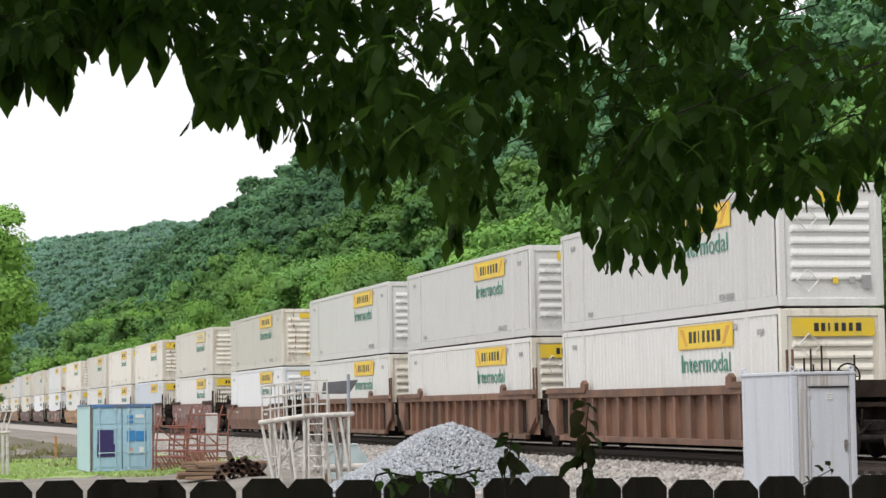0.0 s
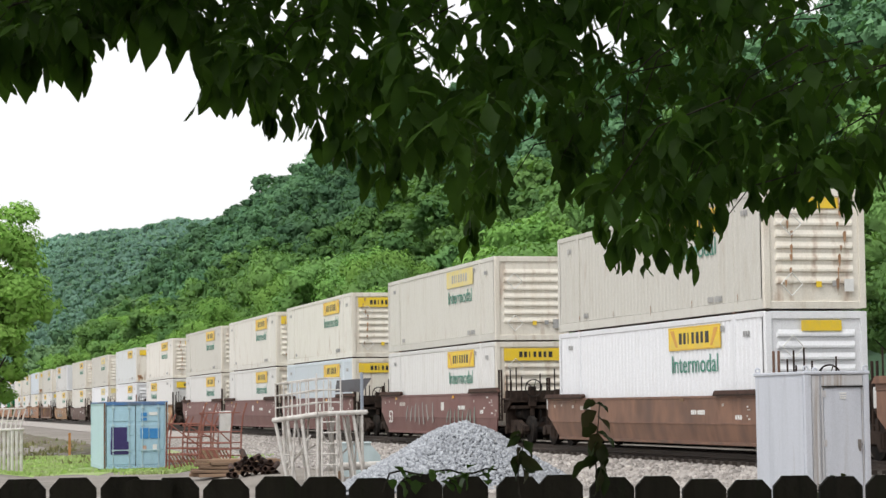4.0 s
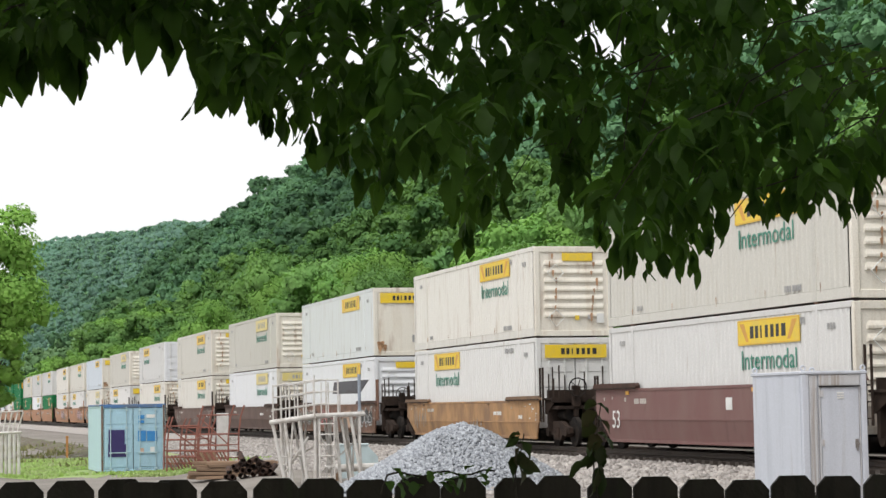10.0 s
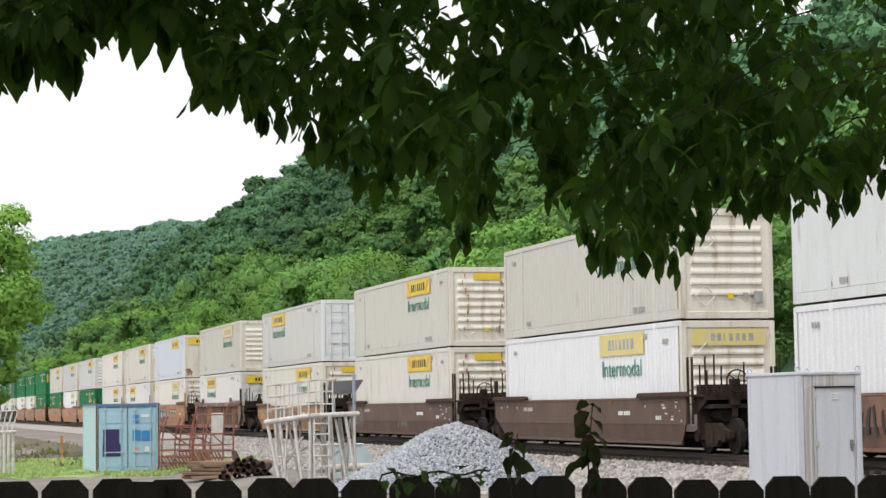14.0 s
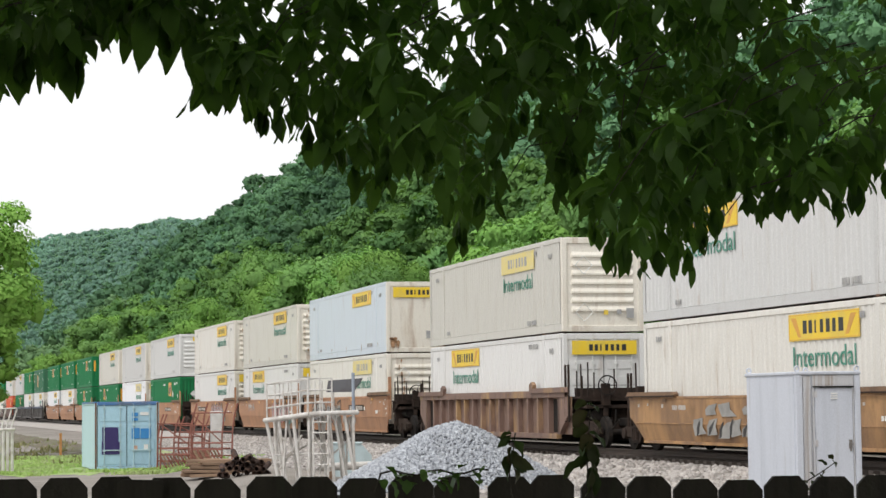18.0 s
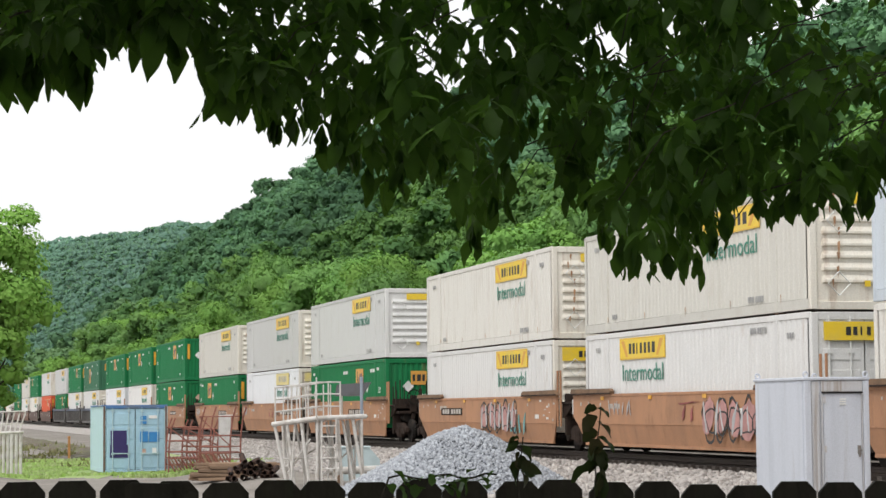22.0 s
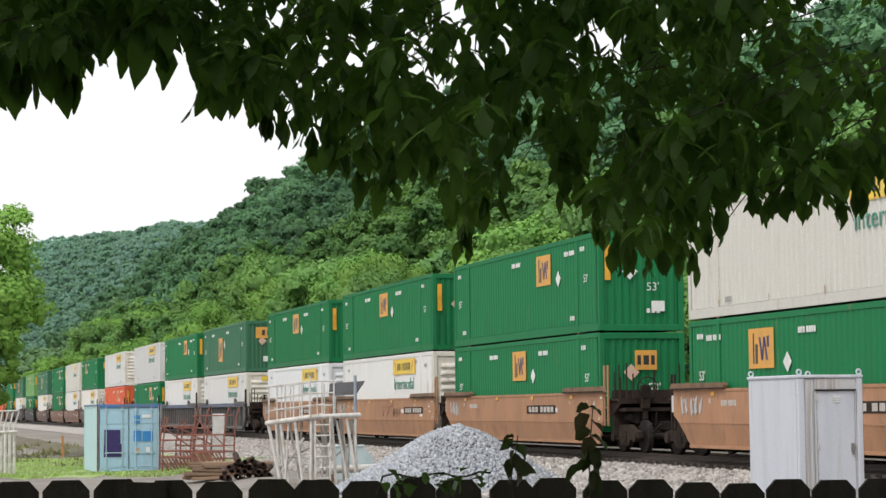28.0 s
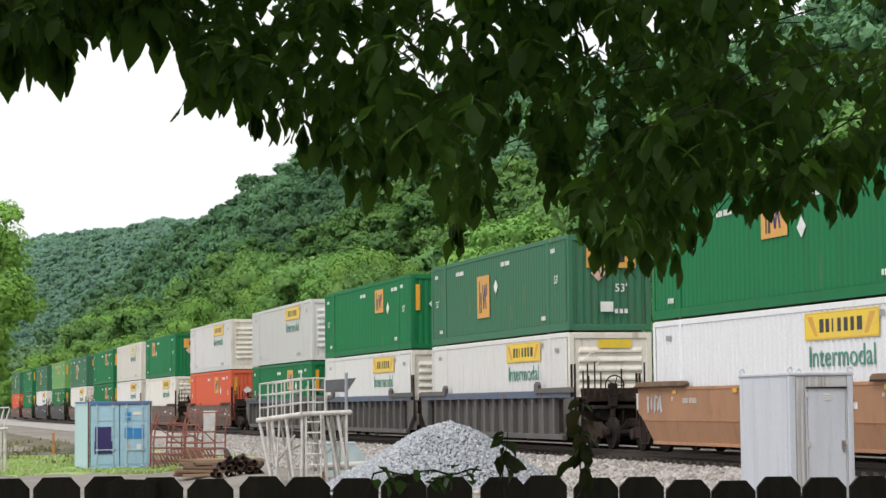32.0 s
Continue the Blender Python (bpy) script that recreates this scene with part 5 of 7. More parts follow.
def work_platform():
    """A white pipe access platform on splayed legs, with guard rails and a ladder."""
    z0 = land_at(-3.5, 60)
    ob = empty("work_platform", pose(-3.55, 60.0, z0, 0, 0, 0), "white-painted pipe access platform with guard rails and ladder", "platform")
    t = 1.82 - z0
    # deck: a main beam that turns at the middle
    front = [(-1.25, 0.0, t - 0.14), (0.0, -0.4, t + 0.02), (1.32, 0.1, t + 0.06)]
    back = [(-0.95, 1.1, t - 0.12), (0.3, 0.9, t + 0.02), (1.2, 1.0, t + 0.05)]
    part("deck_beam", pipes([(front[0], front[1]), (front[1], front[2])], 0.07, 10), WHITEPIPE, ob)
    part("deck_beam", pipes([(back[0], back[1]), (back[1], back[2])], 0.06, 8), WHITEPIPE, ob)
    part("cross_beam", pipes([(a, b) for a, b in zip(front, back)], 0.05), WHITEPIPE, ob)
    part("deck", lambda bm: [bm.faces.new([bm.verts.new(p) for p in q]) for q in ((front[0], front[1], back[1], back[0]), (front[1], front[2], back[2], back[1]))]
         and bmesh.ops.solidify(bm, geom=bm.faces[:], thickness=0.03), GALV, ob, "grey grated deck")
    feet = [(-1.2, 0.0, 0.35, 0.0), (-0.85, -0.1, 0.2, 0.0), (-0.45, -0.25, 0.22, 0.0), (0.0, -0.35, 0.0, 0.0), (0.1, -0.3, -0.15, 0.2), (0.55, -0.2, 0.12, 0.0), (0.95, 0.0, 0.3, 0.0), (1.2, 0.05, 0.0, 0.0)]
    for x, y, dx, dy in feet:
        zz = t - 0.14 + (x + 1.25) * 0.13 if x < 0 else t + 0.02
        part("leg", pipes([((x, y, zz), (x + dx, y + dy, 0.0))], 0.046 if dx else 0.038), WHITEPIPE, ob)
    for x, y in ((-1.05, 1.05), (-0.5, 1.0), (-0.1, 0.95), (0.3, 0.9), (0.75, 0.95), (1.1, 1.0)):
        part("leg", pipes([((x, y, t - 0.05), (x + 0.1, y, 0.0))], 0.048), WHITEPIPE, ob)
    for x, y, dx, dy, r in ((-0.65, 0.35, 0.3, 0.1, 0.034), (-0.3, 0.5, -0.12, 0.0, 0.03), (0.2, 0.45, 0.25, 0.0, 0.034), (0.42, 0.3, -0.2, 0.1, 0.03), (0.8, 0.5, 0.2, 0.0, 0.034),
                            (-0.95, 0.6, 0.15, 0.0, 0.03), (1.05, 0.55, -0.1, 0.0, 0.03), (0.68, 0.0, 0.3, -0.1, 0.036), (-0.62, -0.15, -0.12, 0.0, 0.03)):
        part("leg", pipes([((x, y, t - 0.08), (x + dx, y + dy, 0.0))], r, 7), WHITEPIPE, ob)
    for a, b in (((-0.85, 0.0, 0.35), (-0.2, -0.3, 1.3)), ((0.1, -0.2, 1.4), (0.55, 0.0, 0.3)), ((-1.0, 1.0, 0.5), (0.2, 0.9, 1.2)), ((-1.0, 0.2, 0.75), (0.0, -0.25, 0.8)), ((0.1, 0.6, 0.3), (1.1, 0.6, 1.2))):
        part("brace", pipes([(a, b)], 0.026, 6), WHITEPIPE, ob)
    # guard rail
    for z in (0.32, 0.66, 0.98):
        part("guard_rail", pipes([((-1.18, 0.05, t - 0.12 + z), (-0.02, -0.33, t + 0.02 + z)), ((-0.02, -0.33, t + 0.02 + z), (0.62, -0.1, t + 0.02 + z)),
                                  ((-0.9, 1.05, t - 0.1 + z), (0.3, 0.9, t + 0.05 + z)), ((-1.18, 0.05, t - 0.12 + z), (-0.9, 1.05, t - 0.1 + z))], 0.022, 6), WHITEPIPE, ob)
    for k in range(8):
        x = -1.18 + 1.16 * k / 5 if k < 6 else -0.02 + 0.32 * (k - 5)
        y = 0.05 - 0.38 * min(k, 5) / 5 + (0.11 * (k - 5) if k > 5 else 0)
        zb = t - 0.12 + 0.14 * min(k, 5) / 5
        part("rail_post", pipes([((x, y, zb), (x, y, zb + (1.12 if k == 5 else 1.0)))], 0.024, 6), WHITEPIPE, ob)
    for x, y in ((-0.9, 1.05), (-0.65, 1.02), (-0.4, 0.99), (-0.12, 0.95), (0.1, 0.92), (0.3, 0.9), (0.62, 0.92)):
        part("rail_post", pipes([((x, y, t - 0.1), (x, y, t + 0.95))], 0.02, 6), WHITEPIPE, ob)
    # ladder under the middle
    lad = part("ladder", pipes([((0.12, -0.45, 0.0), (0.12, -0.35, t)), ((0.52, -0.42, 0.0), (0.52, -0.3, t))], 0.03, 6), WHITEPIPE, ob)
    for i in range(6):
        part("rung", pipes([((0.12, -0.43, 0.2 + i * 0.29), (0.52, -0.41, 0.2 + i * 0.29))], 0.022, 6), WHITEPIPE, lad)
    # tall post with a grey sheet-metal box
    post = part("post", pipes([((1.2, 0.08, t), (1.2, 0.08, t + 1.15))], 0.045), mat("blue_grey_post", (0.30, 0.34, 0.40), rough=0.5), ob, "blue-grey post")
    part("hood", lambda bm: prism(bm, ((0.45, t + 0.62), (0.5, t + 0.94), (1.45, t + 1.0), (1.2, t + 0.62)), 0.3, 0.7), SIGNGREY, ob, "dark grey sheet metal hood")


work_platform()


def heap():
    """The heap of crushed limestone."""
    z0 = land_at(0.4, 55)
    cx, cy, r, h = 0.42, 55.0, 3.05, 1.74 - z0
    rng = np.random.default_rng(8)

    def height(x, y):
        a = np.arctan2(y, x)
        x = np.where(x > 0, x / 0.88, x)
        rr = np.hypot(x, y) / (r * (1 + 0.07 * np.sin(2 * a + 0.6) + 0.05 * np.sin(5 * a)))
        return h * np.clip(1.0 - rr, 0, 1) * (1 - 0.16 * np.exp(-(rr / 0.22) ** 2)) + 0.16 * h * np.exp(-(rr / 0.35) ** 2) * (rr < 1) * 0.6

    pile = empty("gravel_pile", pose(cx, cy, z0), "conical pile of pale grey crushed limestone", "gravel pile")
    g = np.linspace(-1.15, 1.15, 60) * r
    x, y = np.meshgrid(g, g, indexing="ij")
    v = np.stack([x, y, height(x, y) - 0.04], -1).reshape(-1, 3)
    i = (np.arange(59)[:, None] * 60 + np.arange(59)[None]).ravel()
    soup("core", v, np.stack([i, i + 60, i + 61, i + 1], 1), PILE, pile, smooth=True)
    n = 23000
    a, rr = rng.random(n) * math.tau, r * 1.1 * np.sqrt(rng.random(n))
    px, py = rr * np.cos(a), rr * np.sin(a)
    v = np.stack([px, py, height(px, py) + 0.015 * rng.random(n)], -1)
    ob = stones("crushed_stone", v, 0.028 + 0.05 * rng.random(n) ** 1.6, PILE, 5)
    ob.parent = pile
    tagged(ob, kind="stuff")


heap()


def red_rack(x, y, turn, tall):
    ob = empty("stillage_rack", pose(x, y, land_at(x, y), 0, 0, turn), "rusty red-oxide steel pipe stillage, empty", "rack", "steel stillages")
    w, d = 1.15, 1.4
    for px, py in ((0, 0), (w, 0), (0, d), (w, d)):
        part("upright", pipes([((px, py, 0), (px + 0.02, py, tall * 0.55)), ((px + 0.02, py, tall * 0.55), (px + 0.1, py, tall * 0.85)), ((px + 0.1, py, tall * 0.85), (px + 0.24, py, tall + 0.1))], 0.032, 6), REDSTEEL, ob)
    for z in (0.38, 0.62, 0.85, 1.25, tall - 0.25):
        for yy in (0, d):
            part("cross_bar", pipes([((0, yy, z), (w, yy, z))], 0.026, 6), REDSTEEL, ob)
    for i in range(9):
        part("slat", pipes([((0.03 + i * 0.13, 0, 0.62), (0.03 + i * 0.13, d, 0.66))], 0.022, 5), REDSTEEL, ob)
        part("brace", pipes([((-0.02 + i * 0.125, -0.02, 0.6), (0.3 + i * 0.125, 0.0, 0.04))], 0.034, 5), OLDTIMBER if i % 2 else REDSTEEL, ob)
    part("brace", pipes([((0.0, -0.01, tall - 0.25), (w, -0.01, 0.9))], 0.024, 5), REDSTEEL, ob)
    part("side_bar", pipes([((0.02, 0, tall * 0.5), (0.02, d, tall * 0.5))], 0.026, 5), REDSTEEL, ob)


red_rack(-10.15, 79.5, 12, 2.0)
red_rack(-9.0, 79.2, -10, 2.2)
red_rack(-9.75, 81.6, 14, 1.75)


def leaning_panel():
    z = land_at(-8.0, 81.5)
    ob = empty("leaning_panel", pose(-8.5, 81.3, z, 7, 0, 6), "white sheet panel propped upright behind the racks", "panel")
    part("sheet", boxes((0, 0.42, 0, 0.04, 0, 1.95), bevel=0.008), DECAL, ob)
    part("edge_strip", boxes((-0.02, 0.0, -0.01, 0.05, 0, 1.95), (0.42, 0.44, -0.01, 0.05, 0, 1.95)), GALV, ob)


leaning_panel()


def timber_stack():
    rng = random.Random(3)
    z = land_at(-7.3, 71)
    k = 0
    plank = shape("plank", boxes((-1.1, 1.1, -0.11, 0.11, -0.05, 0.05), bevel=0.012))
    stack = empty("timber_stack", pose(-7.0, 70.6, z, 0, 0, 8), "loose stack of weathered brown timber planks", "timber")
    for row in range(5):
        for col in range(5 - row * 3 // 5):
            b = put("plank", plank, OLDTIMBER, stack, (rng.uniform(-0.3, 0.3) + 0.05 * row, -0.45 + col * 0.25 + rng.uniform(-0.03, 0.03), 0.055 + row * 0.112), rng.uniform(-0.14, 0.14)).rotation_euler.y = rng.uniform(-0.035, 0.035)
            k += 1
    # a heap of short rusty pipes, open ends towards the camera
    zz = land_at(-6.1, 68)
    pile = empty("pipe_heap", pose(-6.1, 68.0, zz, 0, 0, -4), "heap of short rusty pipe offcuts", "pipes")

    def tube(bm):
        n = 12
        rings = []
        for y, r in ((0, 0.09), (0.5, 0.09), (0.5, 0.078), (0, 0.078)):
            rings.append([bm.verts.new((r * math.cos(i * math.tau / n), y, r * math.sin(i * math.tau / n))) for i in range(n)])
        for a, b in ((0, 1), (1, 2), (2, 3), (3, 0)):
            for i in range(n):
                j = (i + 1) % n
                bm.faces.new((rings[a][i], rings[a][j], rings[b][j], rings[b][i]))
    me = shape("pipe", tube)
    for row, n in enumerate((8, 7, 6, 3)):
        for i in range(n):
            put("pipe", me, RUSTPIPE, pile, ((i - (n - 1) / 2) * 0.21 + rng.uniform(-0.02, 0.02), rng.uniform(-0.15, 0.15), 0.09 + row * 0.145 + rng.uniform(-0.05, 0.05)), rng.uniform(-0.6, 0.6)).rotation_euler.x = rng.uniform(-0.4, 0.5)


timber_stack()


def tank_and_pipe():
    z = land_at(-2.6, 64)
    ob = empty("fibreglass_cover", pose(-2.72, 64.2, z, 0, 0, 4), "pale blue fibreglass equipment cover with sloping lid", "cover")
    part("body", lambda bm: prism(bm, ((-0.45, 0.0), (0.75, 0.0), (0.72, 0.62), (0.42, 0.95), (-0.35, 0.98), (-0.45, 0.9)), -0.4, 0.4), PALEBLUE, ob)
    part("lid_rim", boxes((-0.4, 0.46, -0.43, 0.43, 0.95, 1.0), bevel=0.01), PALEBLUE, ob)
    pp = empty("white_pipe", pose(-2.6, 62.4, land_at(-2.6, 62.4) + 0.11, 0, 0, 3), "length of white pipe lying on blocks", "pipe")
    part("tube", pipes([((-0.85, 0, 0.22), (0.9, 0, 0.27))], 0.11, 12), WHITEPIPE, pp, smooth=False)
    part("block", boxes((-0.6, -0.4, -0.15, 0.15, -0.12, 0.12), (0.45, 0.65, -0.15, 0.15, -0.12, 0.14)), OLDTIMBER, pp)


tank_and_pipe()


def white_rack():
    """White pipes standing in a rack at the edge of the yard."""
    z = land_at(-16, 80)
    ob = empty("pipe_rack", pose(-16.9, 80.0, z, 0, 0, 2), "white-painted steel rack holding upright pipes", "rack")
    for i in range(9):
        part("pipe", pipes([((i * 0.155, 0.05 * (i % 3), 0), (i * 0.155, 0.05 * (i % 3), 1.55))], 0.062, 8), WHITEPIPE, ob)
    part("top_bar", pipes([((-0.1, 0, 1.58), (1.36, 0, 1.62))], 0.05), WHITEPIPE, ob)
    for i in range(8):
        part("rail_post", pipes([((i * 0.17, 0, 1.6), (i * 0.17 + 0.22 * (i / 7), 0.1, 2.35))], 0.03, 6), WHITEPIPE, ob)
    for k in (1.9, 2.35):
        part("guard_rail", pipes([((0, 0.05, k), (1.3 + 0.14 * (k - 1.6), 0.05, k + 0.04))], 0.028, 6), WHITEPIPE, ob)


white_rack()


def marker_posts():
    for x, y, h in ((-19.06, 110.0, 1.15), (-17.3, 108.0, 0.7)):
        ob = empty("marker_post", pose(x, y, land_at(x, y)), "faded orange plastic marker post in the grass", "post", "marker posts")
        part("post", boxes((-0.06, 0.06, -0.03, 0.03, 0, h - 0.1), bevel=0.01), ORANGEPOST, ob)
        part("cap", boxes((-0.07, 0.07, -0.04, 0.04, h - 0.1, h), bevel=0.015), ORANGEPOST, ob)


marker_posts()


def grass():
    """Blades in tufts over the far lawn and in strips round the store, and a rough bank below the ballast."""
    rng = np.random.default_rng(12)
    pts = []
    for x0, x1, y0, y1, n in ((-29, -14.0, 78, 107, 60000), (-12.2, -7.5, 77.6, 79.2, 3500), (-14.2, -10, 80.6, 81.9, 1500), (-10, -7, 80, 90, 1500)):
        x, y = x0 + (x1 - x0) * rng.random(n), y0 + (y1 - y0) * rng.random(n)
        keep = (np.sin(x * 1.1) + np.cos(y * 0.9 + x * 0.4) + rng.normal(0, 0.6, n)) > -0.2
        keep &= ~((x > -14.6) & (x < -10.3) & (y > 81.9) & (y < 88.4))
        pts.append(np.stack([x, y], 1)[keep])
    p = np.concatenate(pts)
    d = p - np.array([0, NEAR])
    s, q = d[:, 0] * DIRX + d[:, 1] * DIRY, -d[:, 0] * DIRY + d[:, 1] * DIRX
    z = lay(s, q)
    n = len(p)
    a = rng.random(n) * math.tau
    h = 0.04 + 0.10 * rng.random(n)
    w = 0.025 + 0.03 * rng.random(n)
    base = np.stack([p[:, 0], p[:, 1], z], 1)
    du = np.stack([np.cos(a), np.sin(a), 0 * a], 1) * w[:, None]
    up = np.stack([rng.normal(0, 0.05, n), rng.normal(0, 0.05, n), h], 1)
    v = np.stack([base - du, base + du, base + du * 0.7 + up, base - du * 0.7 + up], 1).reshape(-1, 3)
    f = np.arange(4 * n).reshape(n, 4)
    tagged(soup("grass", v, f, GRASS), "bright green mown grass with bare patches", "grass", kind="stuff")
    n = 4200
    s, q = -75 + 62 * rng.random(n), -16 + 7.5 * rng.random(n)
    keep = (np.sin(s * 0.7) + np.cos(q * 1.3 + s * 0.25) + rng.normal(0, 0.4, n)) > 0.5
    s, q = s[keep], q[keep]
    n = len(s)
    base = np.stack([s * DIRX - q * DIRY, NEAR + s * DIRY + q * DIRX, lay(s, q) - 0.02], 1)
    a = rng.random(n) * math.tau
    du = np.stack([np.cos(a), np.sin(a), 0 * a], 1) * (0.03 + 0.06 * rng.random(n))[:, None]
    up = np.stack([rng.normal(0, 0.1, n), rng.normal(0, 0.1, n), 0.1 + 0.28 * rng.random(n) ** 2], 1)
    v = np.stack([base - du, base + du, base + du * 0.3 + up, base - du * 0.5 + up * 0.8], 1).reshape(-1, 3)
    tagged(soup("weeds", v, np.arange(4 * n).reshape(n, 4), SCRUB), "low dry weeds on the bank beside the track", "weeds", kind="stuff")
    lawn_x, lawn_y = np.linspace(-32, -12.4, 40), np.linspace(77, 108, 40)
    x, y = np.meshgrid(lawn_x, lawn_y, indexing="ij")
    dx, dy = x, y - NEAR
    zz = lay(dx * DIRX + dy * DIRY, -dx * DIRY + dy * DIRX) + 0.015 - 0.05 * ((np.sin(x * 0.9 + y * 0.3) * np.cos(y * 0.45)) > 0.55)
    i = (np.arange(39)[:, None] * 40 + np.arange(39)[None]).ravel()
    lawn = soup("ground", np.stack([x, y, zz], -1).reshape(-1, 3), np.stack([i, i + 40, i + 41, i + 1], 1), GRASS, smooth=True)
    tagged(lawn, "bright green lawn beside the blue store", "grass", kind="structure")


grass()

# ---- the fence ----
F0, F1 = Vector((-1.18, 6.506)), Vector((-1.18 + 0.9903, 6.506 + 0.1392))


def fence():
    way = (F1 - F0).normalized()
    ang = math.degrees(math.atan2(way.y, way.x))
    ob = empty("picket_fence", pose(F0.x, F0.y, 0, 0, 0, ang), "weathered dog-eared cedar picket fence, canopy shade in its colour", "fence")
    rng = random.Random(5)
    w, g = 0.1385, 0.0085

    def picket(bm):
        h, c = 1.86, 0.032
        prism(bm, ((-w / 2, 0.03), (w / 2, 0.03), (w / 2, h - c), (w / 2 - c * 0.9, h), (-w / 2 + c * 0.9, h), (-w / 2, h - c)), -0.009, 0.009)
    meshes = [shape("picket", picket)]

    def square(bm):
        prism(bm, ((-w / 2, 0.03), (w / 2, 0.03), (w / 2, 1.852), (w / 2 - 0.006, 1.858), (-w / 2 + 0.02, 1.862), (-w / 2, 1.85)), -0.009, 0.009)
    plain = shape("picket", square)
    pitch = w + g
    for i in range(-24, 44):
        x = (i + 0.5) * pitch
        sink = -0.014 - 0.0018 * i + rng.uniform(-0.005, 0.004) + (-0.012 if i in (13, 14) else 0)
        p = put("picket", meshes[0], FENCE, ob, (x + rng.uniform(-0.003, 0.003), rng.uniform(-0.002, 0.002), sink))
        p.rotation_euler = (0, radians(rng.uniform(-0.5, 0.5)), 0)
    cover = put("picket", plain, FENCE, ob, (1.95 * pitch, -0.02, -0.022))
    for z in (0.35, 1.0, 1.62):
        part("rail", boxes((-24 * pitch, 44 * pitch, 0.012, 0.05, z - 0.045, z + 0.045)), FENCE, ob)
    for k in range(-2, 4):
        part("post", boxes((k * 2.44 - 0.05, k * 2.44 + 0.05, 0.052, 0.15, 0, 1.75)), FENCE, ob)


fence()

# ---- leaves and trees ----


def leaf_shape(length, width, droop, fold, seed, blunt=1.35, n=5):
    """A pointed leaf along +x from its stalk, arched and folded at the midrib."""
    rng = np.random.default_rng(seed)
    t = np.linspace(0, 1, n + 1)
    w = width * np.sin(math.pi * np.clip(t, 0, 1) ** blunt) ** 0.85 * 0.5
    w *= 1 + rng.uniform(-0.16, 0.16, n + 1)
    w[0], w[-1] = 0.003, 0.0015
    x = length * t
    z = -droop * length * t ** 2
    y = length * rng.uniform(-0.08, 0.08) * t ** 2
    wave = 0.0055 * np.sin(t * 9 + seed)
    v = []
    for i in range(n + 1):
        v += [(x[i], y[i] + w[i], z[i] + fold * w[i] + wave[i]), (x[i], y[i], z[i]), (x[i], y[i] - w[i], z[i] + fold * w[i] - wave[i])]
    f = []
    for i in range(n):
        a = 3 * i
        f += [(a, a + 1, a + 4, a + 3), (a + 1, a + 2, a + 5, a + 4)]
    return np.array(v), np.array(f)


LEAVES = [leaf_shape(0.118, 0.058, 0.35, 0.22, 1), leaf_shape(0.106, 0.052, 0.22, 0.28, 2), leaf_shape(0.128, 0.058, 0.45, 0.18, 3), leaf_shape(0.094, 0.048, 0.3, 0.25, 4), leaf_shape(0.108, 0.062, 0.6, 0.35, 5, 1.1, 6), leaf_shape(0.09, 0.056, 0.75, 0.1, 6, 1.2, 6)]
LEAF_MESHES = [soup("leaf", v, f, None, "mesh", smooth=True) for v, f in LEAVES]
BROAD_MESHES = [soup("leaf", *leaf_shape(a, b, c, d, k, 0.95, 6), None, "mesh", smooth=True)
                for k, (a, b, c, d) in enumerate(((0.085, 0.078, 0.3, 0.3), (0.076, 0.074, 0.2, 0.35), (0.094, 0.084, 0.45, 0.25), (0.07, 0.064, 0.3, 0.4)))]

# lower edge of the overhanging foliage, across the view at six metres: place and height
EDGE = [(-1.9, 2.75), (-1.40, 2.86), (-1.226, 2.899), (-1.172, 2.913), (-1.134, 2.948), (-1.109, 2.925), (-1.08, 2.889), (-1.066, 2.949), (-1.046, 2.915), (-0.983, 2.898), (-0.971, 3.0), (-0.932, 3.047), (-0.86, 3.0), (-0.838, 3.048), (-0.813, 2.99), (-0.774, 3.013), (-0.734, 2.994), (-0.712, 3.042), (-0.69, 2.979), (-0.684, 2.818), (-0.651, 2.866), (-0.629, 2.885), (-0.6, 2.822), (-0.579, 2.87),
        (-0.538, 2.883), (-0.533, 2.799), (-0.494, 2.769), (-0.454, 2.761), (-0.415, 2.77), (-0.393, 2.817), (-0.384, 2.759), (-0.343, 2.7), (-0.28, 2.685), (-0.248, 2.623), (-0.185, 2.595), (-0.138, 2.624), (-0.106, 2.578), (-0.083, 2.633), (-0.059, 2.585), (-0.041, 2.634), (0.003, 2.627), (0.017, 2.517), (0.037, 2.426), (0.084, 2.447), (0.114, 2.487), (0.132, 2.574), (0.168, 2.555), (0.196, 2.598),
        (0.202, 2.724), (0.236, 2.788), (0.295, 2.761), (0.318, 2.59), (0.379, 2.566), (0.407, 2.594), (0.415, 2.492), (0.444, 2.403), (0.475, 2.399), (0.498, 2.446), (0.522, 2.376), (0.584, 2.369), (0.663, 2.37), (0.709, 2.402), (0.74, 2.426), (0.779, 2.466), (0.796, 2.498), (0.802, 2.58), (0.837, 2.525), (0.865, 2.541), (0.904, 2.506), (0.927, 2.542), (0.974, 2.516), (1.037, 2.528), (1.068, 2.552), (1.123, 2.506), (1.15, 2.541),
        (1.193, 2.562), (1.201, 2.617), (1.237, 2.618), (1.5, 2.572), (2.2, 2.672)]
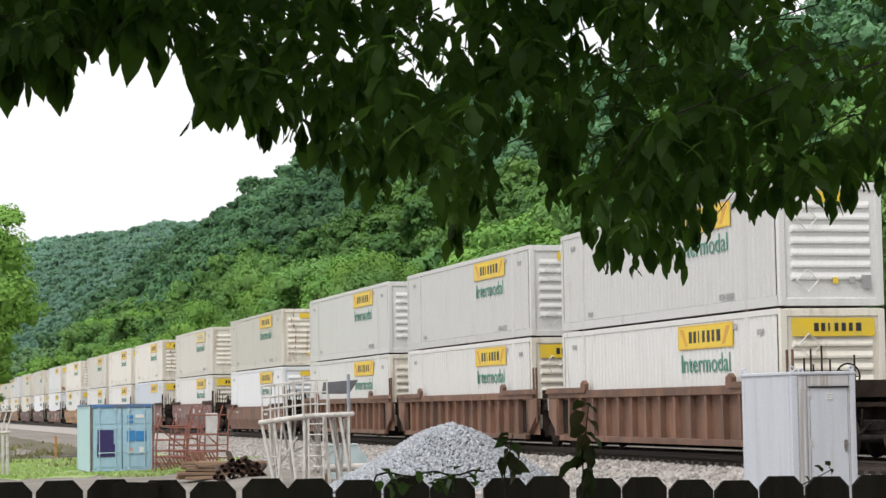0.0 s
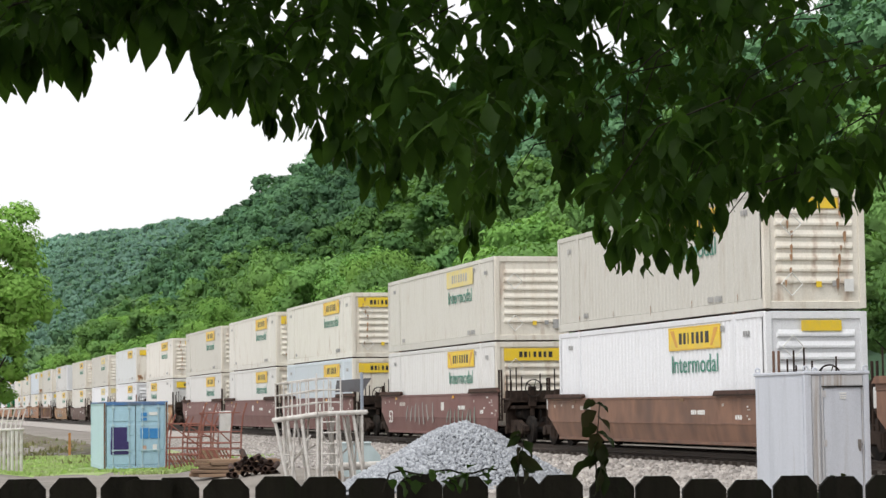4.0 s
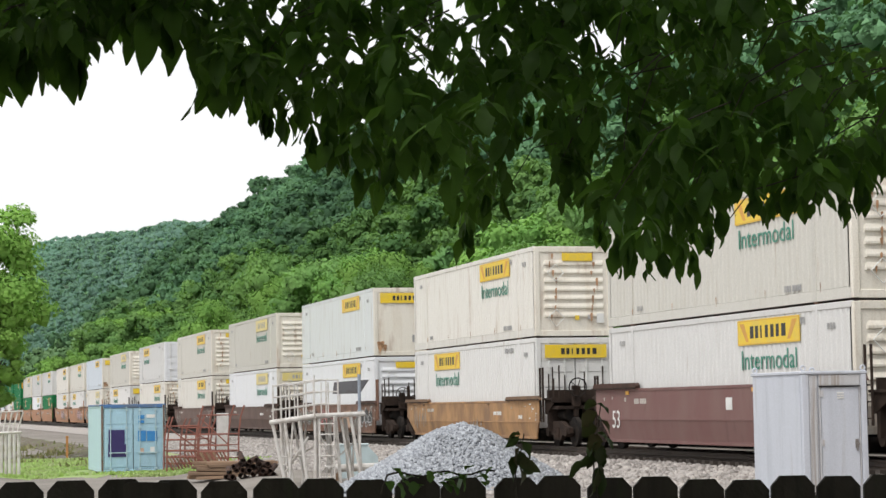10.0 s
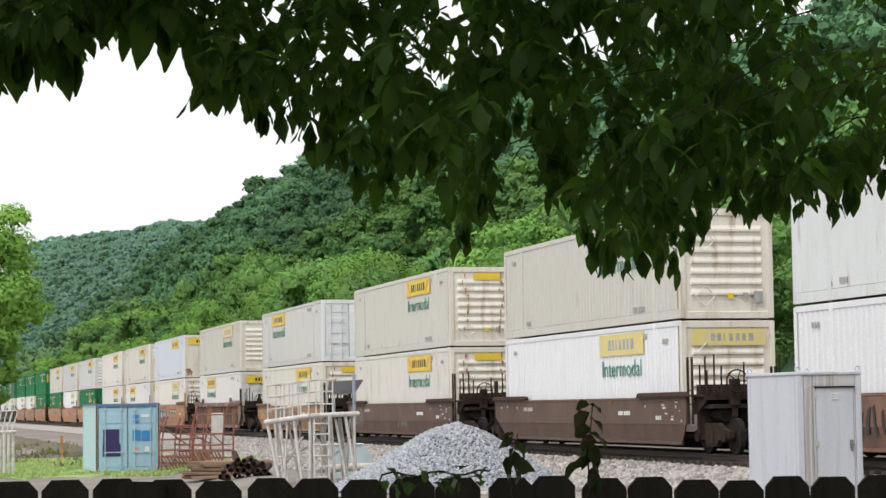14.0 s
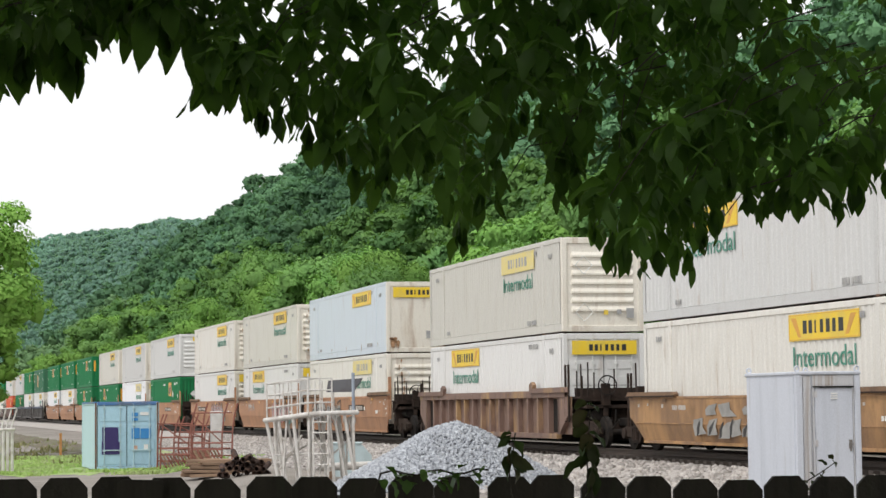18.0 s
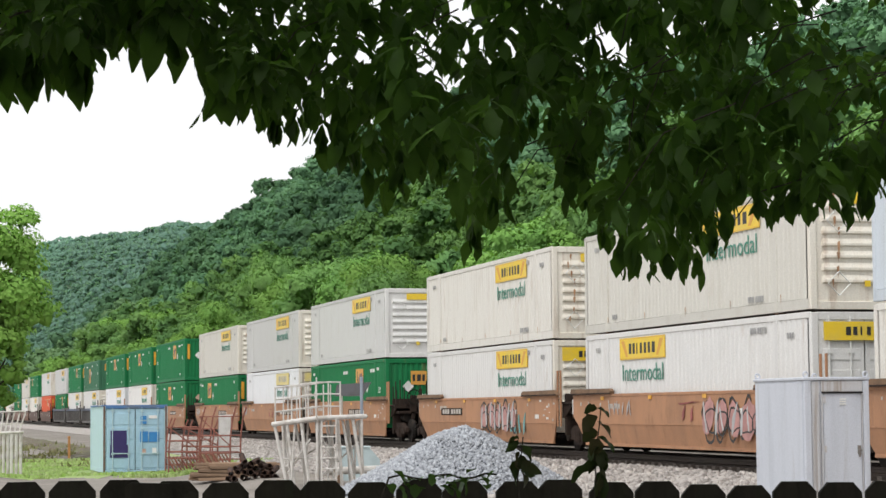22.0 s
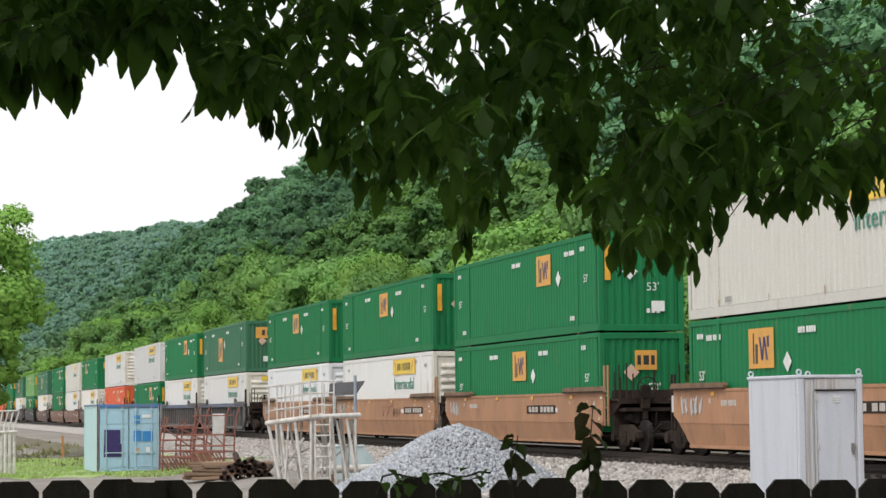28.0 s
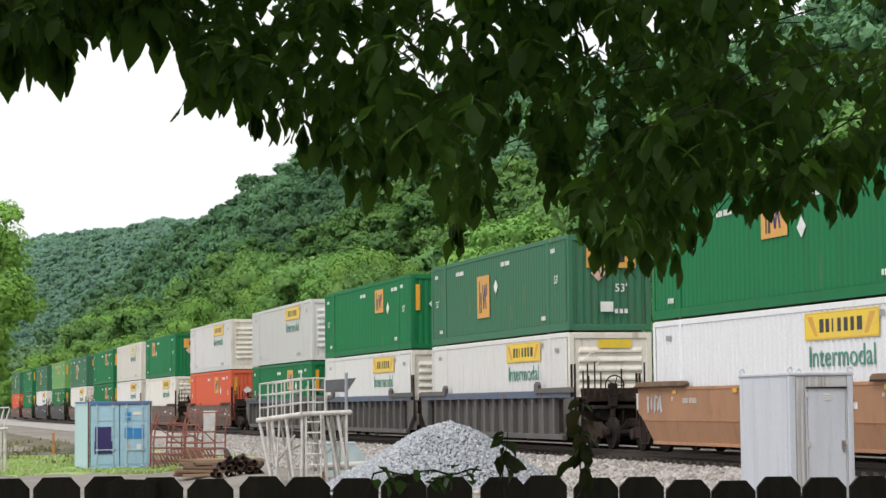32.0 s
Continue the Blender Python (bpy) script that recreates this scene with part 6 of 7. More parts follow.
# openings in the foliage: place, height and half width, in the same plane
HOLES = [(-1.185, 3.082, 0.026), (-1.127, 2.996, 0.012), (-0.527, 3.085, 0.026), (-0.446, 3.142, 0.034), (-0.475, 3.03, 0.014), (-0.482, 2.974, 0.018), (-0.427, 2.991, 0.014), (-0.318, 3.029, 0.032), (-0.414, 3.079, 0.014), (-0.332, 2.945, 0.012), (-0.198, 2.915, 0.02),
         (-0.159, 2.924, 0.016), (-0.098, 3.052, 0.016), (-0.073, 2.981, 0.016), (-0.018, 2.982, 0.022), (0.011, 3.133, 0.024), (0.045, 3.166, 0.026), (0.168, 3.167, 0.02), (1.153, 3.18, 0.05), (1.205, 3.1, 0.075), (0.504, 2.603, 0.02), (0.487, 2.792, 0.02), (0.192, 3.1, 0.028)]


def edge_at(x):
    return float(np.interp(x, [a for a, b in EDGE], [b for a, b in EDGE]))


TREE = Vector((2.9, 7.4, 0.0))
# limbs from the trunk over the view: branch point, span
BRANCHES = 11


def foreground_tree():
    """The broadleaved tree whose boughs hang before the camera. Its boughs are parts that sway."""
    rng = random.Random(21)
    nr = np.random.default_rng(21)
    tree = empty("overhanging_tree", pose(TREE.x, TREE.y, 0), "dark broadleaved tree with boughs hanging low, backlit", "tree")

    def bole(bm):
        pts = [(0, 0, -0.1, 0.24), (0.03, 0.02, 1.2, 0.20), (-0.05, 0.0, 2.6, 0.18), (-0.2, -0.05, 3.8, 0.15), (-0.5, -0.2, 4.8, 0.10)]
        for a, b in zip(pts, pts[1:]):
            rod(bm, a[:3], b[:3], a[3], 12, b[3])
    part("trunk", bole, BARK, tree)

    def limbs(bm):
        for (x, y, z, r) in ((-2.3, 5.6, 3.75, 0.05), (-0.9, 6.6, 3.7, 0.045), (0.4, 5.7, 3.6, 0.045), (1.4, 6.4, 3.5, 0.04), (-3.4, 6.3, 3.9, 0.04), (1.0, 3.0, 4.2, 0.06), (-1.5, 2.0, 4.4, 0.05)):
            a, b = Vector((-0.2, -0.05, 3.6)), Vector((x - TREE.x, y - TREE.y, z))
            m = (a + b) / 2 + Vector((0, 0, 0.45))
            last = a
            for k in range(1, 9):
                u = k / 8
                p = a * (1 - u) ** 2 + m * 2 * u * (1 - u) + b * u * u
                rod(bm, last, p, r * 1.7 * (1 - u * 0.7) + 0.008, 7, r * 1.7 * (1 - (u + 0.12) * 0.7) + 0.008)
                last = p
    part("limb", limbs, BARK, tree)

    boughs = []
    for k in range(BRANCHES):
        x = -1.45 + k * 0.29
        b = new("bough", None)
        b.parent = tree
        b.location = (x - TREE.x, 6.0 - TREE.y, 3.55)
        boughs.append([b, x, [], [], []])

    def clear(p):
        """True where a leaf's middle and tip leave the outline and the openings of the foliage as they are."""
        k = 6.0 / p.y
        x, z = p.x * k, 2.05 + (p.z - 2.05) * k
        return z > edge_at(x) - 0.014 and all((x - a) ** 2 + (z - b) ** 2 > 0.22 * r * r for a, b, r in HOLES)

    def spray(tip, y, n, fringe, size=1.0, droop=(10, 66)):
        """A twig end with leaves round it; tip: the lowest point of its leaves, at six metres; y: its true distance."""
        k = y / 6.0
        x, z = tip[0] * k, 2.05 + (tip[1] - 2.05) * k
        b = min(boughs, key=lambda q: abs(q[1] - tip[0]))
        o = Vector((b[1], 6.0, 3.55))
        node = Vector((x, y, z + 0.108 * size))
        # the twig arches up to its bough
        top = Vector((x + rng.uniform(0.08, 0.3), y + rng.uniform(-0.1, 0.1), z + rng.uniform(0.2, 0.36)))
        b[4].append((node - o, (node + top) / 2 - o + Vector((-0.03, 0, 0.05)), top - o))
        a0 = rng.uniform(0, math.tau)
        for i in range(n):
            az = a0 + i * math.tau / n + rng.uniform(-0.35, 0.35)
            down = radians(rng.uniform(*droop))
            m = Matrix.Translation(node + Vector((0, 0, rng.uniform(-0.01, 0.06)))) @ Matrix.Rotation(az, 4, "Z") @ Matrix.Rotation(down, 4, "Y") @ Matrix.Rotation(rng.uniform(-0.35, 0.35), 4, "X")
            m = m @ Matrix.Diagonal((size * rng.uniform(0.75, 1.12),) * 3 + (1,))
            if all(clear(m @ Vector(q)) for q in ((0.06, 0.0, -0.01), (0.03, 0.024, 0.0), (0.075, 0.024, -0.015), (0.03, -0.024, 0.0), (0.075, -0.024, -0.015), (0.112, 0.0, -0.035))):
                b[2 if fringe else 3].append((rng.randrange(6), Matrix.Translation(-o) @ m))

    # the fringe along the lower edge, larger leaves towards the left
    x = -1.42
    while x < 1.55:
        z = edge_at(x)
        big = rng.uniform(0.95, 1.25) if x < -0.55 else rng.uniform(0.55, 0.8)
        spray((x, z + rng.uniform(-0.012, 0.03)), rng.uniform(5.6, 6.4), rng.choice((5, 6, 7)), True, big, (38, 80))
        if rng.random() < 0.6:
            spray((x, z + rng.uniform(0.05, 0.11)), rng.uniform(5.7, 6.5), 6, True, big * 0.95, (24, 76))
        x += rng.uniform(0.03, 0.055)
    # the mass above it, thinner at the upper right where the slope shows through
    count = 0
    while count < 2080:
        thick = count % 14 == 0
        x = rng.uniform(0.1, 0.85) if thick else rng.uniform(-1.75, 1.85)
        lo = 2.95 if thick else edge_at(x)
        z = lo + 0.05 + ((3.4 if thick else 3.62) - lo) * rng.random() ** 1.05
        gap = 0.2 if 0.12 < x < 0.45 and z > 2.8 else 0.24 if -0.56 < x < 0.1 and z > 2.9 else 0.92 if x > 1.08 and z > 2.95 else 0.5 if x > 0.9 and z > 2.66 else 0.2 if x < -0.55 else 0.45 if 0.42 < x < 0.6 and z > 2.62 else 0.0
        if rng.random() < gap:
            continue
        spray((x, z), rng.uniform(5.2, 7.3), rng.choice((5, 6, 7)), False, rng.uniform(0.58, 0.88), (-5, 58))
        count += 1
    singles = 0
    for b, bx, fringe, mass, twigs in boughs:
        def twig_mesh(bm, twigs=twigs):
            for p, q, r in twigs[::9]:
                rod(bm, p, q, 0.0012, 4, 0.0016)
                rod(bm, q, r, 0.0016, 4, 0.0024)
        tagged(put("fine_branching", shape("fine_branching", twig_mesh), BARK, b), kind="stuff")
        vs, fs, base = [], [], 0
        for kind, m in fringe + mass:
            if (kind, m) in fringe[:27] and singles < 290:
                lf = put("leaf", LEAF_MESHES[kind], LEAF, b)
                lf.matrix_basis = m
                singles += 1
                continue
            v, f = LEAVES[kind]
            r = np.array(m)
            vs.append(v @ r[:3, :3].T + r[:3, 3])
            fs.append(f + base)
            base += len(v)
        tagged(soup("foliage", np.concatenate(vs), np.concatenate(fs), LEAF, b, smooth=True), kind="stuff")
    # an unseen crown, added over the camera to shade the fence and boughs
    nv, nf, base = [], [], 0
    for i in range(7000):
        p = np.array([nr.uniform(-6.5, 7), nr.uniform(-4.5, 6.0), 0])
        p[2] = nr.uniform(4.0, 6.2) + max(0, p[1]) * 0.12
        v, f = LEAVES[i % 4]
        r = np.array((Matrix.Rotation(nr.uniform(0, 6.28), 4, "Z") @ Matrix.Rotation(nr.uniform(-0.4, 1.0), 4, "Y")).to_3x3())
        nv.append((v * 2.6) @ r.T + p - np.array(TREE))
        nf.append(f + base)
        base += len(v)
    tagged(soup("crown", np.concatenate(nv), np.concatenate(nf), LEAF, tree, smooth=True), kind="stuff")
    return [(b, bx) for b, bx, *_ in boughs]


BOUGHS = foreground_tree()


def sprig(name, base, stems, label):
    """A thin shoot with alternate leaves; base: its foot in the world; leaves as (height, heading, droop, size)."""
    ob = empty(name, pose(*base), label, "plant")
    rng = random.Random(len(stems) * 3 + int(base[0] * 100))
    top = max(h for h, *_ in stems) + 0.002

    def stem(bm):
        last = Vector((0, 0, -0.25))
        for k in range(1, 7):
            p = Vector((0.012 * math.sin(k * 1.3), 0, -0.25 + (top + 0.25) * k / 6))
            rod(bm, last, p, 0.0042 - 0.0004 * k, 5)
            last = p
    part("stem", stem, BARK, ob)
    for h, heading, droop, size in stems:
        lf = put("leaf", BROAD_MESHES[rng.randrange(4)], VINE, ob)
        lf.matrix_basis = Matrix.Translation((0, 0, h)) @ Matrix.Rotation(radians(heading), 4, "Z") @ Matrix.Rotation(radians(droop), 4, "Y") @ Matrix.Rotation(rng.uniform(-0.5, 1.45), 4, "X") @ Matrix.Diagonal((rng.uniform(0.75, 1.1) * size, rng.uniform(0.55, 0.95) * size, size, 1))
    return ob


def fence_plants():
    a = sprig("shoot", (0.45, 6.50, 1.86), [(0.19, 200, 10, 0.59), (0.19, -20, 20, 0.59), (0.165, 185, 30, 0.65), (0.15, 10, 35, 0.72), (0.12, 170, 20, 0.72), (0.105, -15, 30, 0.78), (0.08, 215, 40, 0.78),
                                              (0.06, 20, 55, 0.98), (0.05, 160, 55, 0.91), (0.03, -40, 75, 1.04), (0.025, 190, 20, 1.10), (0.0, 60, 70, 1.04), (0.07, -60, 60, 0.78), (0.10, 250, 50, 0.65)],
              "dark leafy shoot growing up over the fence")
    b = sprig("shoot", (0.215, 6.40, 1.865), [(0.10, 190, 15, 0.6), (0.095, 150, 40, 0.55), (0.085, 175, 25, 0.65), (0.08, 10, 50, 0.72), (0.06, 200, 65, 0.7), (0.035, 165, 45, 0.7), (0.03, -30, 30, 0.75), (0.005, 20, 60, 0.8), (0.05, -20, 70, 0.78), (0.02, 10, 35, 0.98), (0.02, 190, 60, 0.78)], "curled dark shoot above the fence")
    c = sprig("shoot", (1.21, 6.93, 1.84), [(0.145, 190, 5, 0.35), (0.14, 15, -5, 0.42), (0.115, 180, 5, 0.42), (0.095, 20, 20, 0.35), (0.08, -10, 15, 0.6), (0.06, 200, 0, 0.4), (0.045, 0, 20, 0.55),
                                              (0.03, 190, 20, 0.45), (0.02, 20, 40, 0.55), (-0.01, 200, 10, 0.5)], "thin leafy shoot that sways over the fence")
    vine = empty("creeping_vine", pose(-0.17, 6.36, 1.85), "dark green vine creeping along the fence top", "plant")
    rng = random.Random(9)

    def stem(bm):
        last = Vector((-0.02, 0.0, -0.05))
        for k in range(10):
            p = Vector((0.035 * k, 0.013 * k - 0.03, 0.004 + 0.008 * math.sin(k * 1.7)))
            rod(bm, last, p, 0.003, 5)
            last = p
    part("stem", stem, BARK, vine)
    for k in range(22):
        u = k / 21
        lf = put("leaf", BROAD_MESHES[rng.randrange(4)], CREEPER, vine)
        s = rng.uniform(0.36, 0.62)
        lf.matrix_basis = Matrix.Translation((u * 0.31, u * 0.11 - 0.035, rng.uniform(-0.03, 0.03))) @ Matrix.Rotation(rng.uniform(0, 6.28), 4, "Z") @ Matrix.Rotation(radians(rng.uniform(-25, 60)), 4, "Y") @ Matrix.Diagonal((s, s, s, 1))
    return a, b, c


SHOOTS = fence_plants()


def crown(n, seed, height, radius, tuft, lobes=11, around=7, up=4, core=0.6, open_top=False):
    """A crown of overlapping leafy lobes with uneven skins, and leaf tufts that break their outline. Returns corners, faces and normals; the foot is at z = 0."""
    rng = np.random.default_rng(seed)
    c = rng.normal(size=(lobes, 3))
    c /= np.linalg.norm(c, axis=1, keepdims=True)
    c *= np.array([radius * 0.8, radius * 0.8, height * 0.31]) * (0.6 + 0.45 * rng.random((lobes, 1)))
    c[:, 2] += height * 0.60
    c[0] = (0, 0, height * 0.68)
    rad = radius * (0.16 + 0.18 * rng.random(lobes))
    rad[0] = radius * 0.42
    cores = np.full(lobes, core)
    cores[0] *= 0.65
    if open_top:
        thin = c[:, 2] > height * 0.72
        rad[thin] *= 0.8
        cores[thin] = 0.2
    which = rng.choice(lobes, n, p=rad ** 2 / (rad ** 2).sum())
    d = rng.normal(size=(n, 3))
    d /= np.linalg.norm(d, axis=1, keepdims=True)
    d[:, 2] = np.where(d[:, 2] < -0.12, -d[:, 2], d[:, 2])
    p = c[which] + d * (rad[which] * (0.68 + 0.44 * rng.random(n)))[:, None] * np.array([1, 1, 0.85])
    nrm = d + rng.normal(0, 0.35, (n, 3)) + np.array([0, 0, 0.2])
    nrm /= np.linalg.norm(nrm, axis=1, keepdims=True)
    a = np.cross(nrm, rng.normal(size=(n, 3)))
    a /= np.linalg.norm(a, axis=1, keepdims=True)
    b = np.cross(nrm, a)
    s = (tuft * (0.5 + 0.9 * rng.random(n)))[:, None]
    u = 0.7 + 0.6 * rng.random((3, n, 1))
    v = np.stack([p + a * s * u[0], p + (b * 0.87 - a * 0.5) * s * u[1] - nrm * s * 0.2, p + (-b * 0.87 - a * 0.5) * s * u[2] - nrm * s * 0.25], 1).reshape(-1, 3)
    f = np.arange(3 * n).reshape(n, 3)
    soft = d * 0.85 + nrm * 0.3
    whole = np.array([0, 0, height * 0.55])
    vs, fs, ns, base = [v], [f], [np.repeat(soft, 3, 0)], 3 * n
    lat = np.sin(np.linspace(-1.25, 1.45, up))
    tt = np.linspace(0, math.tau, around, endpoint=False)
    i = np.arange(around)
    j = (i + 1) % around
    for k in range(lobes):
        w = np.sqrt(1 - lat * lat)[:, None]
        ring = np.stack([w * np.cos(tt + k), w * np.sin(tt + k), np.repeat(lat[:, None] * 0.85, around, 1)], -1)
        ns.append(ring.reshape(-1, 3) + rng.normal(0, 0.4, (up * around, 3)))
        ring = ring * (rad[k] * (cores[k] + 0.16 * rng.normal(size=(up, around, 1))))
        vs.append(ring.reshape(-1, 3) + c[k])
        for q in range(up - 1):
            fs.append(np.stack([base + q * around + i, base + q * around + j, base + (q + 1) * around + j], 1))
            fs.append(np.stack([base + q * around + i, base + (q + 1) * around + j, base + (q + 1) * around + i], 1))
        t = base + (up - 1) * around
        cap = np.arange(1, around - 1)
        fs.append(np.stack([np.full(len(cap), t), t + cap, t + cap + 1], 1))
        base += up * around
    v, normals = np.concatenate(vs), np.concatenate(ns)
    out = v - whole
    normals = normals / np.linalg.norm(normals, axis=1, keepdims=True) + 0.5 * out / np.maximum(np.linalg.norm(out, axis=1, keepdims=True), 0.01)
    return v, np.concatenate(fs), normals / np.maximum(np.linalg.norm(normals, axis=1, keepdims=True), 1e-6)


def tree_bole(height, seed):
    rng = random.Random(seed)

    def fill(bm):
        rod(bm, (0, 0, -0.3), (0.1, 0, height * 0.35), 0.28, 9, 0.2)
        rod(bm, (0.1, 0, height * 0.35), (-0.1, 0.1, height * 0.8), 0.2, 8, 0.07)
        for k in range(6):
            z, a = height * rng.uniform(0.25, 0.6), k * 1.1
            rod(bm, (0.05, 0, z), (math.cos(a) * height * 0.2, math.sin(a) * height * 0.2, z + height * 0.18), 0.1, 6, 0.03)
    return fill


def woods():
    """Trees along the far side of the track, one by one, then the wooded hillsides."""
    rng = random.Random(31)
    kinds = []
    for k in range(6):
        h = (15, 18, 20, 16, 19, 14)[k]
        r = h * (0.32 + 0.03 * (k % 3))
        full, lean = crown(13000, 50 + k, h, r, 0.18, 46, 7, 4, 0.5), crown(8000, 50 + k, h, r, 0.24, 36, 7, 4, 0.46)
        meshes = [soup("crown", v, f, None, "mesh", True, nn) for v, f, nn in (full, lean)]
        kinds.append((meshes[0], shape("trunk", tree_bole(h, k)), meshes[1]))
    light = [(SPRING, "bright green broadleaved tree beside the railway"), (MIDGREEN, "mid-green broadleaved tree beside the railway")]
    back = -34.0
    while back < 560:
        for row, (q0, q1) in enumerate(((13, 18), (22, 31))):
            s, q = -(back + rng.uniform(-2.5, 2.5)), rng.uniform(q0, q1)
            p = place(s, q, float(lay(s, q)))
            cr, tr, lean_crown = kinds[rng.randrange(6)]
            m, lab = light[0 if rng.random() < (0.72 if row < 2 else 0.5) and back > 60 else 1]
            k = rng.uniform(0.72, 1.0) * (0.66 if row == 0 else 1.05) * (1.0 if back > 70 else 0.95)
            ob = empty("tree", pose(p.x, p.y, p.z, 0, 0, rng.uniform(0, 360)), lab, "tree", "trees along the far side of the track")
            put("trunk", tr, BARK, ob)
            put("crown", cr if back < 200 else lean_crown, m, ob)
            ob.scale = (k * rng.uniform(0.9, 1.15), k * rng.uniform(0.9, 1.15), k * rng.uniform(0.92, 1.12))
        back += rng.uniform(6.0, 9.0) * (1 + back / 700)
    # the tree at the edge of the yard
    v, f, nn = crown(30000, 77, 14.7, 4.75, 0.12, 80, 7, 4, 0.55, True)
    yard = empty("tree", pose(-24.0, 110.0, land_at(-24.0, 110)), "bright green maple at the edge of the yard", "tree")
    put("trunk", shape("trunk", tree_bole(13, 9)), BARK, yard)
    put("crown", soup("crown", v, f, None, "mesh", True, nn), LITGREEN, yard)
    v, f, nn = crown(9000, 79, 8.0, 2.3, 0.11, 40)
    side = empty("tree", pose(-22.9, 108.8, land_at(-22.9, 108.8) + 0.3), "young bright green maple at the edge of the yard", "tree")
    put("trunk", shape("trunk", tree_bole(7.4, 11)), BARK, side)
    put("crown", soup("crown", v, f, None, "mesh", True, nn), LITGREEN, side)
    # a dark, round tree that stands out in the valley
    p = place(-372, 27, float(lay(-372, 27)))
    dark = empty("tree", pose(p.x, p.y, p.z - 1, 0, 0, 40), "dark green round-crowned tree in the valley", "tree")
    put("trunk", kinds[1][1], BARK, dark)
    put("crown", kinds[1][2], HILLGREEN, dark)
    dark.scale = (1.0, 1.0, 0.9)

    def cover(name, s0, s1, q0, q1, gap, variants, material, label, scale, seed, lift=0.0):
        r = np.random.default_rng(seed)
        ss, qq = np.meshgrid(np.arange(s0, s1, gap), np.arange(q0, q1, gap), indexing="ij")
        ss, qq = ss.ravel() + r.uniform(-0.45, 0.45, ss.size) * gap, qq.ravel() + r.uniform(-0.45, 0.45, qq.size) * gap
        z = lay(ss, qq)
        vs, fs, ns, base = [], [], [], 0
        which = r.integers(0, len(variants), len(ss))
        for k, (v, f, nn) in enumerate(variants):
            ids = np.where(which == k)[0]
            a = r.random(len(ids)) * math.tau
            sc = scale * (0.55 + 1.05 * r.random(len(ids)) ** 1.6)
            co, si = (np.cos(a) * sc)[:, None], (np.sin(a) * sc)[:, None]
            x = v[None, :, 0] * co - v[None, :, 1] * si
            y = v[None, :, 0] * si + v[None, :, 1] * co
            zz = v[None, :, 2] * (sc ** 0.5 * r.uniform(0.8, 1.3, len(ids)))[:, None]
            ca, sa = np.cos(a)[:, None], np.sin(a)[:, None]
            ns.append(np.stack([nn[None, :, 0] * ca - nn[None, :, 1] * sa, nn[None, :, 0] * sa + nn[None, :, 1] * ca, np.repeat(nn[None, :, 2], len(ids), 0)], -1).reshape(-1, 3))
            s, q = ss[ids], qq[ids]
            x = x + (s * DIRX - q * DIRY)[:, None]
            y = y + (NEAR + s * DIRY + q * DIRX)[:, None]
            zz = zz + z[ids][:, None] + lift
            vs.append(np.stack([x, y, zz], -1).reshape(-1, 3))
            fs.append((f[None] + (base + len(v) * np.arange(len(ids)))[:, None, None]).reshape(-1, 3))
            base += vs[-1].shape[0]
        tagged(soup(name, np.concatenate(vs), np.concatenate(fs), material, None, True, np.concatenate(ns)), label, "woods", kind="stuff")

    near = [crown(3000, 80 + k, 13, 4.4, 0.27, 24, 5, 3, 0.5) for k in range(5)]
    mid = [crown(1500, 90 + k, 12, 4.5, 0.32, 18, 5, 3, 0.72) for k in range(5)]
    ridge = [crown(560, 94 + k, 12, 4.8, 0.45, 10, 5, 3, 0.8) for k in range(4)]
    cover("hillside_woods", -130, -60, 34, 84, 7.8, mid, MIDGREEN, "bright green broadleaved woods close behind the train", 1.0, 19)
    cover("hillside_woods", -270, -130, 34, 70, 7.6, near, MIDGREEN, "bright green broadleaved woods on the foot of the hillside", 1.0, 8)
    cover("hillside_woods", -390, -270, 30, 56, 7.6, near, MIDGREEN, "green broadleaved woods beside the valley track", 1.0, 15)
    cover("hillside_woods", -500, -390, 30, 46, 7.6, near, MIDGREEN, "green broadleaved woods beside the valley track", 1.0, 25)
    cover("hillside_woods", -270, -60, 70, 124, 7.4, mid, HILLGREEN, "dense dark green broadleaved woods on the steep hillside", 1.0, 5)
    cover("hillside_woods", -390, -270, 56, 124, 6.8, mid, HILLGREEN, "dense dark green broadleaved woods on the steep hillside", 1.0, 6)
    cover("hillside_woods", -500, -390, 46, 124, 6.8, mid, HILLGREEN, "dense dark green broadleaved woods on the steep hillside", 1.0, 26)
    cover("hillside_woods", -900, -500, 26, 50, 7.6, ridge, VALLEYGREEN, "grey-green broadleaved woods in the valley", 1.15, 17)
    cover("hillside_woods", -1100, -550, 15, 27, 7.0, ridge, VALLEYGREEN, "grey-green broadleaved woods in the valley", 0.8, 37)
    cover("hillside_woods", -900, -500, 50, 124, 8.0, ridge, HILLGREEN, "dark green broadleaved woods along the ridge", 1.1, 18)
    cover("hillside_woods", -1250, -900, 26, 124, 8.0, ridge, HILLGREEN, "dark green broadleaved woods along the ridge", 1.1, 16)
    cover("hillside_woods", -60, 40, 36, 70, 8.6, ridge, MIDGREEN, "green broadleaved woods on the slope behind the train", 1.1, 9)
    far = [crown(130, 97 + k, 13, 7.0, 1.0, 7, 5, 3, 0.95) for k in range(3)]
    cover("distant_woods", -2600, -1150, 50, 250, 10.0, far, HAZEGREEN, "woods on the distant ridge, haze painted into their blue-green", 1.2, 7, -3.0)
    cover("distant_woods", -3400, -2600, 60, 250, 13.0, far, HAZEGREEN, "woods on the distant ridge, haze painted into their blue-green", 1.35, 27, -3.0)


woods()

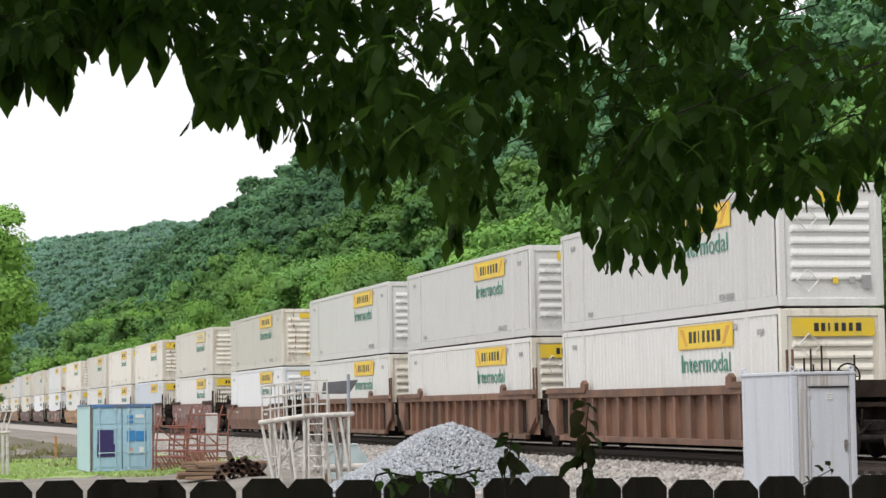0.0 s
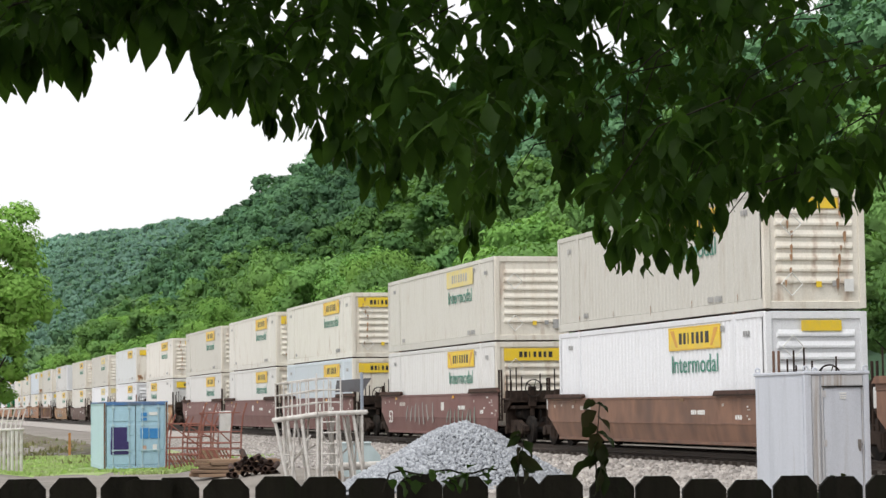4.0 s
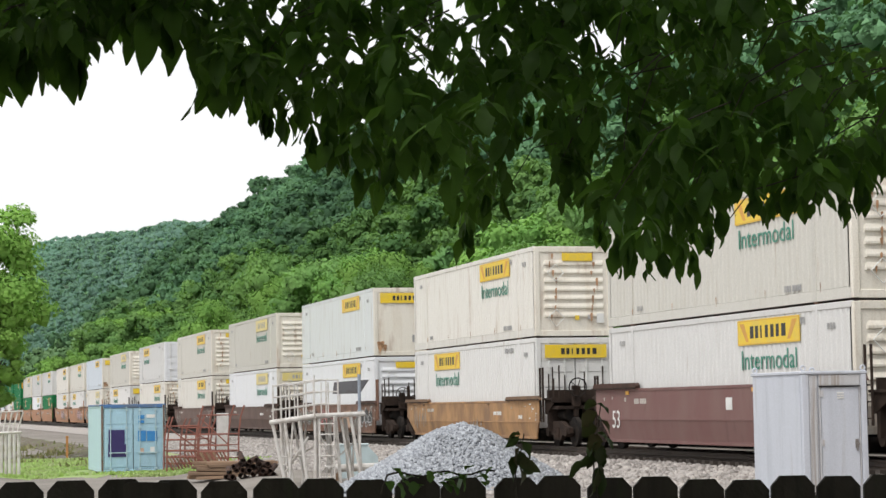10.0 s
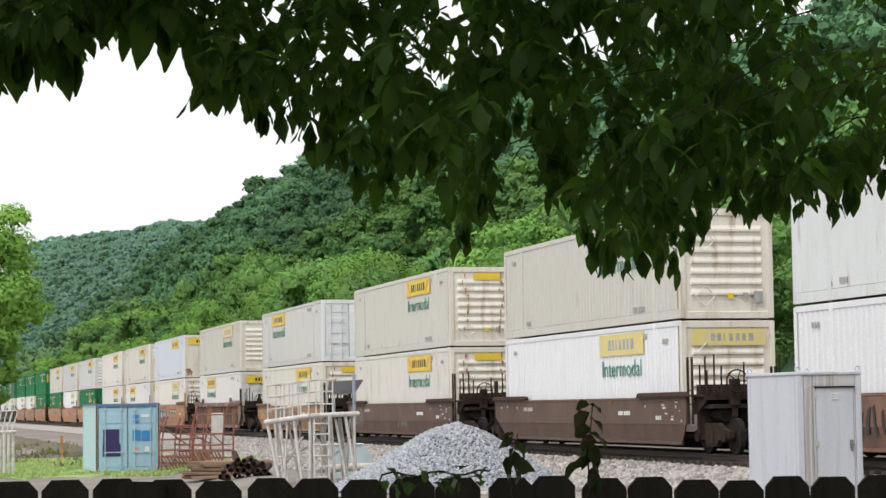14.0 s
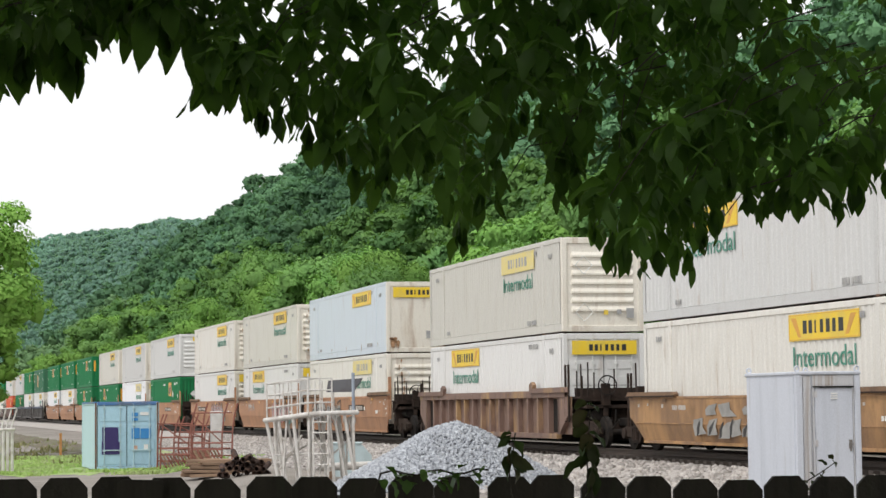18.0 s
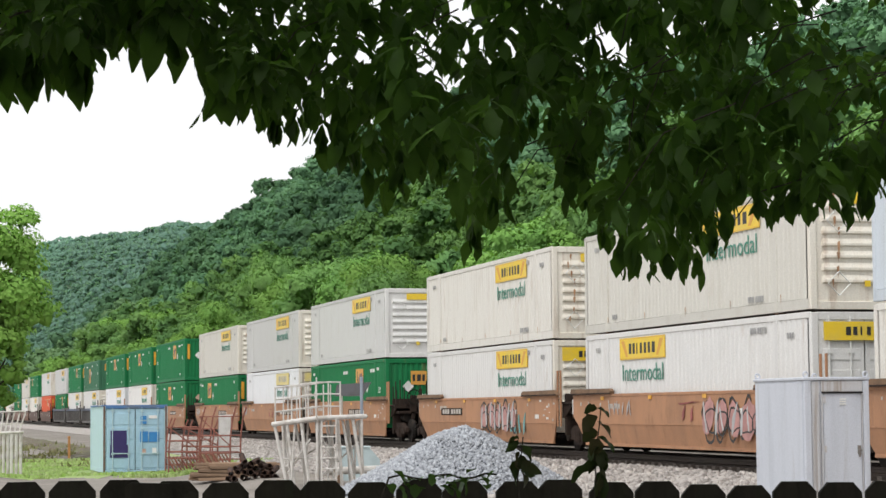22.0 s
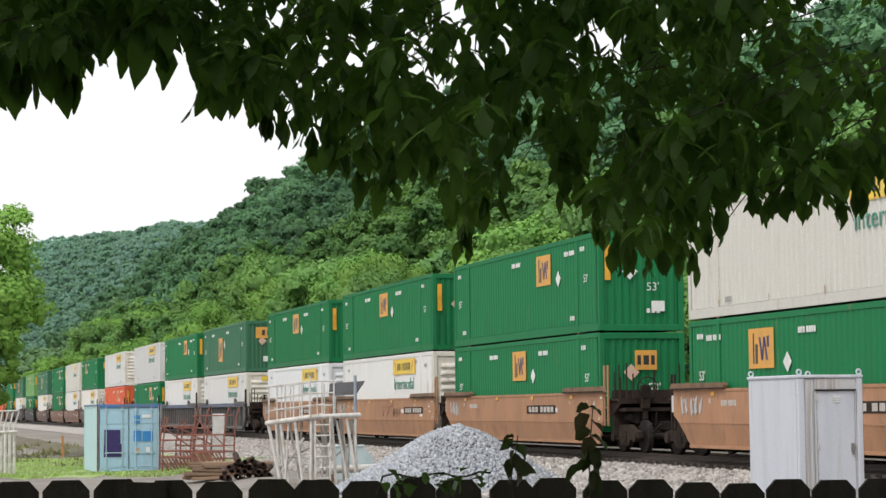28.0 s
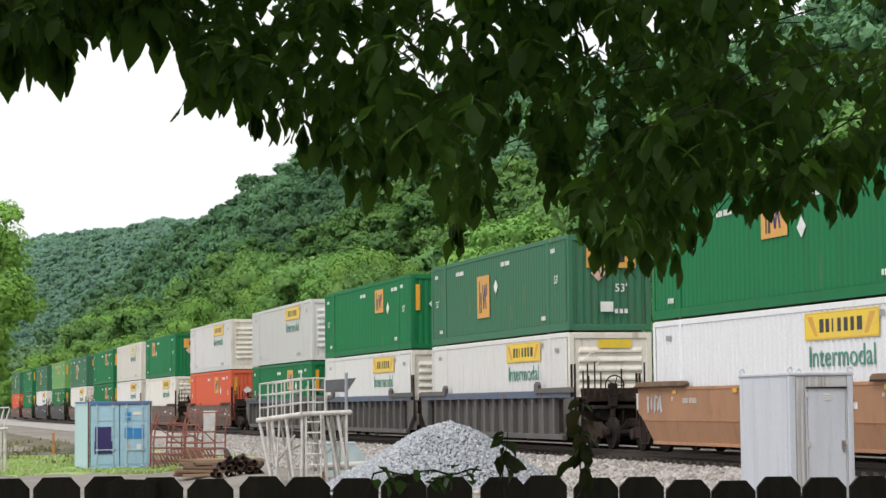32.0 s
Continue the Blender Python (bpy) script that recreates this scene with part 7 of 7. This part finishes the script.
# ---- unseen wall added behind the camera: closes the place, shades the fence ----
ADDED_WALL = mat("added_wall_boards", (0.45, 0.43, 0.40), (0.38, 0.36, 0.33), scale=2, stretch=(0.5, 0.5, 8), rough=0.7, bump=0.2)
back_wall = part("wall_south", boxes((-7, 7, -4.3, -4.1, 0, 5.5)), ADDED_WALL)
tagged(back_wall, "unseen plain wall added behind the camera", "wall", kind="structure")


def motions():
    """The train's run, the swaying boughs and the swaying shoot."""
    run = [(0, 0.0), (3, 45.12), (6, 90.23), (9, 135.26), (12, 180.15), (14.5, 217.47), (17, 254.89), (20, 299.89), (23, 344.96), (25.5, 382.53), (28, 420.06), (30, 450.03), (32, 479.93)]
    for thing, u, z in MOVING:
        walk(thing, [(t, on_track(u + s, z)) for t, s in run])
    # sway of the boughs: sideways and up, in centimetres, second by second
    sway = [(-1, [-1.5, -3.5, -0.6, -0.9, -0.3, -0.6, 0.2, 0.3, 0.2, 0.3, 0.2, 0.3, 0.2, 0.3, 0.4, 0.5, 0.2, 0.5, 0.2, 0.8, -0.1, 0.3, 0.4, 0.5, 0.2, 0.5, 0.4, 1.0, 0.2, 1.3, 0.0, 0.6, -0.2, 0.0, -0.3, -0.6, 0.9, -0.2, -0.3, -3.3, -0.1, -1.6, -0.6, -3.3, 0.4, -1.9, -0.6, -2.3, -1.5, -2.3, 0.4, -0.7, -0.3, -1.8, -1.0, -3.0, -1.7, -4.2, 1.4, 1.3, 0.6, -0.4, -0.8, 0.3, -0.8, 0.3]),
            (-0.66, [3.1, -3.7, 1.9, -3.8, -0.0, -0.6, -0.0, -0.2, -0.1, -0.1, -0.2, 0.0, -0.2, 0.1, -0.0, 0.3, -0.2, 0.3, -0.3, 0.5, -0.0, 0.8, -0.0, 0.8, -0.2, 0.8, -0.0, 1.0, 0.0, 1.3, -0.1, 1.3, -0.2, 1.4, -0.2, 1.5, 0.0, 0.8, 0.9, -0.2, 1.2, -1.1, 0.5, 0.3, 1.4, -1.1, 3.3, -2.6, 0.7, -0.7, 1.0, -1.1, 0.9, -0.6, 0.9, -0.2, 0.9, 0.3, 1.4, -0.9, 0.7, -0.2, 0.5, 0.3, 0.2, -0.4]),
            (-0.44, [-0.7, 0.5, 0.5, 0.7, 0.7, 0.5, 0.0, 1.0, 0.0, 0.9, -0.0, 0.8, -0.0, 0.7, 0.2, 0.7, -0.2, 0.7, -0.7, -0.5, -0.9, -0.2, -0.7, -0.5, -0.5, -0.5, -0.7, -0.2, 0.5, 0.7, 0.2, 0.5, -0.0, 0.2, -0.2, 0.0, -0.5, 0.2, -1.7, -0.5, -0.2, -0.2, -0.7, 0.0, 1.2, 0.7, 1.2, 1.2, -0.5, 0.2, 0.2, -0.7, 0.2, -0.7, 0.2, -0.7, 0.2, -0.7, 0.2, -0.7, 0.2, -0.7, 0.2, -0.7, 0.2, -0.7]),
            (0.64, [-0.2, 0.5, -0.5, 0.2, 1.2, 0.7, -1.0, 0.2, -0.8, 0.2, -0.6, 0.2, -0.5, 0.2, 1.2, 0.7, -0.5, 0.0, 0.0, -0.2, 0.5, -1.0, 0.0, -1.7, 1.0, -1.0, -3.6, -3.8, -3.6, -0.7, -2.2, -0.6, -0.9, -0.5, 0.5, -0.5, 0.5, -0.5, 0.0, -0.5, 0.0, 0.0, -0.2, 0.0, 0.7, 0.0, 1.2, 0.0, -0.7, -0.2, 1.7, 0.2, 1.5, 0.3, 1.4, 0.4, 1.2, 0.5, -2.4, -1.4, 0.0, -1.0, 0.5, -0.7, -1.0, -0.5])]
    for i, (bough, x) in enumerate(BOUGHS):
        home = bough.location.copy()
        track_of = min(sway, key=lambda q: abs(q[0] - x))
        near = max(0.0, 1.0 - abs(track_of[0] - x) / 0.9)
        rows = []
        for t in range(33):
            dx, dz = track_of[1][2 * t], track_of[1][2 * t + 1]
            wx, wz = 0.5 * math.sin(t * 1.1 + i * 1.9), 0.4 * math.sin(t * 1.7 + i * 0.8)
            dx, dz = (near * dx + (1 - near) * wx) / 100, (near * dz + (1 - near) * wz) / 100
            rows.append((t, pose(home.x + dx * 0.3, home.y, home.z + dz, 0, math.degrees(-dx * 0.7 / 0.9), 0)))
        walk(bough, rows)
    home = SHOOTS[2].location.copy()
    lean = [(0, 62), (0.5, 30), (1, 8), (1.5, 5), (2, 8), (2.5, 20), (3, 45), (4, 75), (8, 80), (14, 78), (16, 60), (16.5, 12), (17, 38), (17.5, 25), (18, 55), (19, 78), (26, 80), (32, 78)]
    walk(SHOOTS[2], [(t, pose(home.x - 0.02 - 0.0008 * a, home.y, home.z - 0.0013 * a, 0, a * 0.9, 10)) for t, a in lean])
    for k, b in enumerate(SHOOTS[:2]):
        home = b.location.copy()
        walk(b, [(t, pose(home.x, home.y, home.z, 0, 2.5 * math.sin(t * 1.3 + k), 0)) for t in range(33)])


motions()
